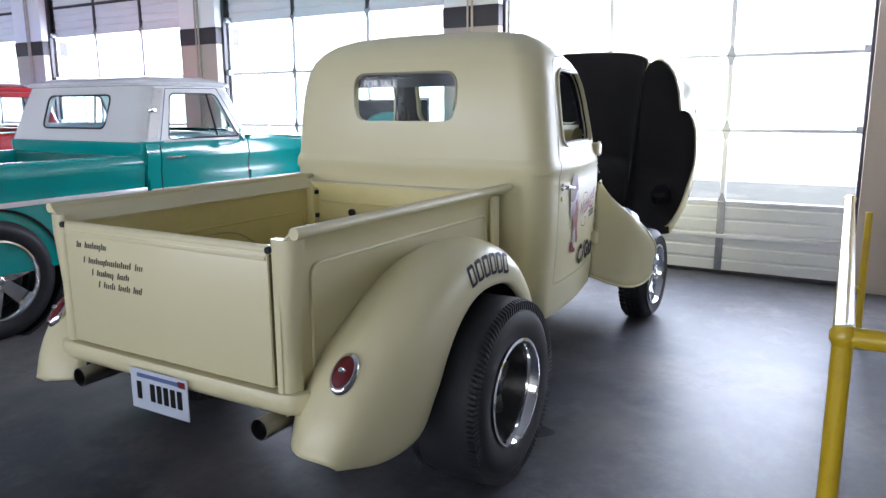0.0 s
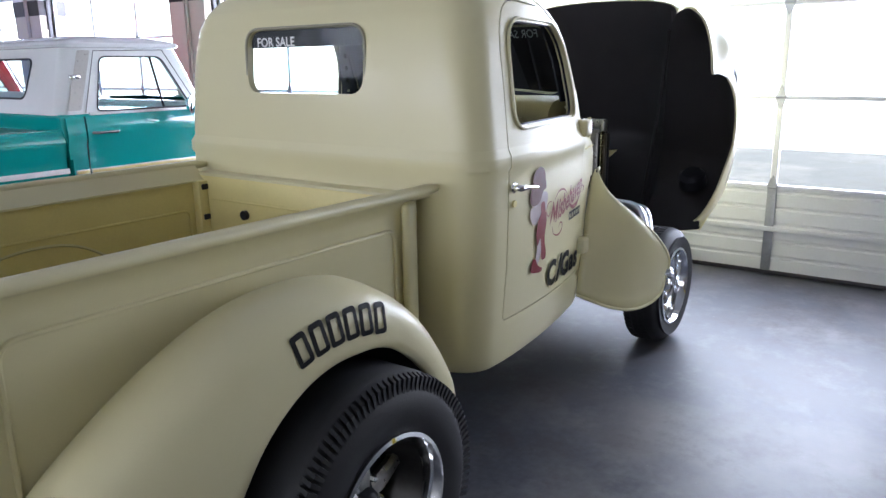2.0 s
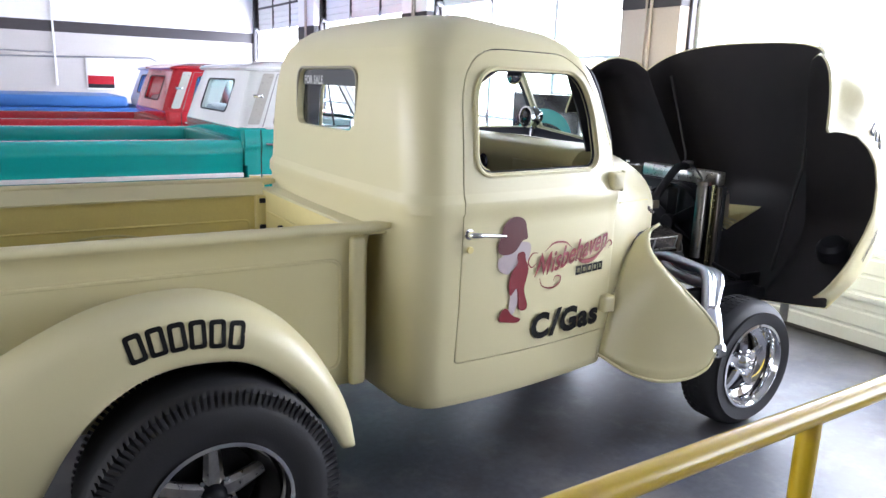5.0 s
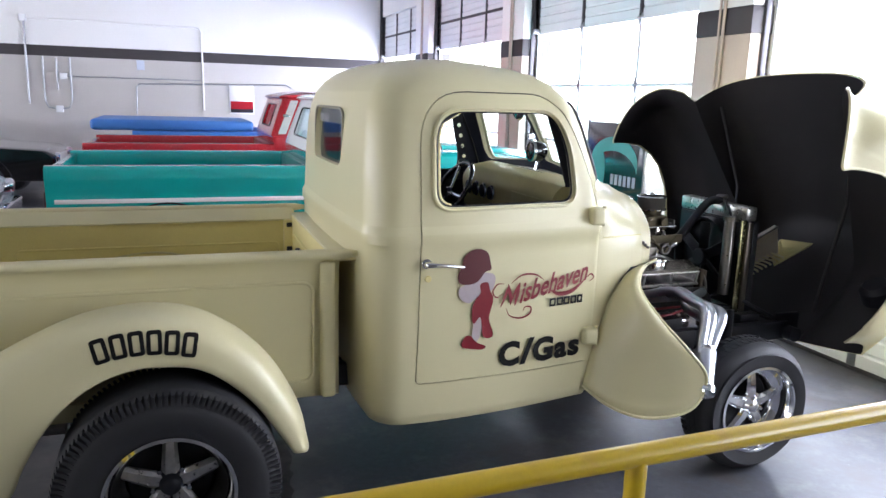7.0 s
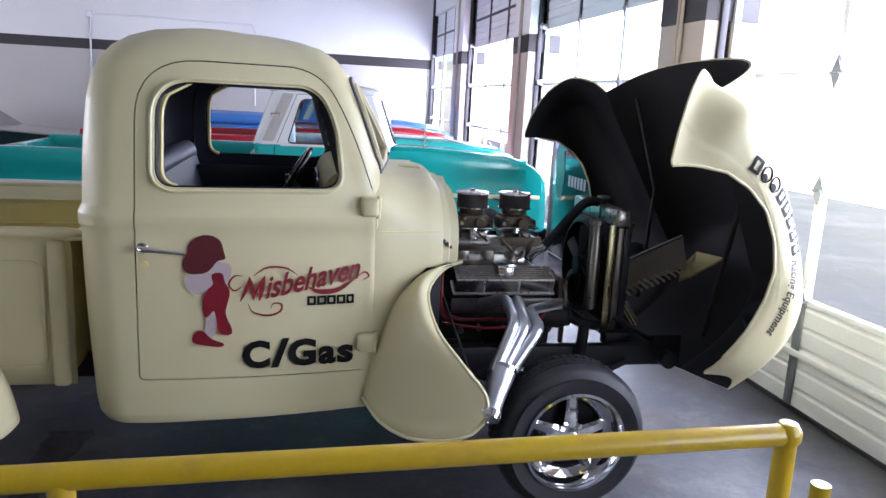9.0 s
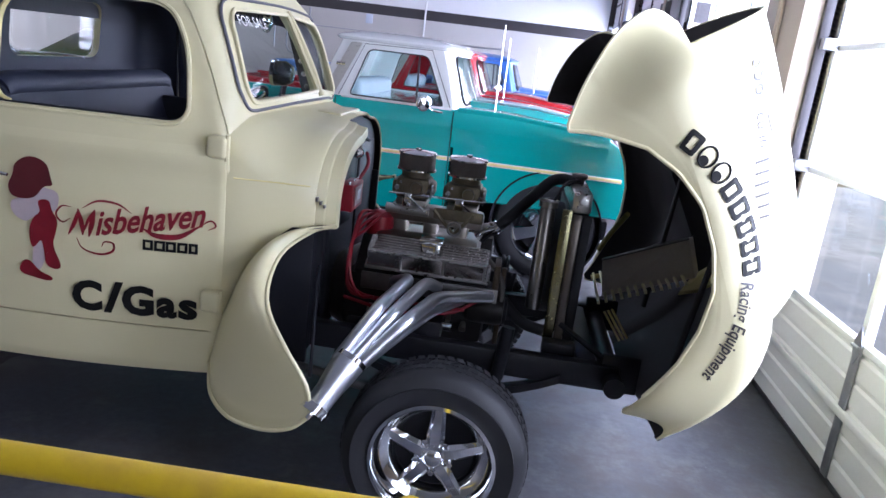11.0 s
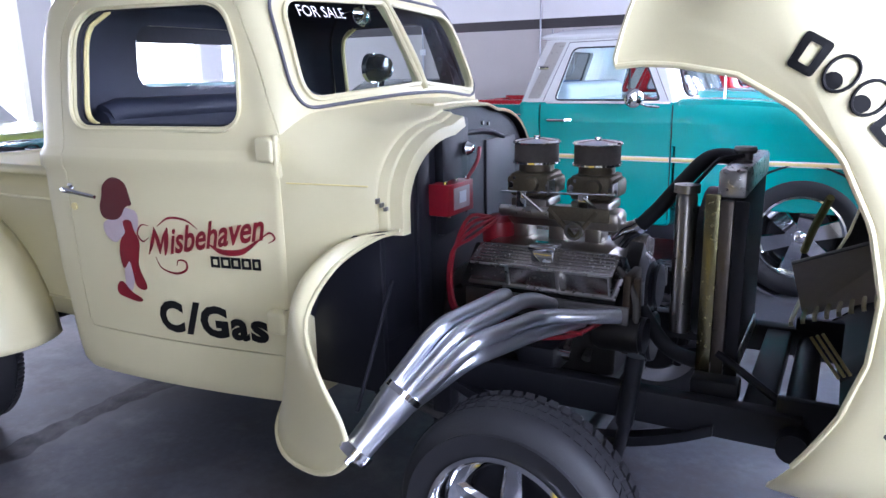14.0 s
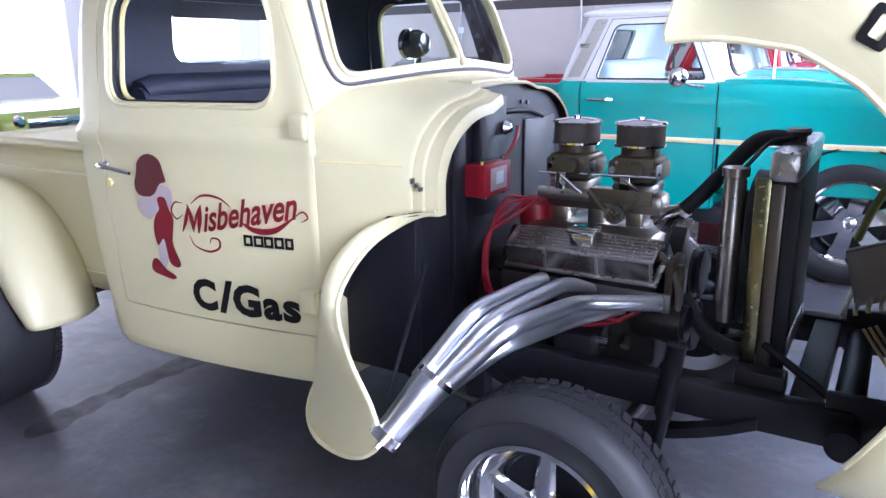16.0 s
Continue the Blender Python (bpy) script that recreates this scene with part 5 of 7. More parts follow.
clip, clip_tree, clip_rings = front_end()
for s in (-1, 1):
    lip = [SWING @ Vector((r[0 if s < 0 else -1][0], r[0 if s < 0 else -1][1], r[0 if s < 0 else -1][2])) for r in clip_rings[:41]]
    lip = [p for p in lip if p.z > 0.552 - 0.6 * (p.x - 4.083) - 0.135 * (p.y + 0.75)]
    part("arch_bead", tube(lip, 0.006, 8), CREAM, clip)
rear_edge = [SWING @ Vector(p) for p in clip_rings[0]]
part("edge_bead", tube(rear_edge, 0.0045, 6), CREAM, clip)
part("hood_seam", tube([SWING @ Vector((x, CY - 0.50 + 0.05 * (x - 3), 1.235 - 0.10 * (x - 3))) for x in np.linspace(3.02, 3.5, 8)], 0.002, 5), INKGREY, clip)


def on_clip(x, z, lift=0.003):
    """A spot on the outer right side of the front end."""
    h = clip_tree.ray_cast(Vector((x, -3, z)), Vector((0, 1, 0)))[0]
    y = h.y if h else -0.92
    return SWING @ Vector((x, y - lift, z))


def on_arc(r0, a0):
    def place(u, v):
        a = a0 - u / r0
        return on_clip(AX + (r0 + v) * math.cos(a), AZ + (r0 + v) * math.sin(a))
    return place


# eight plain shapes in place of the maker's name, two of them rings
for k in range(8):
    f = on_arc(0.514 - 0.010 * k / 7, radians(119.0 - k * 6.3))
    if k in (1, 2):
        o = [(0.023 * math.cos(t), 0.035 + 0.031 * math.sin(t)) for t in np.linspace(0, 2 * math.pi, 20)[:-1]]
        part("name_shape", tube([f(*p) for p in o], 0.003, 6, closed=True), INKBLACK, clip)
        o = [(-0.003 + 0.015 * math.cos(t), 0.019 + 0.015 * math.sin(t)) for t in np.linspace(0, 2 * math.pi, 14)[:-1]]
        part("name_shape", patch(o, f), INKBLACK, clip, smooth=None)
    else:
        rim = []
        for d in (0.0, 0.0135):
            rim.append(rounded([(-0.023 + d, 0.002 + d), (0.023 - d, 0.002 + d), (0.023 - d, 0.066 - d), (-0.023 + d, 0.066 - d)], max(0.002, 0.008 - d * 0.4), 4))
        bm = bmesh.new()
        vo = [[bm.verts.new(f(*p)) for p in r] for r in rim]
        for i in range(len(vo[0])):
            j = (i + 1) % len(vo[0])
            bm.faces.new((vo[0][i], vo[0][j], vo[1][j], vo[1][i]))
        part("name_shape", bm, INKBLACK, clip, smooth=None)
part("lettering", letters("Racing Equipment", 0.066, lambda u, v: on_arc(0.500, radians(71.0))(u * 0.68, v * 0.9), shear=0.35, bold=0.0012), mat("thin_dark_lettering", (0.04, 0.035, 0.035), 0.5), clip, "thin dark hand lettering", None)


def on_hood(u, v):
    x, z = 3.155 + u, 1.096 + v - 0.2 * u
    h = clip_tree.ray_cast(Vector((x, -3, z)), Vector((0, 1, 0)))[0]
    return SWING @ Vector((x, (h.y if h else -0.57) - 0.003, z))


for k in range(3):
    part("cowl_mark", box(2.930 + 0.014 * k, 2.938 + 0.014 * k, -0.588, -0.57, 1.082 - 0.010 * k, 1.098 - 0.012 * k, 0.002), STEEL, cab)
part("lettering", letters("358", 0.082, lambda u, v: on_hood(-0.035 + u, 0.10 + v)), INKGREY, clip, "faded grey numerals on the hood side", None)
part("lettering", letters("cu in", 0.062, lambda u, v: on_hood(0.135 + u, 0.095 + v), shear=0.2), INKGREY, clip, smooth=None)
for k in range(6):
    u0 = 0.29 + k * 0.038
    part("writing_bar", patch([(u0, 0.074 - 0.004 * k), (u0 + 0.009, 0.074 - 0.004 * k), (u0 + 0.016, 0.128 - 0.004 * k), (u0 + 0.007, 0.130 - 0.004 * k)], on_hood), INKGREY, clip, smooth=None)
# inner structure of the tilted nose: shroud panel and the backs of the grille bars
PA, PB = Vector((4.016, 0.01, 0.880)), Vector((4.36, 0.06, 1.01))
PC, PD = Vector((4.43, 0.10, 0.835)), Vector((4.056, 0.11, 0.690))
back = Vector((0.03, 0.06, 0.0))
bm = loft([[PA, PB, PC, PD], [PA + back, PB + back, PC + back, PD + back]], cap0=True, cap1=True)
bmesh.ops.recalc_face_normals(bm, faces=bm.faces)
inner = part("inner_panel", bm, mat("grey_brown_panel", (0.74, 0.68, 0.60), 0.45), clip, "grey panel inside the tilted nose", None)
part("panel_lip", tube([PA, PB], 0.006, 8), STEEL, inner)
grille = part("grille_frame", tube([(4.04, 0.44, 0.68), (4.40, 0.44, 0.82)], 0.012, 8), CREAM_IN, clip, "cream frame of the grille")
for k in range(12):
    p = Vector((4.03, 0.0, 0.695)).lerp(Vector((4.37, 0.0, 0.832)), k / 11)
    part("grille_bar", tube([p + Vector((0.002, -0.002, -0.008)), p, p + Vector((0.0, 0.03, 0.004)), p + Vector((0.02, 0.46, 0.0))], 0.007, 6), CREAM, grille)
for k in range(3):
    a = Vector((4.085 + 0.016 * k, 0.15, 0.610 + 0.008 * k))
    part("grille_rod", tube([a, a + Vector((0.09, 0.0, -0.125))], 0.006, 6), CREAM_IN, grille)
L0, L1, L2, L3 = Vector((4.535, 0.20, 0.90)), Vector((4.545, -0.05, 0.92)), Vector((4.446, 0.06, 0.80)), Vector((4.36, 0.03, 0.785))
drop = Vector((0.0, 0.02, -0.022))
bm = loft([[L0, L1, L2, L3, Vector((4.43, 0.14, 0.84))], [p + drop for p in (L0, L1, L2, L3, Vector((4.43, 0.14, 0.84)))]], cap0=True, cap1=True)
bmesh.ops.recalc_face_normals(bm, faces=bm.faces)
part("grille_ledge", bm, CREAM_IN, clip, "cream ledge behind the grille", None)
part("strap", tube([(4.10, 0.10, 1.07), (4.06, 0.22, 0.95), (4.035, 0.30, 0.855)], 0.012, 6), BRASS, inner)
part("headlamp_bucket", moved(lathe([(0, 0.0), (0.06, 0.005), (0.085, 0.03), (0.09, 0.10), (0.0, 0.10)], (0, 0, 0), "x", 24), SWING @ Matrix.Translation((3.93, CY - 0.66, 0.80))), BLACK, clip)
part("headlamp_bucket", moved(lathe([(0, 0.0), (0.06, 0.005), (0.085, 0.03), (0.09, 0.10), (0.0, 0.10)], (0, 0, 0), "x", 24), SWING @ Matrix.Translation((3.93, CY + 0.66, 0.80))), BLACK, clip)
for s in (-1, 1):
    part("inner_brace", tube([SWING @ Vector((3.1, CY + s * 0.5, 1.15)), SWING @ Vector((3.6, CY + s * 0.42, 1.0)), SWING @ Vector((4.1, CY + s * 0.36, 0.62))], 0.012, 8), UNDERHOOD, clip)
    part("pivot_arm", box(4.03, 4.18, CY + s * 0.36 - 0.015, CY + s * 0.36 + 0.015, 0.45, 0.60, 0.006), BLACK, clip)

# ---- chassis ----
part("frame_rail", box(0.1, 4.10, CY - 0.40, CY - 0.34, 0.46, 0.56, 0.008), BLACK, truck, "black boxed frame rail")
part("frame_rail", box(0.1, 4.10, CY + 0.34, CY + 0.40, 0.46, 0.56, 0.008), BLACK, truck)
for x in (0.3, 1.6, 3.98):
    part("cross_member", box(x - 0.04, x + 0.04, CY - 0.36, CY + 0.36, 0.47, 0.55, 0.008), BLACK, truck)
part("front_tube", tube([(4.08, CY - 0.46, 0.50), (4.08, CY + 0.46, 0.50)], 0.04, 16), BLACK, truck)
part("front_axle", tube([(3.46, CY - 0.70, 0.32), (3.46, CY - 0.55, 0.30), (3.46, CY, 0.25), (3.46, CY + 0.55, 0.30), (3.46, CY + 0.70, 0.32)], 0.03, 12, smooth_steps=4), BLACK, truck, "black tube front axle")
rear_axle = part("rear_axle", tube([(0.845, CY - 0.70, 0.372), (0.845, CY + 0.70, 0.372)], 0.042, 14), BLACK, truck)
part("differential", lathe([(0, -0.14), (0.08, -0.12), (0.14, -0.04), (0.14, 0.06), (0.07, 0.15), (0, 0.16)], (0.845, CY, 0.372), "x", 24), BLACK, rear_axle)
for s in (-1, 1):
    sp = part("leaf_spring", loft([[(x, CY + s * 0.39 + d, 0.36 + 0.11 * ((x - 3.46) / 0.42) ** 2 + h) for d, h in ((-0.025, 0), (0.025, 0), (0.025, 0.03), (-0.025, 0.03))] for x in np.linspace(3.04, 3.88, 13)], cap0=True, cap1=True), BLACK, truck)
    part("spring_clamp", box(3.42, 3.50, CY + s * 0.39 - 0.04, CY + s * 0.39 + 0.04, 0.27, 0.42, 0.008), STEEL, sp)
    part("shock_absorber", tube([(3.62, CY + s * 0.44, 0.32), (3.64, CY + s * 0.42, 0.44), (3.64, CY + s * 0.42, 0.46), (3.66, CY + s * 0.40, 0.66)], [0.018, 0.018, 0.026, 0.026], 12), BLACK, truck)
    part("spring_hanger", box(3.0, 3.07, CY + s * 0.39 - 0.03, CY + s * 0.39 + 0.03, 0.30, 0.47, 0.008), BLACK, truck)
    part("radius_rod", tube([(3.46, CY + s * 0.46, 0.29), (2.6, CY + s * 0.36, 0.40)], 0.018, 10), STEEL, truck)
    part("steering_arm", tube([(3.46, CY + s * 0.60, 0.31), (3.30, CY + s * 0.56, 0.30), (3.28, CY + s * 0.2, 0.29)], 0.012, 8), STEEL, truck)
part("floor_pan", box(1.68, 2.62, CY - 0.60, CY + 0.50, 0.42, 0.445, 0.004), BLACK, truck)
part("driveshaft", tube([(0.95, CY, 0.38), (2.6, CY, 0.45)], 0.035, 14), STEEL, truck)

# ---- engine ----
COVER = mat("polished_cast_cover", (0.40, 0.37, 0.34), 0.26, 1.0, var=0.10, scale=10, bump=0.02, fine=120, rvar=0.05)
BRACKET = mat("rusty_brown_steel", (0.10, 0.07, 0.045), 0.55, 0.5, var=0.35, scale=25, bump=0.3, fine=150)
engine = part("engine_block", box(2.97, 3.56, CY - 0.23, CY + 0.23, 0.50, 0.74, 0.03), mat("dark_engine_paint", (0.022, 0.02, 0.02), 0.5, 0.2, var=0.3, bump=0.2), truck, "dark V8 engine block")
part("oil_pan", box(2.99, 3.5, CY - 0.16, CY + 0.16, 0.37, 0.50, 0.03), BLACK, engine)
part("bell_housing", lathe([(0.10, -0.15), (0.19, 0.0), (0.2, 0.02), (0, 0.02)], (2.97, CY, 0.6), "x", 28), ALU, engine)
for s in (-1, 1):
    R = Matrix.Translation((0.012, CY, 0.637)) @ Matrix.Rotation(radians(45 * -s), 4, "X")
    head = part("cylinder_head", moved(box(3.0, 3.54, -0.09, 0.09, 0.14, 0.25, 0.012), R), mat("dark_head", (0.03, 0.028, 0.027), 0.5, 0.4, var=0.3, bump=0.2), engine)
    R = Matrix.Translation((0.012, CY + s * 0.192, 0.803)) @ Matrix.Rotation(radians(24 * -s), 4, "X")
    part("cover_flange", moved(box(3.045, 3.545, -0.076, 0.076, -0.006, 0.006, 0.004), R), ALU_RAW, head)
    sec = rounded([(-0.067, 0.005), (-0.056, 0.074), (0.056, 0.074), (0.067, 0.005)], [0.004, 0.010, 0.010, 0.004], 4)
    vc = part("valve_cover", moved(prism(sec, "x", 3.055, 3.535), R), COVER, head, "finned cast aluminium valve cover")
    for k in range(6):
        yy = -0.036 + k * 0.0165
        part("fin", moved(box(3.075, 3.525, yy - 0.005, yy + 0.005, 0.070, 0.0772, 0.0025), R), COVER, vc)
    part("edge_bead", moved(tube([(3.06, s * 0.0565, 0.071), (3.53, s * 0.0565, 0.071)], 0.004, 6), R), ALU_RAW, vc)
    for x in (3.19, 3.36, 3.527):
        part("cover_rib", moved(tube([(x, s * 0.056, 0.073), (x, s * 0.0675, 0.006)], 0.0065, 6), R), ALU_RAW, vc)
    yb = CY + s * 0.215
    br = part("breather", box(3.272, 3.352, yb - 0.03, yb + 0.03, 0.82, 0.905, 0.010), CHROME, vc)
    part("breather_cap", box(3.265, 3.359, yb - 0.037, yb + 0.037, 0.896, 0.916, 0.006), CHROME, br)
    # header pipes: four ports sweeping out and back into a collector
    y = s
    for corners in (
            ((3.19, 0.275, 0.735), (3.265, 0.415, 0.797), (3.213, 0.745, 0.790), (3.108, 0.850, 0.617)),
            ((3.36, 0.275, 0.735), (3.328, 0.395, 0.787), (3.264, 0.735, 0.772), (3.140, 0.835, 0.603)),
            ((3.575, 0.275, 0.730), (3.375, 0.425, 0.744), (3.320, 0.745, 0.763), (3.178, 0.830, 0.606)),
            ((3.46, 0.275, 0.70), (3.365, 0.42, 0.690), (3.29, 0.72, 0.700), (3.150, 0.835, 0.575))):
        c = [Vector((a, CY + y * b, z)) for a, b, z in corners]
        pts = [c[0]]
        for k in (1, 2):
            d1, d2 = (c[k - 1] - c[k]).normalized(), (c[k + 1] - c[k]).normalized()
            pts += [c[k] + d1 * 0.10, c[k] + d1 * 0.048, c[k] + (d1 + d2) * 0.014, c[k] + d2 * 0.048, c[k] + d2 * 0.10]
        pts.append(c[3])
        part("header_pipe", tube(pts, 0.0235, 24, smooth_steps=6), mat("chrome_header", (0.76, 0.79, 0.85), 0.32, 1.0, var=0.02, scale=8, rvar=0.01) if "chrome_header" not in bpy.data.materials else bpy.data.materials["chrome_header"], engine, "bright chrome exhaust header pipe")
    col = part("collector", tube([(3.150, CY + y * 0.828, 0.620), (3.128, CY + y * 0.862, 0.583), (3.10, CY + y * 0.905, 0.535), (3.072, CY + y * 0.945, 0.488)], [0.055, 0.052, 0.043, 0.040], 20, smooth_steps=4), bpy.data.materials["chrome_header"], engine, "chrome header collector with bolted cap")
    part("collector_flange", tube([(3.076, CY + y * 0.940, 0.494), (3.068, CY + y * 0.951, 0.481)], 0.050, 18), CHROME, col)
    part("collector_cap", tube([(3.068, CY + y * 0.951, 0.481), (3.063, CY + y * 0.958, 0.473)], 0.047, 18), CHROME, col)
    part("cap_bolt", tube([(3.066, CY + y * 0.954, 0.477), (3.055, CY + y * 0.97, 0.458)], 0.010, 8), CHROME, col)
    part("weld_ring", tube([(3.153, CY + y * 0.824, 0.625), (3.146, CY + y * 0.834, 0.613)], 0.0565, 20), CHROME, col)
    part("port_flange", box(3.05, 3.60, CY + y * 0.262 - 0.006, CY + y * 0.262 + 0.006, 0.685, 0.755, 0.004), STEEL, engine)
# intake, carburettors and filters
part("intake_manifold", box(3.06, 3.50, CY - 0.13, CY + 0.13, 0.78, 0.89, 0.03), ALU, engine, "cast aluminium intake manifold")
YC = 0.03
tunnel = part("tunnel_ram", box(3.10, 3.50, YC - 0.055, YC + 0.055, 0.93, 1.0, 0.02), ALU, engine)
for x in (3.15, 3.28, 3.41):
    part("runner", box(x - 0.03, x + 0.03, YC - 0.045, YC + 0.045, 0.87, 0.95, 0.012), ALU, tunnel)
part("balance_tube", tube([(3.09, YC - 0.075, 0.985), (3.27, YC - 0.075, 0.985)], 0.02, 12), ALU_RAW, tunnel)
for i, x in enumerate((3.19, 3.405)):
    carb = part("carburettor", box(x - 0.070, x + 0.070, YC - 0.075, YC + 0.075, 1.035, 1.118, 0.014), GOLDZINC, engine, "bronze-coloured four-barrel carburettor")
    part("base_plate", box(x - 0.065, x + 0.065, YC - 0.07, YC + 0.07, 1.0, 1.03, 0.006), ALU, carb)
    part("float_bowl", box(x - 0.088, x - 0.05, YC - 0.06, YC + 0.06, 1.045, 1.105, 0.014), GOLDZINC, carb)
    part("float_bowl", box(x + 0.05, x + 0.088, YC - 0.06, YC + 0.06, 1.045, 1.105, 0.014), GOLDZINC, carb)
    part("air_horn", lathe([(0.05, 1.11), (0.06, 1.12), (0.06, 1.145), (0.0, 1.145)], (x, YC, 0), "z", 24), GOLDZINC, carb)
    part("choke_lever", tube([(x + 0.06, YC - 0.06, 1.06), (x + 0.07, YC - 0.085, 1.08), (x + 0.095, YC - 0.09, 1.07)], 0.005, 6), STEEL, carb)
    part("throttle_shaft", tube([(x - 0.02, YC - 0.075, 1.02), (x - 0.02, YC - 0.105, 1.02)], 0.006, 8), CHROME, carb)
    part("bell_crank", box(x - 0.03, x + 0.005, YC - 0.108, YC - 0.102, 1.005, 1.06, 0.003), CHROME, carb)
    part("vacuum_pod", lathe([(0, -0.02), (0.022, -0.018), (0.026, 0.0), (0.018, 0.016), (0, 0.02)], (x + 0.02, YC - 0.092, 1.085), "y", 18), GOLDZINC, carb)
    part("return_spring", tube([(x - 0.01, YC - 0.106, 1.05), (x + 0.06, YC - 0.10, 0.995)], 0.005, 6), CHROME, carb)
    part("screw", disc(0.006, -0.006, (x - 0.05, YC - 0.074, 1.10), "y", 8), CHROME, carb)
    part("screw", disc(0.006, -0.006, (x + 0.05, YC - 0.074, 1.06), "y", 8), CHROME, carb)
    part("fuel_fitting", disc(0.012, -0.03, (x - 0.065, YC - 0.045, 1.075), "y", 10), CHROME, carb)
    part("throttle_plate", box(x + 0.08, x + 0.087, YC - 0.11, YC - 0.05, 1.05, 1.10, 0.002), STEEL, carb)
    filt = part("air_filter", lathe([(0.0, 1.15), (0.074, 1.15), (0.076, 1.153), (0.076, 1.215), (0.0, 1.215)], (x, YC, 0), "z", 40), bpy.data.materials.get("filter_gauze") or mat("filter_gauze", (0.17, 0.15, 0.13), 0.65, 0.2, var=0.25, scale=60, bump=0.7, fine=500), engine, "round mesh air filter with chrome lid")
    part("lid", lathe([(0.0, 1.232), (0.03, 1.230), (0.078, 1.224), (0.083, 1.218), (0.08, 1.213), (0.0, 1.213)], (x, YC, 0), "z", 40), CHROME, filt)
    part("lower_rim", lathe([(0.055, 1.142), (0.082, 1.146), (0.082, 1.153), (0.055, 1.152)], (x, YC, 0), "z", 40), CHROME, filt)
    part("wing_nut", disc(0.012, 0.007, (x, YC, 1.231), "z", 8), CHROME, filt)
part("throttle_link", tube([(3.10, YC - 0.10, 1.055), (3.50, YC - 0.11, 1.065)], 0.004, 6), CHROME, engine)
dist = part("distributor_cap", lathe([(0.0, 0.965), (0.03, 0.96), (0.055, 0.94), (0.06, 0.905), (0.056, 0.86), (0, 0.86)], (3.065, -0.01, 0), "z", 24), REDP, engine, "red distributor cap with spark wires")
part("distributor_body", lathe([(0, 0.86), (0.05, 0.86), (0.045, 0.81), (0.02, 0.78), (0, 0.78)], (3.065, -0.01, 0), "z", 20), ALU, dist)
for k in range(4):
    part("spark_wire", tube([(3.04 + 0.014 * k, -0.03, 0.955), (3.005 + 0.01 * k, -0.13 - 0.008 * k, 0.965 - 0.02 * k), (3.0, -0.235 - 0.006 * k, 0.86), (3.01, -0.27, 0.74 - 0.02 * k), (3.06 + 0.03 * k, -0.30, 0.67), (3.12 + 0.12 * k, -0.31, 0.675)], 0.0065, 8, smooth_steps=5), REDP, dist)
part("coil_wire", tube([(2.965, -0.075, 1.08), (2.995, -0.04, 1.15), (2.975, 0.02, 1.19)], 0.007, 8, smooth_steps=5), REDP, dist)
ign = part("ignition_box", box(2.905, 2.985, -0.235, -0.05, 0.982, 1.09, 0.006), REDP, firewall, "red ignition box bolted to the firewall")
part("box_panel", box(2.984, 2.988, -0.20, -0.085, 1.0, 1.075, 0.002), mat("box_label_grey", (0.35, 0.3, 0.32), 0.4), ign)
part("box_panel", box(2.987, 2.990, -0.165, -0.115, 1.02, 1.06, 0.001), PLATE, ign)
for y, z in ((-0.22, 1.095), (-0.14, 1.095), (-0.07, 1.095), (-0.2, 0.98), (-0.08, 0.98)):
    part("box_fin", disc(0.007, 0.012, (2.965, y, z - 0.006), "z", 8), CHROME, ign)
part("wiper_motor", lathe([(0, 0), (0.022, 0.004), (0.026, 0.02), (0.015, 0.04), (0, 0.042)], (2.925, -0.01, 1.19), "x", 16), CHROME, firewall)
# front of the engine: pulleys, belt, alternator, fan, hose, radiator
part("crank_pulley", lathe([(0, 0.0), (0.08, 0.0), (0.085, 0.01), (0.075, 0.02), (0.085, 0.03), (0.08, 0.04), (0, 0.04)], (3.585, CY, 0.58), "x", 32), BLACK, engine)
part("water_pump_pulley", lathe([(0, 0.0), (0.07, 0.0), (0.075, 0.01), (0.065, 0.018), (0.075, 0.026), (0.07, 0.034), (0, 0.034)], (3.60, CY, 0.76), "x", 32), BLACK, engine)
part("idler_ring", lathe([(0.022, -0.012), (0.03, -0.012), (0.03, 0.012), (0.022, 0.012)], (3.39, -0.145, 0.955), "y", 20, closed_profile=True), STEEL, engine)
part("idler_bracket", tube([(3.30, -0.135, 1.02), (3.39, -0.14, 0.93), (3.46, -0.135, 1.02)], 0.010, 8), GOLDZINC, engine)
part("idler_bracket", box(3.30, 3.50, -0.142, -0.130, 0.985, 1.03, 0.004), GOLDZINC, engine)
alt = part("alternator", lathe([(0, -0.07), (0.055, -0.07), (0.062, -0.05), (0.062, 0.05), (0.055, 0.07), (0, 0.07)], (3.56, CY - 0.22, 0.66), "x", 24), bpy.data.materials["dark_head"], engine, "dark alternator beside the pulleys")
part("alternator_fan", lathe([(0, 0.072), (0.055, 0.072), (0.055, 0.085), (0, 0.09)], (3.56, CY - 0.22, 0.66), "x", 24), BLACK, alt)
part("bracket", box(3.575, 3.60, CY - 0.25, CY - 0.12, 0.60, 0.85, 0.006), BRACKET, engine)
part("water_neck", tube([(3.49, CY, 0.90), (3.52, CY - 0.01, 0.935), (3.56, CY - 0.02, 0.955)], [0.035, 0.032, 0.028], 14), CHROME, engine)
belt = []
for cx, cz, r, a0, a1 in ((0.0, 0.58, 0.082, math.pi, 2 * math.pi), (0.0, 0.76, 0.072, 0, math.pi)):
    for t in np.linspace(a0, a1, 12):
        belt.append((3.605, CY + cx + r * math.cos(t), cz + r * math.sin(t)))
part("fan_belt", tube(belt, 0.006, 6, closed=True), RUBBER, engine)
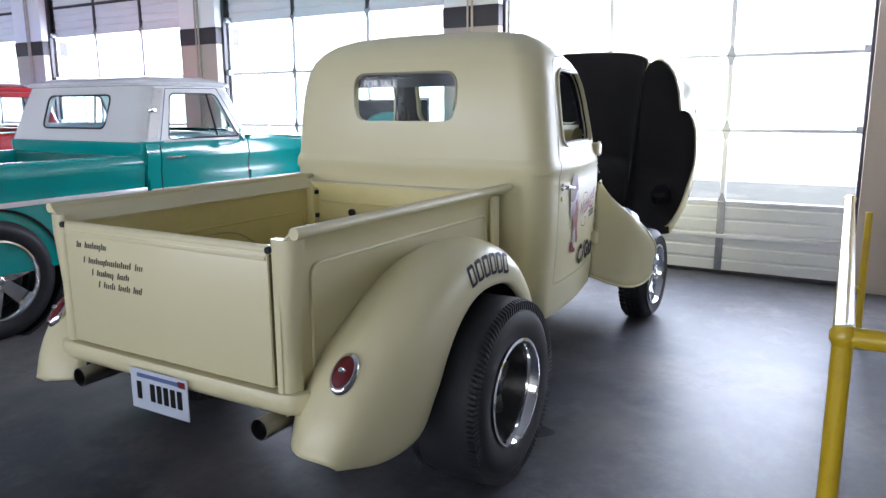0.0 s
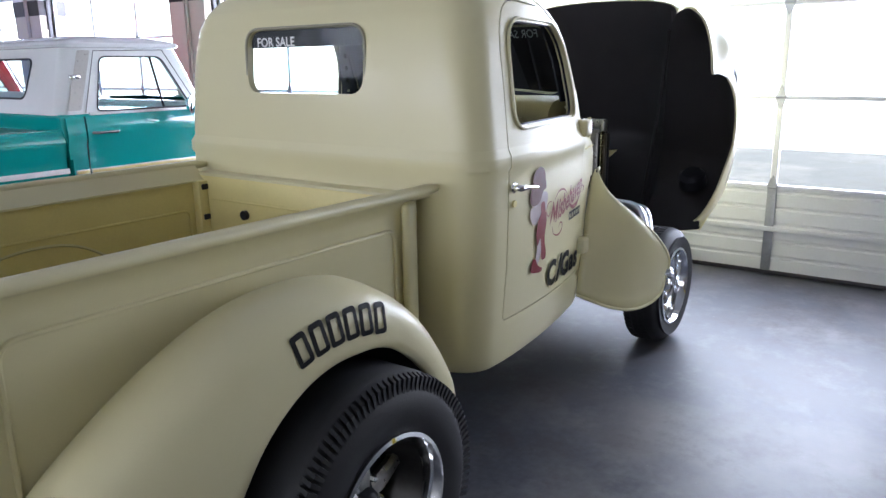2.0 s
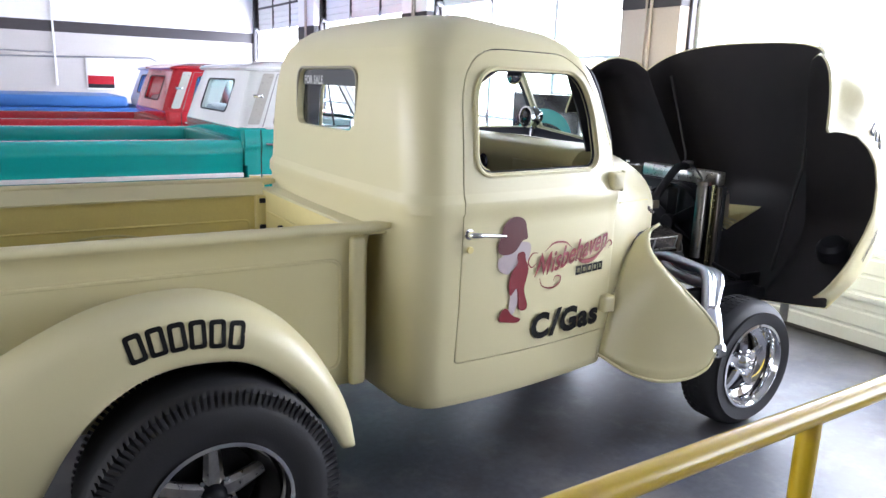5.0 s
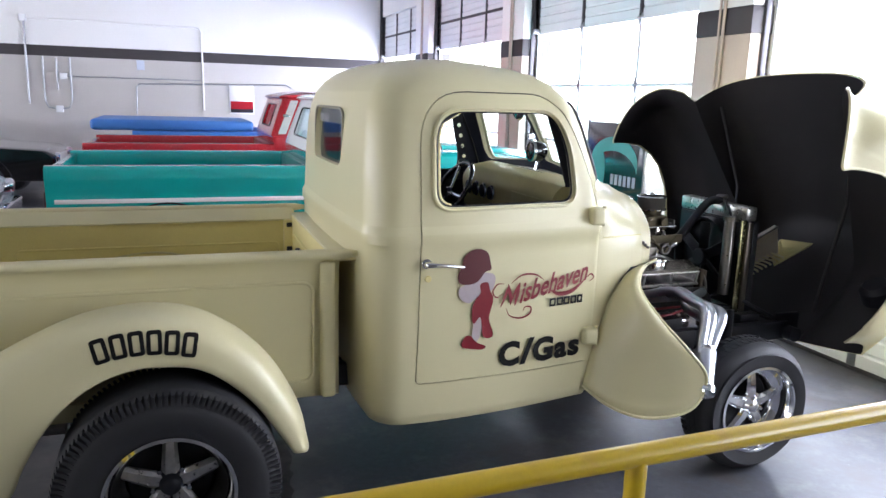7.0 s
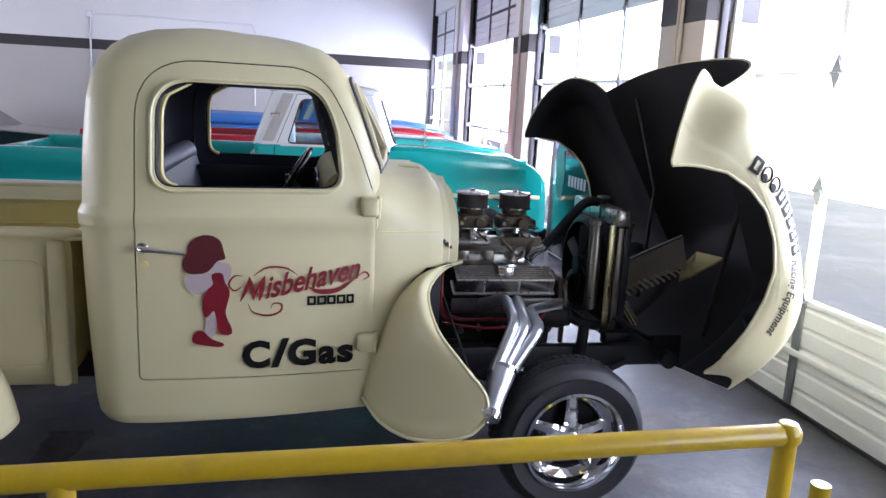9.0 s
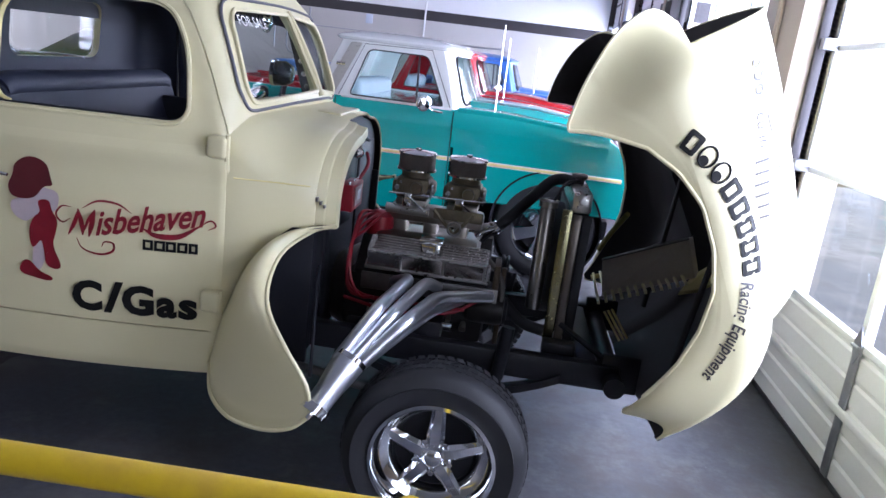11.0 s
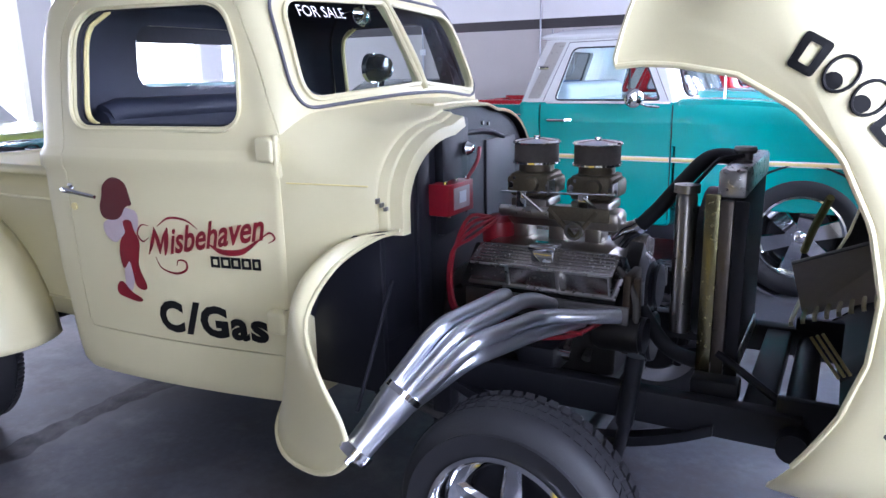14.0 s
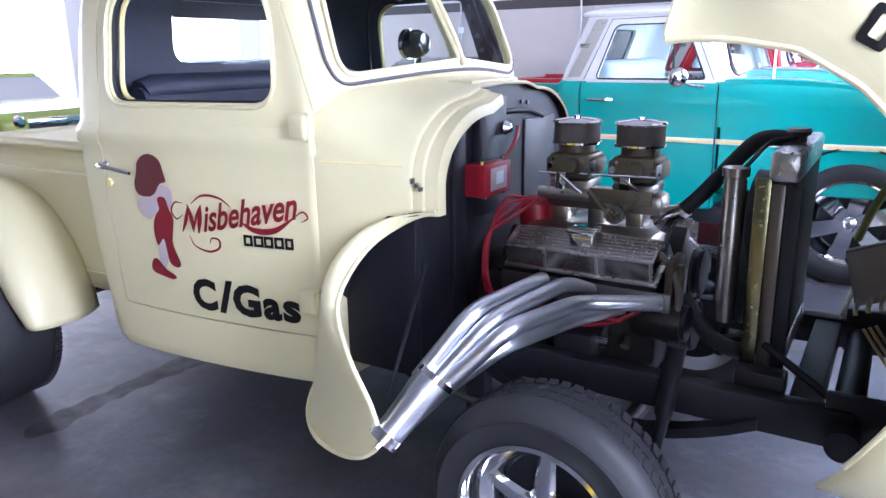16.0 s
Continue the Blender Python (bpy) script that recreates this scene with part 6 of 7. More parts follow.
part("heater_hose", tube([(3.50, -0.13, 0.85), (3.555, -0.19, 0.852), (3.605, -0.22, 0.80), (3.618, -0.225, 0.725), (3.605, -0.23, 0.61)], 0.010, 10, smooth_steps=5), mat("grey_hose", (0.12, 0.115, 0.10), 0.6), engine)
part("radiator_hose", tube([(3.55, CY - 0.02, 0.945), (3.62, CY - 0.02, 1.02), (3.70, CY - 0.025, 1.12), (3.755, CY - 0.03, 1.18), (3.80, CY - 0.03, 1.195), (3.845, CY - 0.03, 1.19)], 0.0235, 14, smooth_steps=6), RUBBER, engine, "black rubber radiator hose")
part("hose_clamp", tube([(3.553, CY - 0.02, 0.95), (3.565, CY - 0.02, 0.963)], 0.028, 14), CHROME, engine)
rad = part("radiator_core", box(3.835, 3.90, CY - 0.26, CY + 0.29, 0.62, 1.11, 0.006), mat("radiator_black", (0.012, 0.012, 0.013), 0.55, var=0.3, bump=0.5, fine=400), truck, "black radiator with bare aluminium tanks")
part("top_tank", box(3.83, 3.905, CY - 0.265, CY + 0.295, 1.105, 1.185, 0.012), ALU_RAW, rad)
part("bottom_tank", box(3.83, 3.905, CY - 0.265, CY + 0.295, 0.56, 0.625, 0.012), ALU_RAW, rad)
part("side_plate", box(3.800, 3.84, CY - 0.268, CY - 0.258, 0.58, 1.115, 0.003), mat("dulled_gold_plate", (0.40, 0.37, 0.20), 0.25, 1.0, var=0.12, scale=4, bump=0.02), rad)
part("side_plate", box(3.843, 3.876, CY - 0.275, CY - 0.262, 0.56, 1.10, 0.003), mat("brown_satin_metal", (0.22, 0.19, 0.16), 0.32, 0.9, var=0.15, scale=5), rad)
part("side_plate", box(3.878, 3.915, CY - 0.275, CY - 0.262, 0.56, 1.10, 0.003), BLACK, rad)
part("filler_cap", lathe([(0, 1.225), (0.03, 1.224), (0.034, 1.215), (0.03, 1.205), (0.022, 1.203), (0.022, 1.18), (0, 1.18)], (3.865, CY - 0.02, 0), "z", 24), STEEL, rad)
part("overflow_line", tube([(3.865, CY - 0.05, 1.20), (3.81, CY - 0.12, 1.195), (3.775, CY - 0.20, 1.15), (3.755, CY - 0.235, 1.12)], 0.006, 8, smooth_steps=4), RUBBER, rad)
part("overflow_tank", lathe([(0, 0.70), (0.028, 0.70), (0.030, 0.71), (0.030, 1.10), (0.024, 1.11), (0.036, 1.112), (0.036, 1.135), (0, 1.137)], (3.745, CY - 0.24, 0), "z", 24), mat("satin_aluminium_tube", (0.36, 0.34, 0.31), 0.3, 1.0, var=0.1), rad, "slim aluminium overflow tank")
part("fan_shroud", lathe([(0.235, 0.0), (0.235, -0.07), (0.225, -0.07), (0.222, 0.0)], (3.835, CY, 0.86), "x", 40, closed_profile=True), BLACK, rad)
part("shroud_plate", box(3.825, 3.838, CY - 0.25, CY + 0.28, 0.62, 1.10, 0.003), BLACK, rad)
fanhub = part("fan_hub", disc(0.05, -0.05, (3.80, CY, 0.86), "x", 20), BLACK, rad)
for k in range(6):
    a = k * math.pi / 3
    b = box(-0.006, 0.006, -0.028, 0.028, 0.04, 0.205, 0.004)
    part("fan_blade", moved(b, Matrix.Translation((3.785, CY, 0.86)) @ Matrix.Rotation(a, 4, "X") @ Matrix.Rotation(radians(28), 4, "Z")), BLACK, fanhub)
part("radiator_support", box(3.80, 3.93, CY - 0.34, CY - 0.27, 0.54, 0.60, 0.008), BLACK, rad)
part("radiator_strut", tube([(3.86, CY - 0.27, 0.66), (4.05, CY - 0.33, 0.56)], 0.012, 8), BLACK, rad)
part("lower_hose", tube([(3.60, CY - 0.10, 0.70), (3.70, CY - 0.18, 0.62), (3.80, CY - 0.21, 0.60), (3.84, CY - 0.21, 0.60)], 0.024, 12, smooth_steps=5), RUBBER, engine)
part("engine_mount", box(3.28, 3.40, CY - 0.36, CY - 0.22, 0.53, 0.62, 0.012), BLACK, engine)
part("steering_shaft", tube([(2.92, CY + 0.30, 0.72), (3.35, CY + 0.36, 0.58)], 0.016, 10), STEEL, engine)
part("fuel_filter", tube([(3.32, CY - 0.30, 0.59), (3.44, CY - 0.31, 0.59)], 0.02, 12), CHROME, engine)
part("red_cable", tube([(3.0, CY - 0.33, 0.66), (3.2, CY - 0.36, 0.64), (3.42, CY - 0.33, 0.655), (3.52, CY - 0.28, 0.70)], 0.007, 8, smooth_steps=5), REDP, engine)

for k, (x, y, z, r) in enumerate(((3.10, -0.27, 0.60, 0.02), (3.18, -0.29, 0.615, 0.016), (3.30, -0.285, 0.605, 0.02), (3.42, -0.28, 0.61, 0.016), (3.48, -0.27, 0.58, 0.022))):
    part("spark_plug", tube([(x, y + 0.03, z + 0.02), (x, y, z)], [r * 0.5, r * 0.7], 8), ALU, engine)
part("starter_motor", lathe([(0, 0), (0.045, 0.004), (0.05, 0.02), (0.05, 0.20), (0.035, 0.22), (0, 0.22)], (3.0, CY - 0.24, 0.50), "x", 20), bpy.data.materials["dark_head"], engine)
part("lower_bracket", box(3.605, 3.625, CY - 0.24, CY - 0.21, 0.52, 0.84, 0.004), BRACKET, engine)

# ---- cab interior ----
seat = part("seat", loft([[(x, CY + y, z) for x, z in rounded([(1.70, 0.70), (1.72, 1.33), (1.80, 1.345), (1.92, 0.98), (2.20, 0.96), (2.22, 0.70)], [0.03, 0.04, 0.05, 0.09, 0.06, 0.04], 6)] for y in np.linspace(-0.62, 0.62, 12)], cap0=True, cap1=True), FABRIC, truck, "dark blue leather bench seat")
part("seat_top_roll", tube([(1.765, CY - 0.60, 1.318), (1.768, CY - 0.55, 1.335), (1.77, CY + 0.55, 1.335), (1.768, CY + 0.60, 1.318)], 0.05, 16), FABRIC, seat)
dash = part("dashboard", loft([[(x, CY + y, z) for x, z in rounded([(2.46, 1.10), (2.44, 1.30), (2.48, 1.355), (2.64, 1.385), (2.64, 1.08)], 0.03, 5)] for y in np.linspace(-0.60, 0.46, 8)], cap0=True, cap1=True), CREAM_IN, truck, "cream dashboard with round gauges")
for y in (0.14, 0.24, 0.34, 0.04):
    g = part("gauge", lathe([(0, -0.012), (0.034, -0.012), (0.040, -0.006), (0.040, 0.01)], (2.442, CY + y, 1.25), "x", 24), CHROME, dash)
    part("gauge_face", disc(0.033, -0.004, (2.429, CY + y, 1.25), "x", 24), BLACK, g)
for y in (-0.1, -0.2, 0.0):
    part("knob", disc(0.012, -0.03, (2.445, CY + y, 1.19), "x", 12), CHROME, dash)
part("glove_box", box(2.435, 2.445, CY - 0.48, CY - 0.2, 1.17, 1.29, 0.004), CREAM_IN, dash)
swm = Matrix.Translation((2.30, CY + 0.29, 1.22)) @ Matrix.Rotation(radians(-32), 4, "Y")
ring = [(0.19 * math.cos(t), 0.19 * math.sin(t), 0) for t in np.linspace(0, 2 * math.pi, 41)[:-1]]
ring = [swm @ Matrix.Rotation(radians(-25), 4, "Y") @ Vector(p) for p in ring]
stw = part("steering_wheel", tube(ring, 0.013, 10, closed=True), GLOSSBLACK, truck, "black three-spoke steering wheel")
cen = swm @ Vector((0, 0, 0))
for k in (3, 16, 30):
    part("spoke", tube([cen, ring[k]], 0.008, 8), CHROME, stw)
part("hub", lathe([(0, -0.02), (0.03, -0.02), (0.035, 0.0), (0, 0.02)], cen, "x", 18), CHROME, stw)
part("steering_column", tube([cen, (2.62, CY + 0.24, 0.92)], 0.02, 12), DARKTRIM, stw)
mir = part("rear_view_mirror", lathe([(0, -0.02), (0.035, -0.018), (0.05, -0.006), (0.052, 0.0), (0.03, 0.014), (0, 0.02)], (0, 0, 0), "x", 24), CHROME, cab, "round chrome rear view mirror")
mir.data.transform(Matrix.Translation((2.53, -0.035, 1.665)) @ Matrix.Diagonal((1, 1.1, 0.8, 1)))
part("mirror_stem", tube([(2.53, -0.035, 1.665), (2.56, -0.06, 1.715)], 0.006, 8), CHROME, mir)
tach = part("tachometer", lathe([(0, -0.045), (0.04, -0.045), (0.048, -0.04), (0.05, 0.0), (0.035, 0.03), (0, 0.035)], (2.63, -0.075, 1.475), "x", 28), GLOSSBLACK, dash, "round black tachometer on the dash")
part("tach_rim", lathe([(0.044, -0.05), (0.052, -0.05), (0.052, -0.035), (0.044, -0.035)], (2.63, -0.075, 1.475), "x", 28, closed_profile=True), CHROME, tach)
part("tach_stem", tube([(2.63, -0.075, 1.44), (2.62, -0.075, 1.37)], 0.012, 8), CHROME, tach)
for s in (-1, 1):
    B = [(x, skin(s, x, z, -0.045), z) for x, z in ((2.435, 1.67), (2.475, 1.52), (2.52, 1.36))]
    br = part("pillar_brace", loft([[(x - 0.032, y, z), (x + 0.032, y, z), (x + 0.032, y - s * 0.008, z), (x - 0.032, y - s * 0.008, z)] for x, y, z in B], cap0=True, cap1=True), DARKTRIM, cab)
    for a in np.linspace(0.12, 0.9, 5):
        p = Vector(B[0]).lerp(Vector(B[2]), a)
        part("dimple_hole", disc(0.012, -s * 0.004, (p.x, p.y - s * 0.008, p.z), "y", 14), CHROME, br)
    for nm, d in (("trim_panel", door_r if s < 0 else door_left),):
        yt = -0.60 if s < 0 else 0.50
        yy = sorted((yt, yt + s * 0.012))
        tp = part(nm, box(1.83, 2.56, yy[0], yy[1], 0.66, 1.27, 0.01), DARKTRIM, d, "dark door trim panel")
        part("window_crank", tube([(2.2, yt, 1.0), (2.2, yt - s * 0.03, 1.0), (2.28, yt - s * 0.035, 0.98)], 0.006, 8), CHROME, tp)


# ---- the other vehicles ----
def old_pickup(name, label, x0, y0, body, top, bed_in, detail=True):
    """A 1960s pickup parked with its nose to the doors; x0 is its tail, y0 its near side."""
    t = thing(name, label, "pickup truck", (x0 + 2.2, y0 + 0.9, 0), "parked pickups")
    Y0, Y1 = y0, y0 + 1.74
    yc = (Y0 + Y1) / 2

    def X(v):
        return x0 + 0.1 + v + float(np.interp(v, [2.05, 2.955, 4.5], [0.0, 0.135, 0.17]))

    def W(v):
        return x0 + 0.11 + v

    def slab(name, prof, inset, m, lab=""):
        """Side profile (x, z) drawn across the body with rounded shoulders."""
        rings = []
        for y, k in ((Y0 + inset, 0.965), (Y0 + inset + 0.012, 0.99), (Y0 + inset + 0.05, 1.0), (Y1 - inset - 0.05, 1.0), (Y1 - inset - 0.012, 0.99), (Y1 - inset, 0.965)):
            c = np.mean(np.array(prof), axis=0)
            rings.append([(X(c[0] + (p[0] - c[0]) * (1 - (1 - k) * 0.35)), y, c[1] + (p[1] - c[1]) * k) for p in prof])
        return part(name, loft(rings, cap0=True, cap1=True), m, t, lab, 35)
    # bed box: two walls with rolled tops, front wall, tailgate, floor
    for s, ya, yb in ((-1, Y0, Y0 + 0.16), (1, Y1 - 0.16, Y1)):
        o = rounded([(ya, 0.42), (ya + (0.03 if s < 0 else 0), 0.92), (ya, 1.06), (ya + 0.02, 1.145), (yb - 0.02, 1.145), (yb, 1.06), (yb - (0.03 if s > 0 else 0), 0.92), (yb, 0.42)], 0.03, 4)
        w = part("bed_side", prism(o, "x", X(0.0), W(2.02)), body, t, smooth=35)
        if detail:
            yy = ya - 0.004 if s < 0 else yb + 0.004
            part("side_trim", box(X(0.06), W(2.018), min(yy, yy + 0.006), max(yy, yy + 0.006), 0.862, 0.896, 0.002), WHITEP, w)
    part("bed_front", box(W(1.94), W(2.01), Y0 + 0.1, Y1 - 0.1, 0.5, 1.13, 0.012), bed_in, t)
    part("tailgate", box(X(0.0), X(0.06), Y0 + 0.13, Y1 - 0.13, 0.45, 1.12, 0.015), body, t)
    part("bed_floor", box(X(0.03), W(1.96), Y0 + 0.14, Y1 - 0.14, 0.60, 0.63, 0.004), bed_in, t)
    part("rear_bumper", box(X(-0.09), X(-0.02), Y0 + 0.05, Y1 - 0.05, 0.42, 0.56, 0.02), CHROME, t)
    for ya in (Y0 + 0.04, Y1 - 0.12):
        part("tail_lamp", box(X(-0.012), X(0.0), ya, ya + 0.08, 0.72, 0.95, 0.01), LENSRED, t)
    # lower cab, hood and fenders
    slab("lower_cab", rounded([(2.055, 0.40), (2.055, 1.0), (2.02, 1.10), (2.0, 1.243), (2.975, 1.243), (2.975, 0.40)], [0.03, 0.02, 0.02, 0.03, 0.03, 0.03], 4), 0.0, body)
    slab("hood", rounded([(2.985, 0.55), (2.985, 1.26), (3.35, 1.262), (4.08, 1.195), (4.255, 1.10), (4.34, 0.98), (4.36, 0.55)], [0.02, 0.03, 0.2, 0.15, 0.06, 0.05, 0.05], 5), 0.0, body)
    part("hood_crown", loft([[(X(x), yc - w, z0), (X(x), yc - w * 0.85, z0 + h), (X(x), yc, z0 + h * 1.25), (X(x), yc + w * 0.85, z0 + h), (X(x), yc + w, z0)] for x, w, z0, h in ((3.06, 0.62, 1.25, 0.05), (3.6, 0.60, 1.235, 0.05), (4.06, 0.55, 1.185, 0.045), (4.22, 0.5, 1.12, 0.01))], closed=False), body, t, smooth=True)
    part("grille", box(X(4.32), X(4.40), Y0 + 0.12, Y1 - 0.12, 0.70, 1.04, 0.02), CHROME, t)
    part("front_bumper", box(X(4.40), X(4.49), Y0 + 0.02, Y1 - 0.02, 0.42, 0.58, 0.025), CHROME, t)
    part("rocker", box(X(2.0), X(3.2), Y0 + 0.05, Y1 - 0.05, 0.30, 0.42, 0.02), BLACK, t)
    part("frame", box(X(0.1), X(4.3), Y0 + 0.45, Y1 - 0.45, 0.28, 0.45, 0.02), BLACK, t)
    # upper cab: one rounded white shell with a brimmed roof, cut for its windows
    def ring(z, d, brim=0.0):
        f = (z - 1.235) / 0.43
        w = 0.862 - 0.105 * f + d + brim
        xr, xp = 1.985 + 0.15 * f - d - 1.6 * brim, 3.135 - 0.135 * f + d + brim
        bulge, r = 0.145 - 0.045 * f, 0.075
        out = [(xr, y) for y in np.linspace(w - r, r - w, 7)]
        out += [(xr + r - r * math.cos(q), r - w - r * math.sin(q)) for q in np.linspace(0, math.pi / 2, 6)[1:]]
        out += [(x, -w) for x in np.linspace(xr + r, xp - 0.05, 9)[1:]]
        out += [(xp + bulge * (1 - u * u) - 0.02 * u ** 8, u * w * (1 - 0.03 * u ** 8)) for u in np.linspace(-1, 1, 19)]
        out += [(x, w) for x in np.linspace(xp - 0.05, xr + r, 9)]
        out += [(xr + r - r * math.cos(q), w - r + r * math.sin(q)) for q in np.linspace(math.pi / 2, 0, 6)[1:-1]]
        return [(W(x), yc + y, z) for x, y in out]

    inner_rings = [ring(z, d) for z, d in ((1.70, -0.10), (1.685, -0.05), (1.64, -0.035), (1.5, -0.032), (1.35, -0.032), (1.236, -0.032))]
    outer_rings = [ring(z, d, b) for z, d, b in ((1.236, 0, 0), (1.35, 0.003, 0), (1.5, 0.004, 0), (1.64, 0.0, 0), (1.662, 0.0, 0.0), (1.668, 0.004, 0.016), (1.684, 0.006, 0.026), (1.698, 0.004, 0.022), (1.712, -0.012, 0.01), (1.730, -0.06, 0), (1.744, -0.13, 0), (1.754, -0.24, 0), (1.758, -0.38, 0))]
    bm = loft(inner_rings + outer_rings, cap0=True, cap1=True)
    bmesh.ops.recalc_face_normals(bm, faces=bm.faces)
    me = finish("cab_top", bm, top)
    side = rounded([(W(2.262), 1.252), (W(2.368), 1.607), (W(2.835), 1.607), (W(3.0), 1.252)], [0.035, 0.05, 0.05, 0.025], 6)
    rear = rounded([(yc - 0.41, 1.335), (yc - 0.41, 1.595), (yc + 0.41, 1.595), (yc + 0.41, 1.335)], 0.06, 6)
    front = rounded([(yc - 0.765, 1.272), (yc - 0.672, 1.632), (yc + 0.672, 1.632), (yc + 0.765, 1.272)], 0.07, 6)
    for o, axis, a, b in ((side, "y", Y0 - 0.3, Y1 + 0.3), (rear, "x", W(1.7), W(2.6)), (front, "x", W(2.72), W(3.6))):
        bmc = prism(o, axis, a, b)
        bmesh.ops.recalc_face_normals(bmc, faces=bmc.faces)
        me = boolean(me, finish("cutter", bmc, top))
    shell = part("cab_top", smooth_mesh(me, 32), None, t, "white painted cab roof and pillars" if top is WHITEP else "")

    def lean(z):
        return 0.862 - 0.105 * (z - 1.235) / 0.43
    for s, yb in ((1, Y0), (-1, Y1)):
        def glaze(u, v):
            return (u, yc - s * (lean(v) - 0.022), v)
        part("side_glass", patch(side, glaze), TINT, shell, smooth=None).visible_shadow = False
        part("window_seal", tube([(u, yc - s * (lean(v) + 0.0015), v) for u, v in side], 0.006, 6, closed=True), RUBBER, shell)
        part("vent_bar", tube([glaze(W(2.785), 1.255), glaze(W(2.765), 1.605)], 0.009, 6), BLACK, shell)
        part("window_sill", box(W(2.20), W(3.07), min(yb - s * 0.004, yb + s * 0.03), max(yb - s * 0.004, yb + s * 0.03), 1.226, 1.246, 0.006), top, shell)
        if detail:
            sgn_y = -s
            quarter = [(W(2.058), 1.262), (W(2.150), 1.262), (W(2.312), 1.648), (W(2.222), 1.648)]
            pn = part("pillar_panel", patch(rounded(quarter, 0.012, 3), lambda u, v: (u, yc - s * (lean(v) + 0.0085), v)), mat("pillar_trim_grey", (0.52, 0.50, 0.46), 0.3, 0.3) if "pillar_trim_grey" not in bpy.data.materials else bpy.data.materials["pillar_trim_grey"], shell, "ribbed grey trim panel", None)
            part("emblem", box(W(2.125), W(2.20), yc - s * lean(1.475) - 0.014, yc - s * lean(1.475) + 0.014, 1.462, 1.488, 0.004), CHROME, pn)
            part("door_edge", tube([(W(a), yc - s * (lean(z) + 0.0045), z) for a, z in ((2.178, 1.245), (2.335, 1.645), (2.86, 1.655), (3.055, 1.25))], 0.003, 5), INKGREY, shell)
            part("door_handle", tube([(W(2.20), yb + sgn_y * 0.010, 1.113), (W(2.23), yb + sgn_y * 0.045, 1.113), (W(2.36), yb + sgn_y * 0.045, 1.113), (W(2.39), yb + sgn_y * 0.010, 1.113)], 0.011, 8), CHROME, t)
            for x in (2.158, 3.088):
                part("door_seam", box(W(x) - 0.003, W(x) + 0.003, yb - 0.003 if s > 0 else yb - 0.002, yb + 0.002 if s > 0 else yb + 0.003, 0.45, 1.22), BLACK, t, smooth=None)
            for xa, xb in ((2.06, 2.152), (2.164, 3.082), (3.095, 4.44)):
                st = part("side_trim", box(W(xa), W(xb), yb - 0.008 if s > 0 else yb, yb if s > 0 else yb + 0.008, 0.842, 0.876, 0.002), WHITEP, t)
                part("trim_inlay", box(W(xa) + 0.004, W(xb) - 0.004, yb - 0.011 if s > 0 else yb + 0.006, yb - 0.006 if s > 0 else yb + 0.011, 0.849, 0.869, 0.001), CREAM_IN, st)
            mr = part("door_mirror", moved(lathe([(0, -0.03), (0.03, -0.028), (0.055, -0.012), (0.062, 0.006), (0.055, 0.012), (0, 0.013)], (0, 0, 0), "x", 24), Matrix.Translation((W(2.87), yb + sgn_y * 0.17, 1.27)) @ Matrix.Rotation(radians(-60 * s), 4, "Z")), CHROME, t, "round chrome door mirror")
            part("mirror_arm", tube([(W(2.88), yb + sgn_y * 0.15, 1.245), (W(2.93), yb + sgn_y * 0.07, 1.215), (W(3.0), yb + sgn_y * 0.01, 1.205)], 0.010, 8), CHROME, mr)
        for cx in (0.85, 3.77):
            part("wheel_arch", lathe([(0.43, -s * 0.0), (0.445, -s * 0.008), (0.42, s * 0.12), (0.0, s * 0.12)], (X(cx), yb - s * 0.003, 0.42), "y", 40), BLACK, t)
            wheel(X(cx), yb - s * 0.008, 0.40, 0.22, 0.258, -s, t, "teal")
    us = np.linspace(-1, 1, 13)

    def screen(u, z):
        f = (z - 1.235) / 0.43
        return Vector((W(3.135 - 0.135 * f + (0.145 - 0.045 * f) * (1 - u * u) - 0.016), yc + u * (lean(z) - 0.01), z))
    part("windscreen", loft([[screen(u, z) for u in us * 0.93] for z in (1.262, 1.45, 1.642)], closed=False), TINT, shell, smooth=True).visible_shadow = False
    part("windscreen_seal", tube([screen(max(-0.99, min(0.99, (y - yc) / lean(z))), z) + Vector((0.018, 0, 0)) for y, z in front], 0.008, 6, closed=True), RUBBER, shell)
    # creased upper body side in three panels
    for xa, xb in ((2.03, 2.152), (2.164, 3.082), (3.095, 4.30)):
        rings = []
        for x in np.linspace(xa, xb, 7):
            top_z = 1.243 - 0.075 * max(0.0, (x - 3.45) / 0.95) ** 1.3
            rings.append([(W(x), Y0 + 0.05, top_z), (W(x), Y0 + 0.012, top_z - 0.004), (W(x), Y0 - 0.006, top_z - 0.03), (W(x), Y0 - 0.018, 1.115), (W(x), Y0 - 0.016, 1.09), (W(x), Y0 - 0.001, 1.01), (W(x), Y0 - 0.003, 0.95), (W(x), Y0 + 0.05, 0.945)])
        part("side_panel", loft(rings, cap0=True, cap1=True), body, t, smooth=40)
    part("rear_glass", patch(rear, lambda y, z: (W(1.985 + 0.15 * (z - 1.235) / 0.43 + 0.014), y, z)), TINT, shell, smooth=None).visible_shadow = False
    part("rear_window_seal", tube([(W(1.985 + 0.15 * (z - 1.235) / 0.43 - 0.003), y, z) for y, z in rear], 0.008, 6, closed=True), RUBBER, shell)
    part("cab_floor", box(W(2.08), W(3.05), Y0 + 0.08, Y1 - 0.08, 1.19, 1.235, 0.01), BLACK, t)
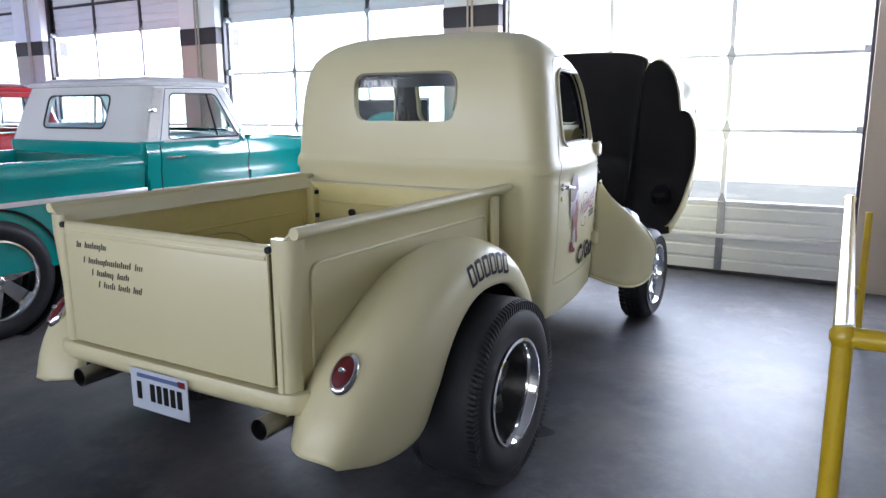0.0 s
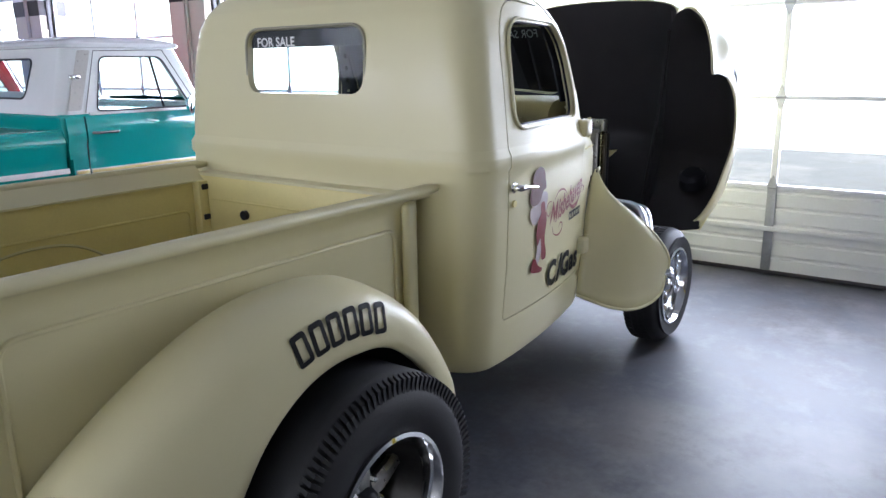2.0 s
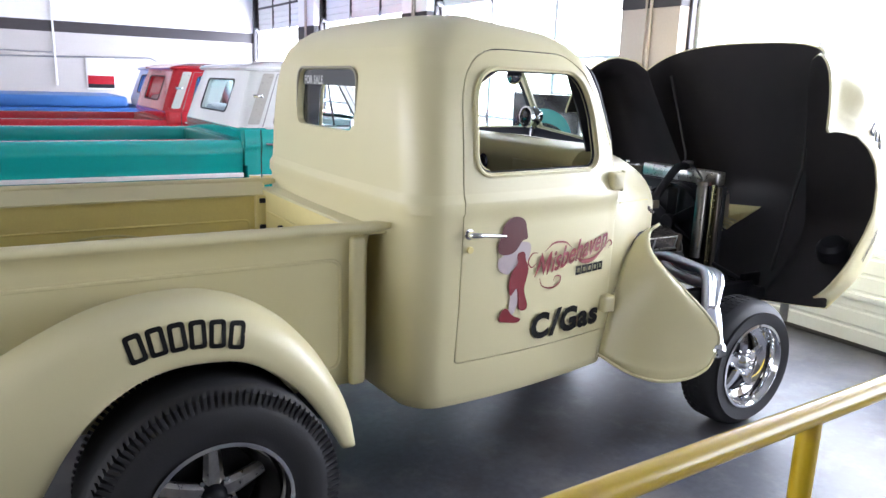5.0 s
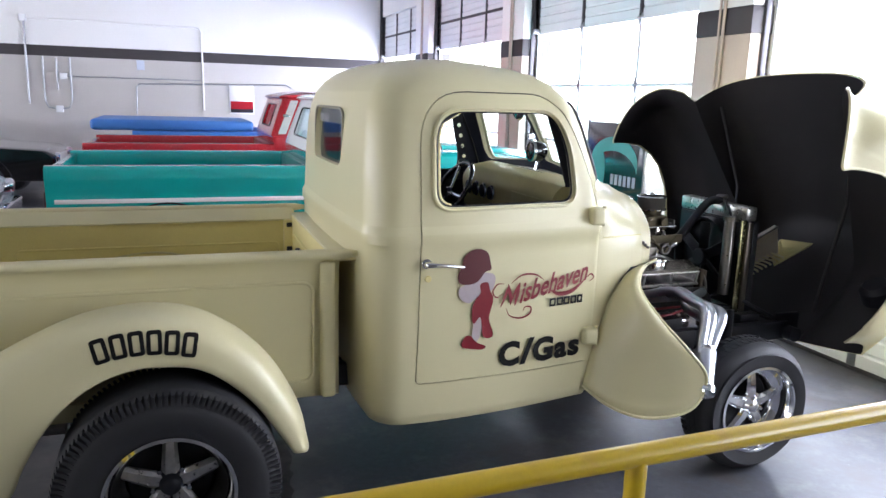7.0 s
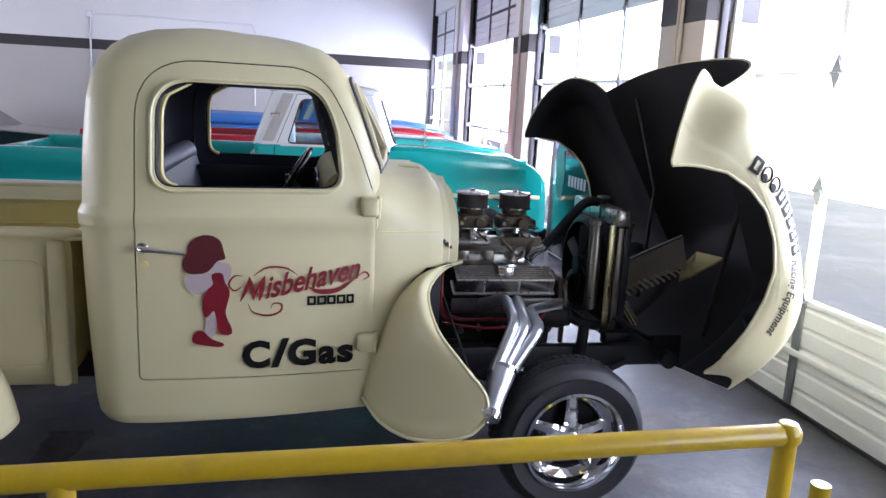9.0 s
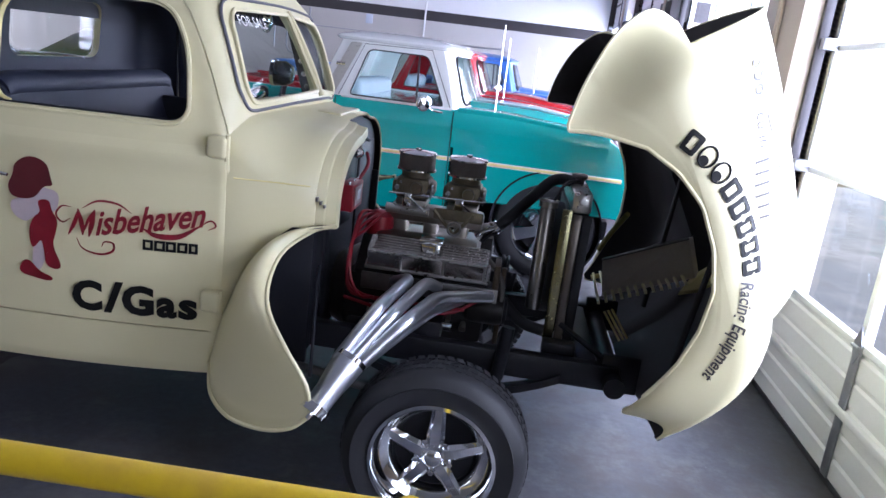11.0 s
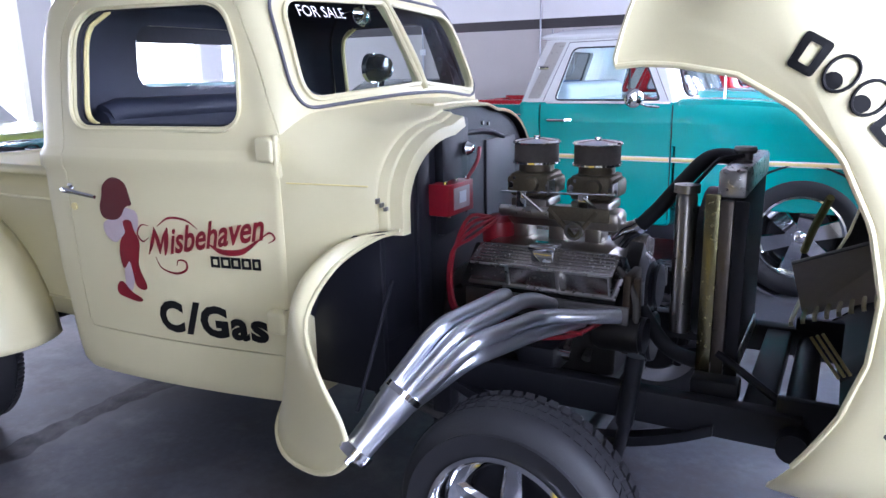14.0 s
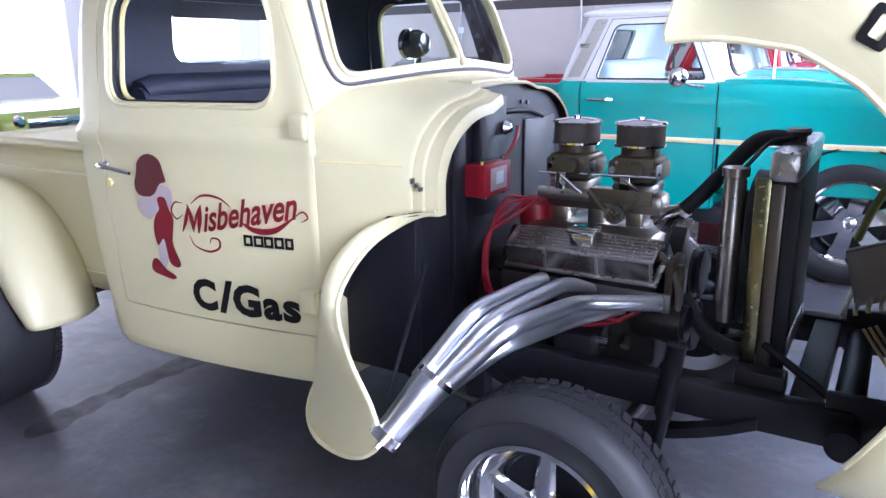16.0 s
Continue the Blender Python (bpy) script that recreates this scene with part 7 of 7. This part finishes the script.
    part("seat", box(W(2.13), W(2.32), Y0 + 0.15, Y1 - 0.15, 1.0, 1.37, 0.06, seg=3), mat("pale_blue_seat", (0.45, 0.5, 0.55), 0.6) if detail else BLACK, t)
    part("dashboard", box(W(2.98), W(3.12), Y0 + 0.12, Y1 - 0.12, 1.20, 1.285, 0.03, seg=3), top, t)
    swr = [(W(2.86) + 0.05 * math.sin(a), Y1 - 0.5 + 0.19 * math.cos(a), 1.27 + 0.17 * math.sin(a)) for a in np.linspace(0, 2 * math.pi, 25)[:-1]]
    part("steering_wheel", tube(swr, 0.012, 8, closed=True), BLACK, t)
    if detail:
        part("antenna", tube([(W(3.40), Y0 + 0.03, 1.20), (W(3.40), Y0 + 0.035, 1.26), (W(3.395), Y0 + 0.03, 1.90)], [0.016, 0.006, 0.003], 8), CHROME, t)
    return t


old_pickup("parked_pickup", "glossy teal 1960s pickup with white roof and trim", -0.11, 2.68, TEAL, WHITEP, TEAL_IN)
old_pickup("parked_pickup", "bright red 1960s pickup parked beyond the teal one", -0.12, 5.35, REDW, REDW, mat("darker_red_bed", (0.22, 0.01, 0.015), 0.4))
old_pickup("parked_pickup", "blue pickup with a blue bed cover parked far off", 0.25, 8.1, BLUEP, BLUEP, BLUEP)
tagged(part("bed_cover", box(-0.2, 2.05, 8.12, 9.9, 1.148, 1.30, 0.05, seg=3), mat("blue_vinyl_cover", (0.05, 0.2, 0.55), 0.45, var=0.08, bump=0.1)), "bright blue cover over the pickup bed", "bed cover")


def coupe(name, label, x0, x1, y0, y1, paint, roof=True, h=1.32, tail=False):
    """A parked car with side profile from tail (x0) to nose (x1)."""
    t = thing(name, label, "car", ((x0 + x1) / 2, (y0 + y1) / 2, 0), "parked cars")
    L = x1 - x0

    def P(pts):
        return [(x0 + L * a, b) for a, b in pts]
    lower = rounded(P([(0.0, 0.35), (0.0, 0.78), (0.03, 0.86), (0.26, 0.90), (0.66, 0.90), (0.97, 0.80), (1.0, 0.70), (1.0, 0.33)]), [0.05, 0.06, 0.1, 0.2, 0.2, 0.12, 0.05, 0.04], 5)
    rings = []
    for y, k in ((y0, 0.93), (y0 + 0.03, 0.98), (y0 + 0.12, 1.0), (y1 - 0.12, 1.0), (y1 - 0.03, 0.98), (y1, 0.93)):
        rings.append([(x0 + L * 0.5 + (p[0] - x0 - L * 0.5) * (1 - (1 - k) * 0.3), y, 0.6 + (p[1] - 0.6) * k) for p in lower])
    part("body", loft(rings, cap0=True, cap1=True), paint, t, smooth=40)
    if roof:
        # white cabin glass on the light green coupe paints in window glare
        for nm, pr, m, ins in (("cabin_glass", [(0.20, 0.88), (0.36, h - 0.05), (0.54, h - 0.05), (0.68, 0.88)], GLOSSBLACK if paint is not LIME else WHITEP, 0.16), ("roof", [(0.35, h - 0.06), (0.37, h), (0.53, h), (0.55, h - 0.06)], paint, 0.2)):
            o = rounded(P(pr), 0.06, 4)
            part(nm, loft([[(p[0], y, p[1]) for p in o] for y in (y0 + ins, y1 - ins)], cap0=True, cap1=True), m, t, smooth=30)
    part("front_bumper", box(x1 - 0.02, x1 + 0.08, y0 + 0.05, y1 - 0.05, 0.42, 0.56, 0.03), CHROME, t)
    part("rear_bumper", box(x0 - 0.08, x0 + 0.02, y0 + 0.05, y1 - 0.05, 0.42, 0.56, 0.03), CHROME, t)
    part("grille", box(x1 - 0.03, x1 + 0.015, y0 + 0.3, y1 - 0.3, 0.58, 0.72, 0.01), CHROME, t)
    for y in (y0 + 0.2, y1 - 0.2):
        part("headlamp", lathe([(0, 0.03), (0.06, 0.025), (0.08, 0.0), (0.08, -0.04), (0, -0.04)], (x1 + 0.005, y, 0.68), "x", 24), CHROME, t)
    for s, yb in ((1, y0), (-1, y1)):
        for a in (0.19, 0.80):
            part("wheel_arch", lathe([(0.36, 0), (0.37, -s * 0.006), (0.34, s * 0.1), (0, s * 0.1)], (x0 + L * a, yb - s * 0.002, 0.34), "y", 32), BLACK, t)
            wheel(x0 + L * a, yb - s * 0.006, 0.32, 0.2, 0.2, -s, t, "teal")
    return t


coupe("black_coupe", "glossy black muscle car parked by the far wall", -5.6, -0.75, 8.9, 10.7, GLOSSBLACK, h=1.36)
coupe("teal_classic_car", "pale teal classic car with chrome bumper", -5.4, -0.75, 3.9, 5.7, mat("pale_teal_paint", (0.12, 0.42, 0.42), 0.2, coat=0.8), h=1.4)
coupe("light_green_coupe", "light green coupe with windows painted white as glare, by the rear doors", -9.2, -5.2, 2.55, 4.3, LIME, h=1.25)
coupe("red_coupe", "red car parked by the rear doors", -8.8, -5.0, 0.25, 2.0, REDW, h=1.25)

# banner board standing behind the engine
sign = thing("banner_board", "black standing banner with teal and white shapes", "sign board", (4.5, 2.1, 0))
brd = part("board", box(4.49, 4.51, 1.66, 2.56, 0.42, 1.56, 0.004), GLOSSBLACK, sign)
part("board_frame", tube([(4.5, 1.66, 0.0), (4.5, 1.66, 1.57), (4.5, 2.56, 1.57), (4.5, 2.56, 0.0)], 0.014, 8), DOORGREY, sign)
for s, sx in ((-1, 4.487), (1, 4.513)):
    arc = [(2.11 + 0.36 * math.cos(t), 1.12 + 0.20 * math.sin(t)) for t in np.linspace(0.15, math.pi - 0.15, 14)]
    arc2 = [(2.11 + 0.36 * math.cos(t), 1.22 + 0.22 * math.sin(t)) for t in np.linspace(math.pi - 0.15, 0.15, 14)]
    bm = loft([[(sx, a[0], a[1]), (sx, b[0], b[1])] for a, b in zip(arc, reversed(arc2))], closed=False)
    part("printed_shape", bm, TEALPRINT, brd, smooth=None)
    part("printed_shape", patch([(2.33 + 0.10 * math.cos(t), 1.12 + 0.22 * math.sin(t)) for t in np.linspace(0, 2 * math.pi, 20)[:-1]], lambda y, z: (sx + s * 0.001, y, z)), TEALPRINT, brd, smooth=None)
    for k in range(6):
        part("printed_bar", patch([(2.13 - k * 0.065, 1.03), (2.085 - k * 0.065, 1.03), (2.085 - k * 0.065, 1.12), (2.13 - k * 0.065, 1.12)], lambda y, z: (sx + s * 0.002, y, z)), PLATE, brd, smooth=None)
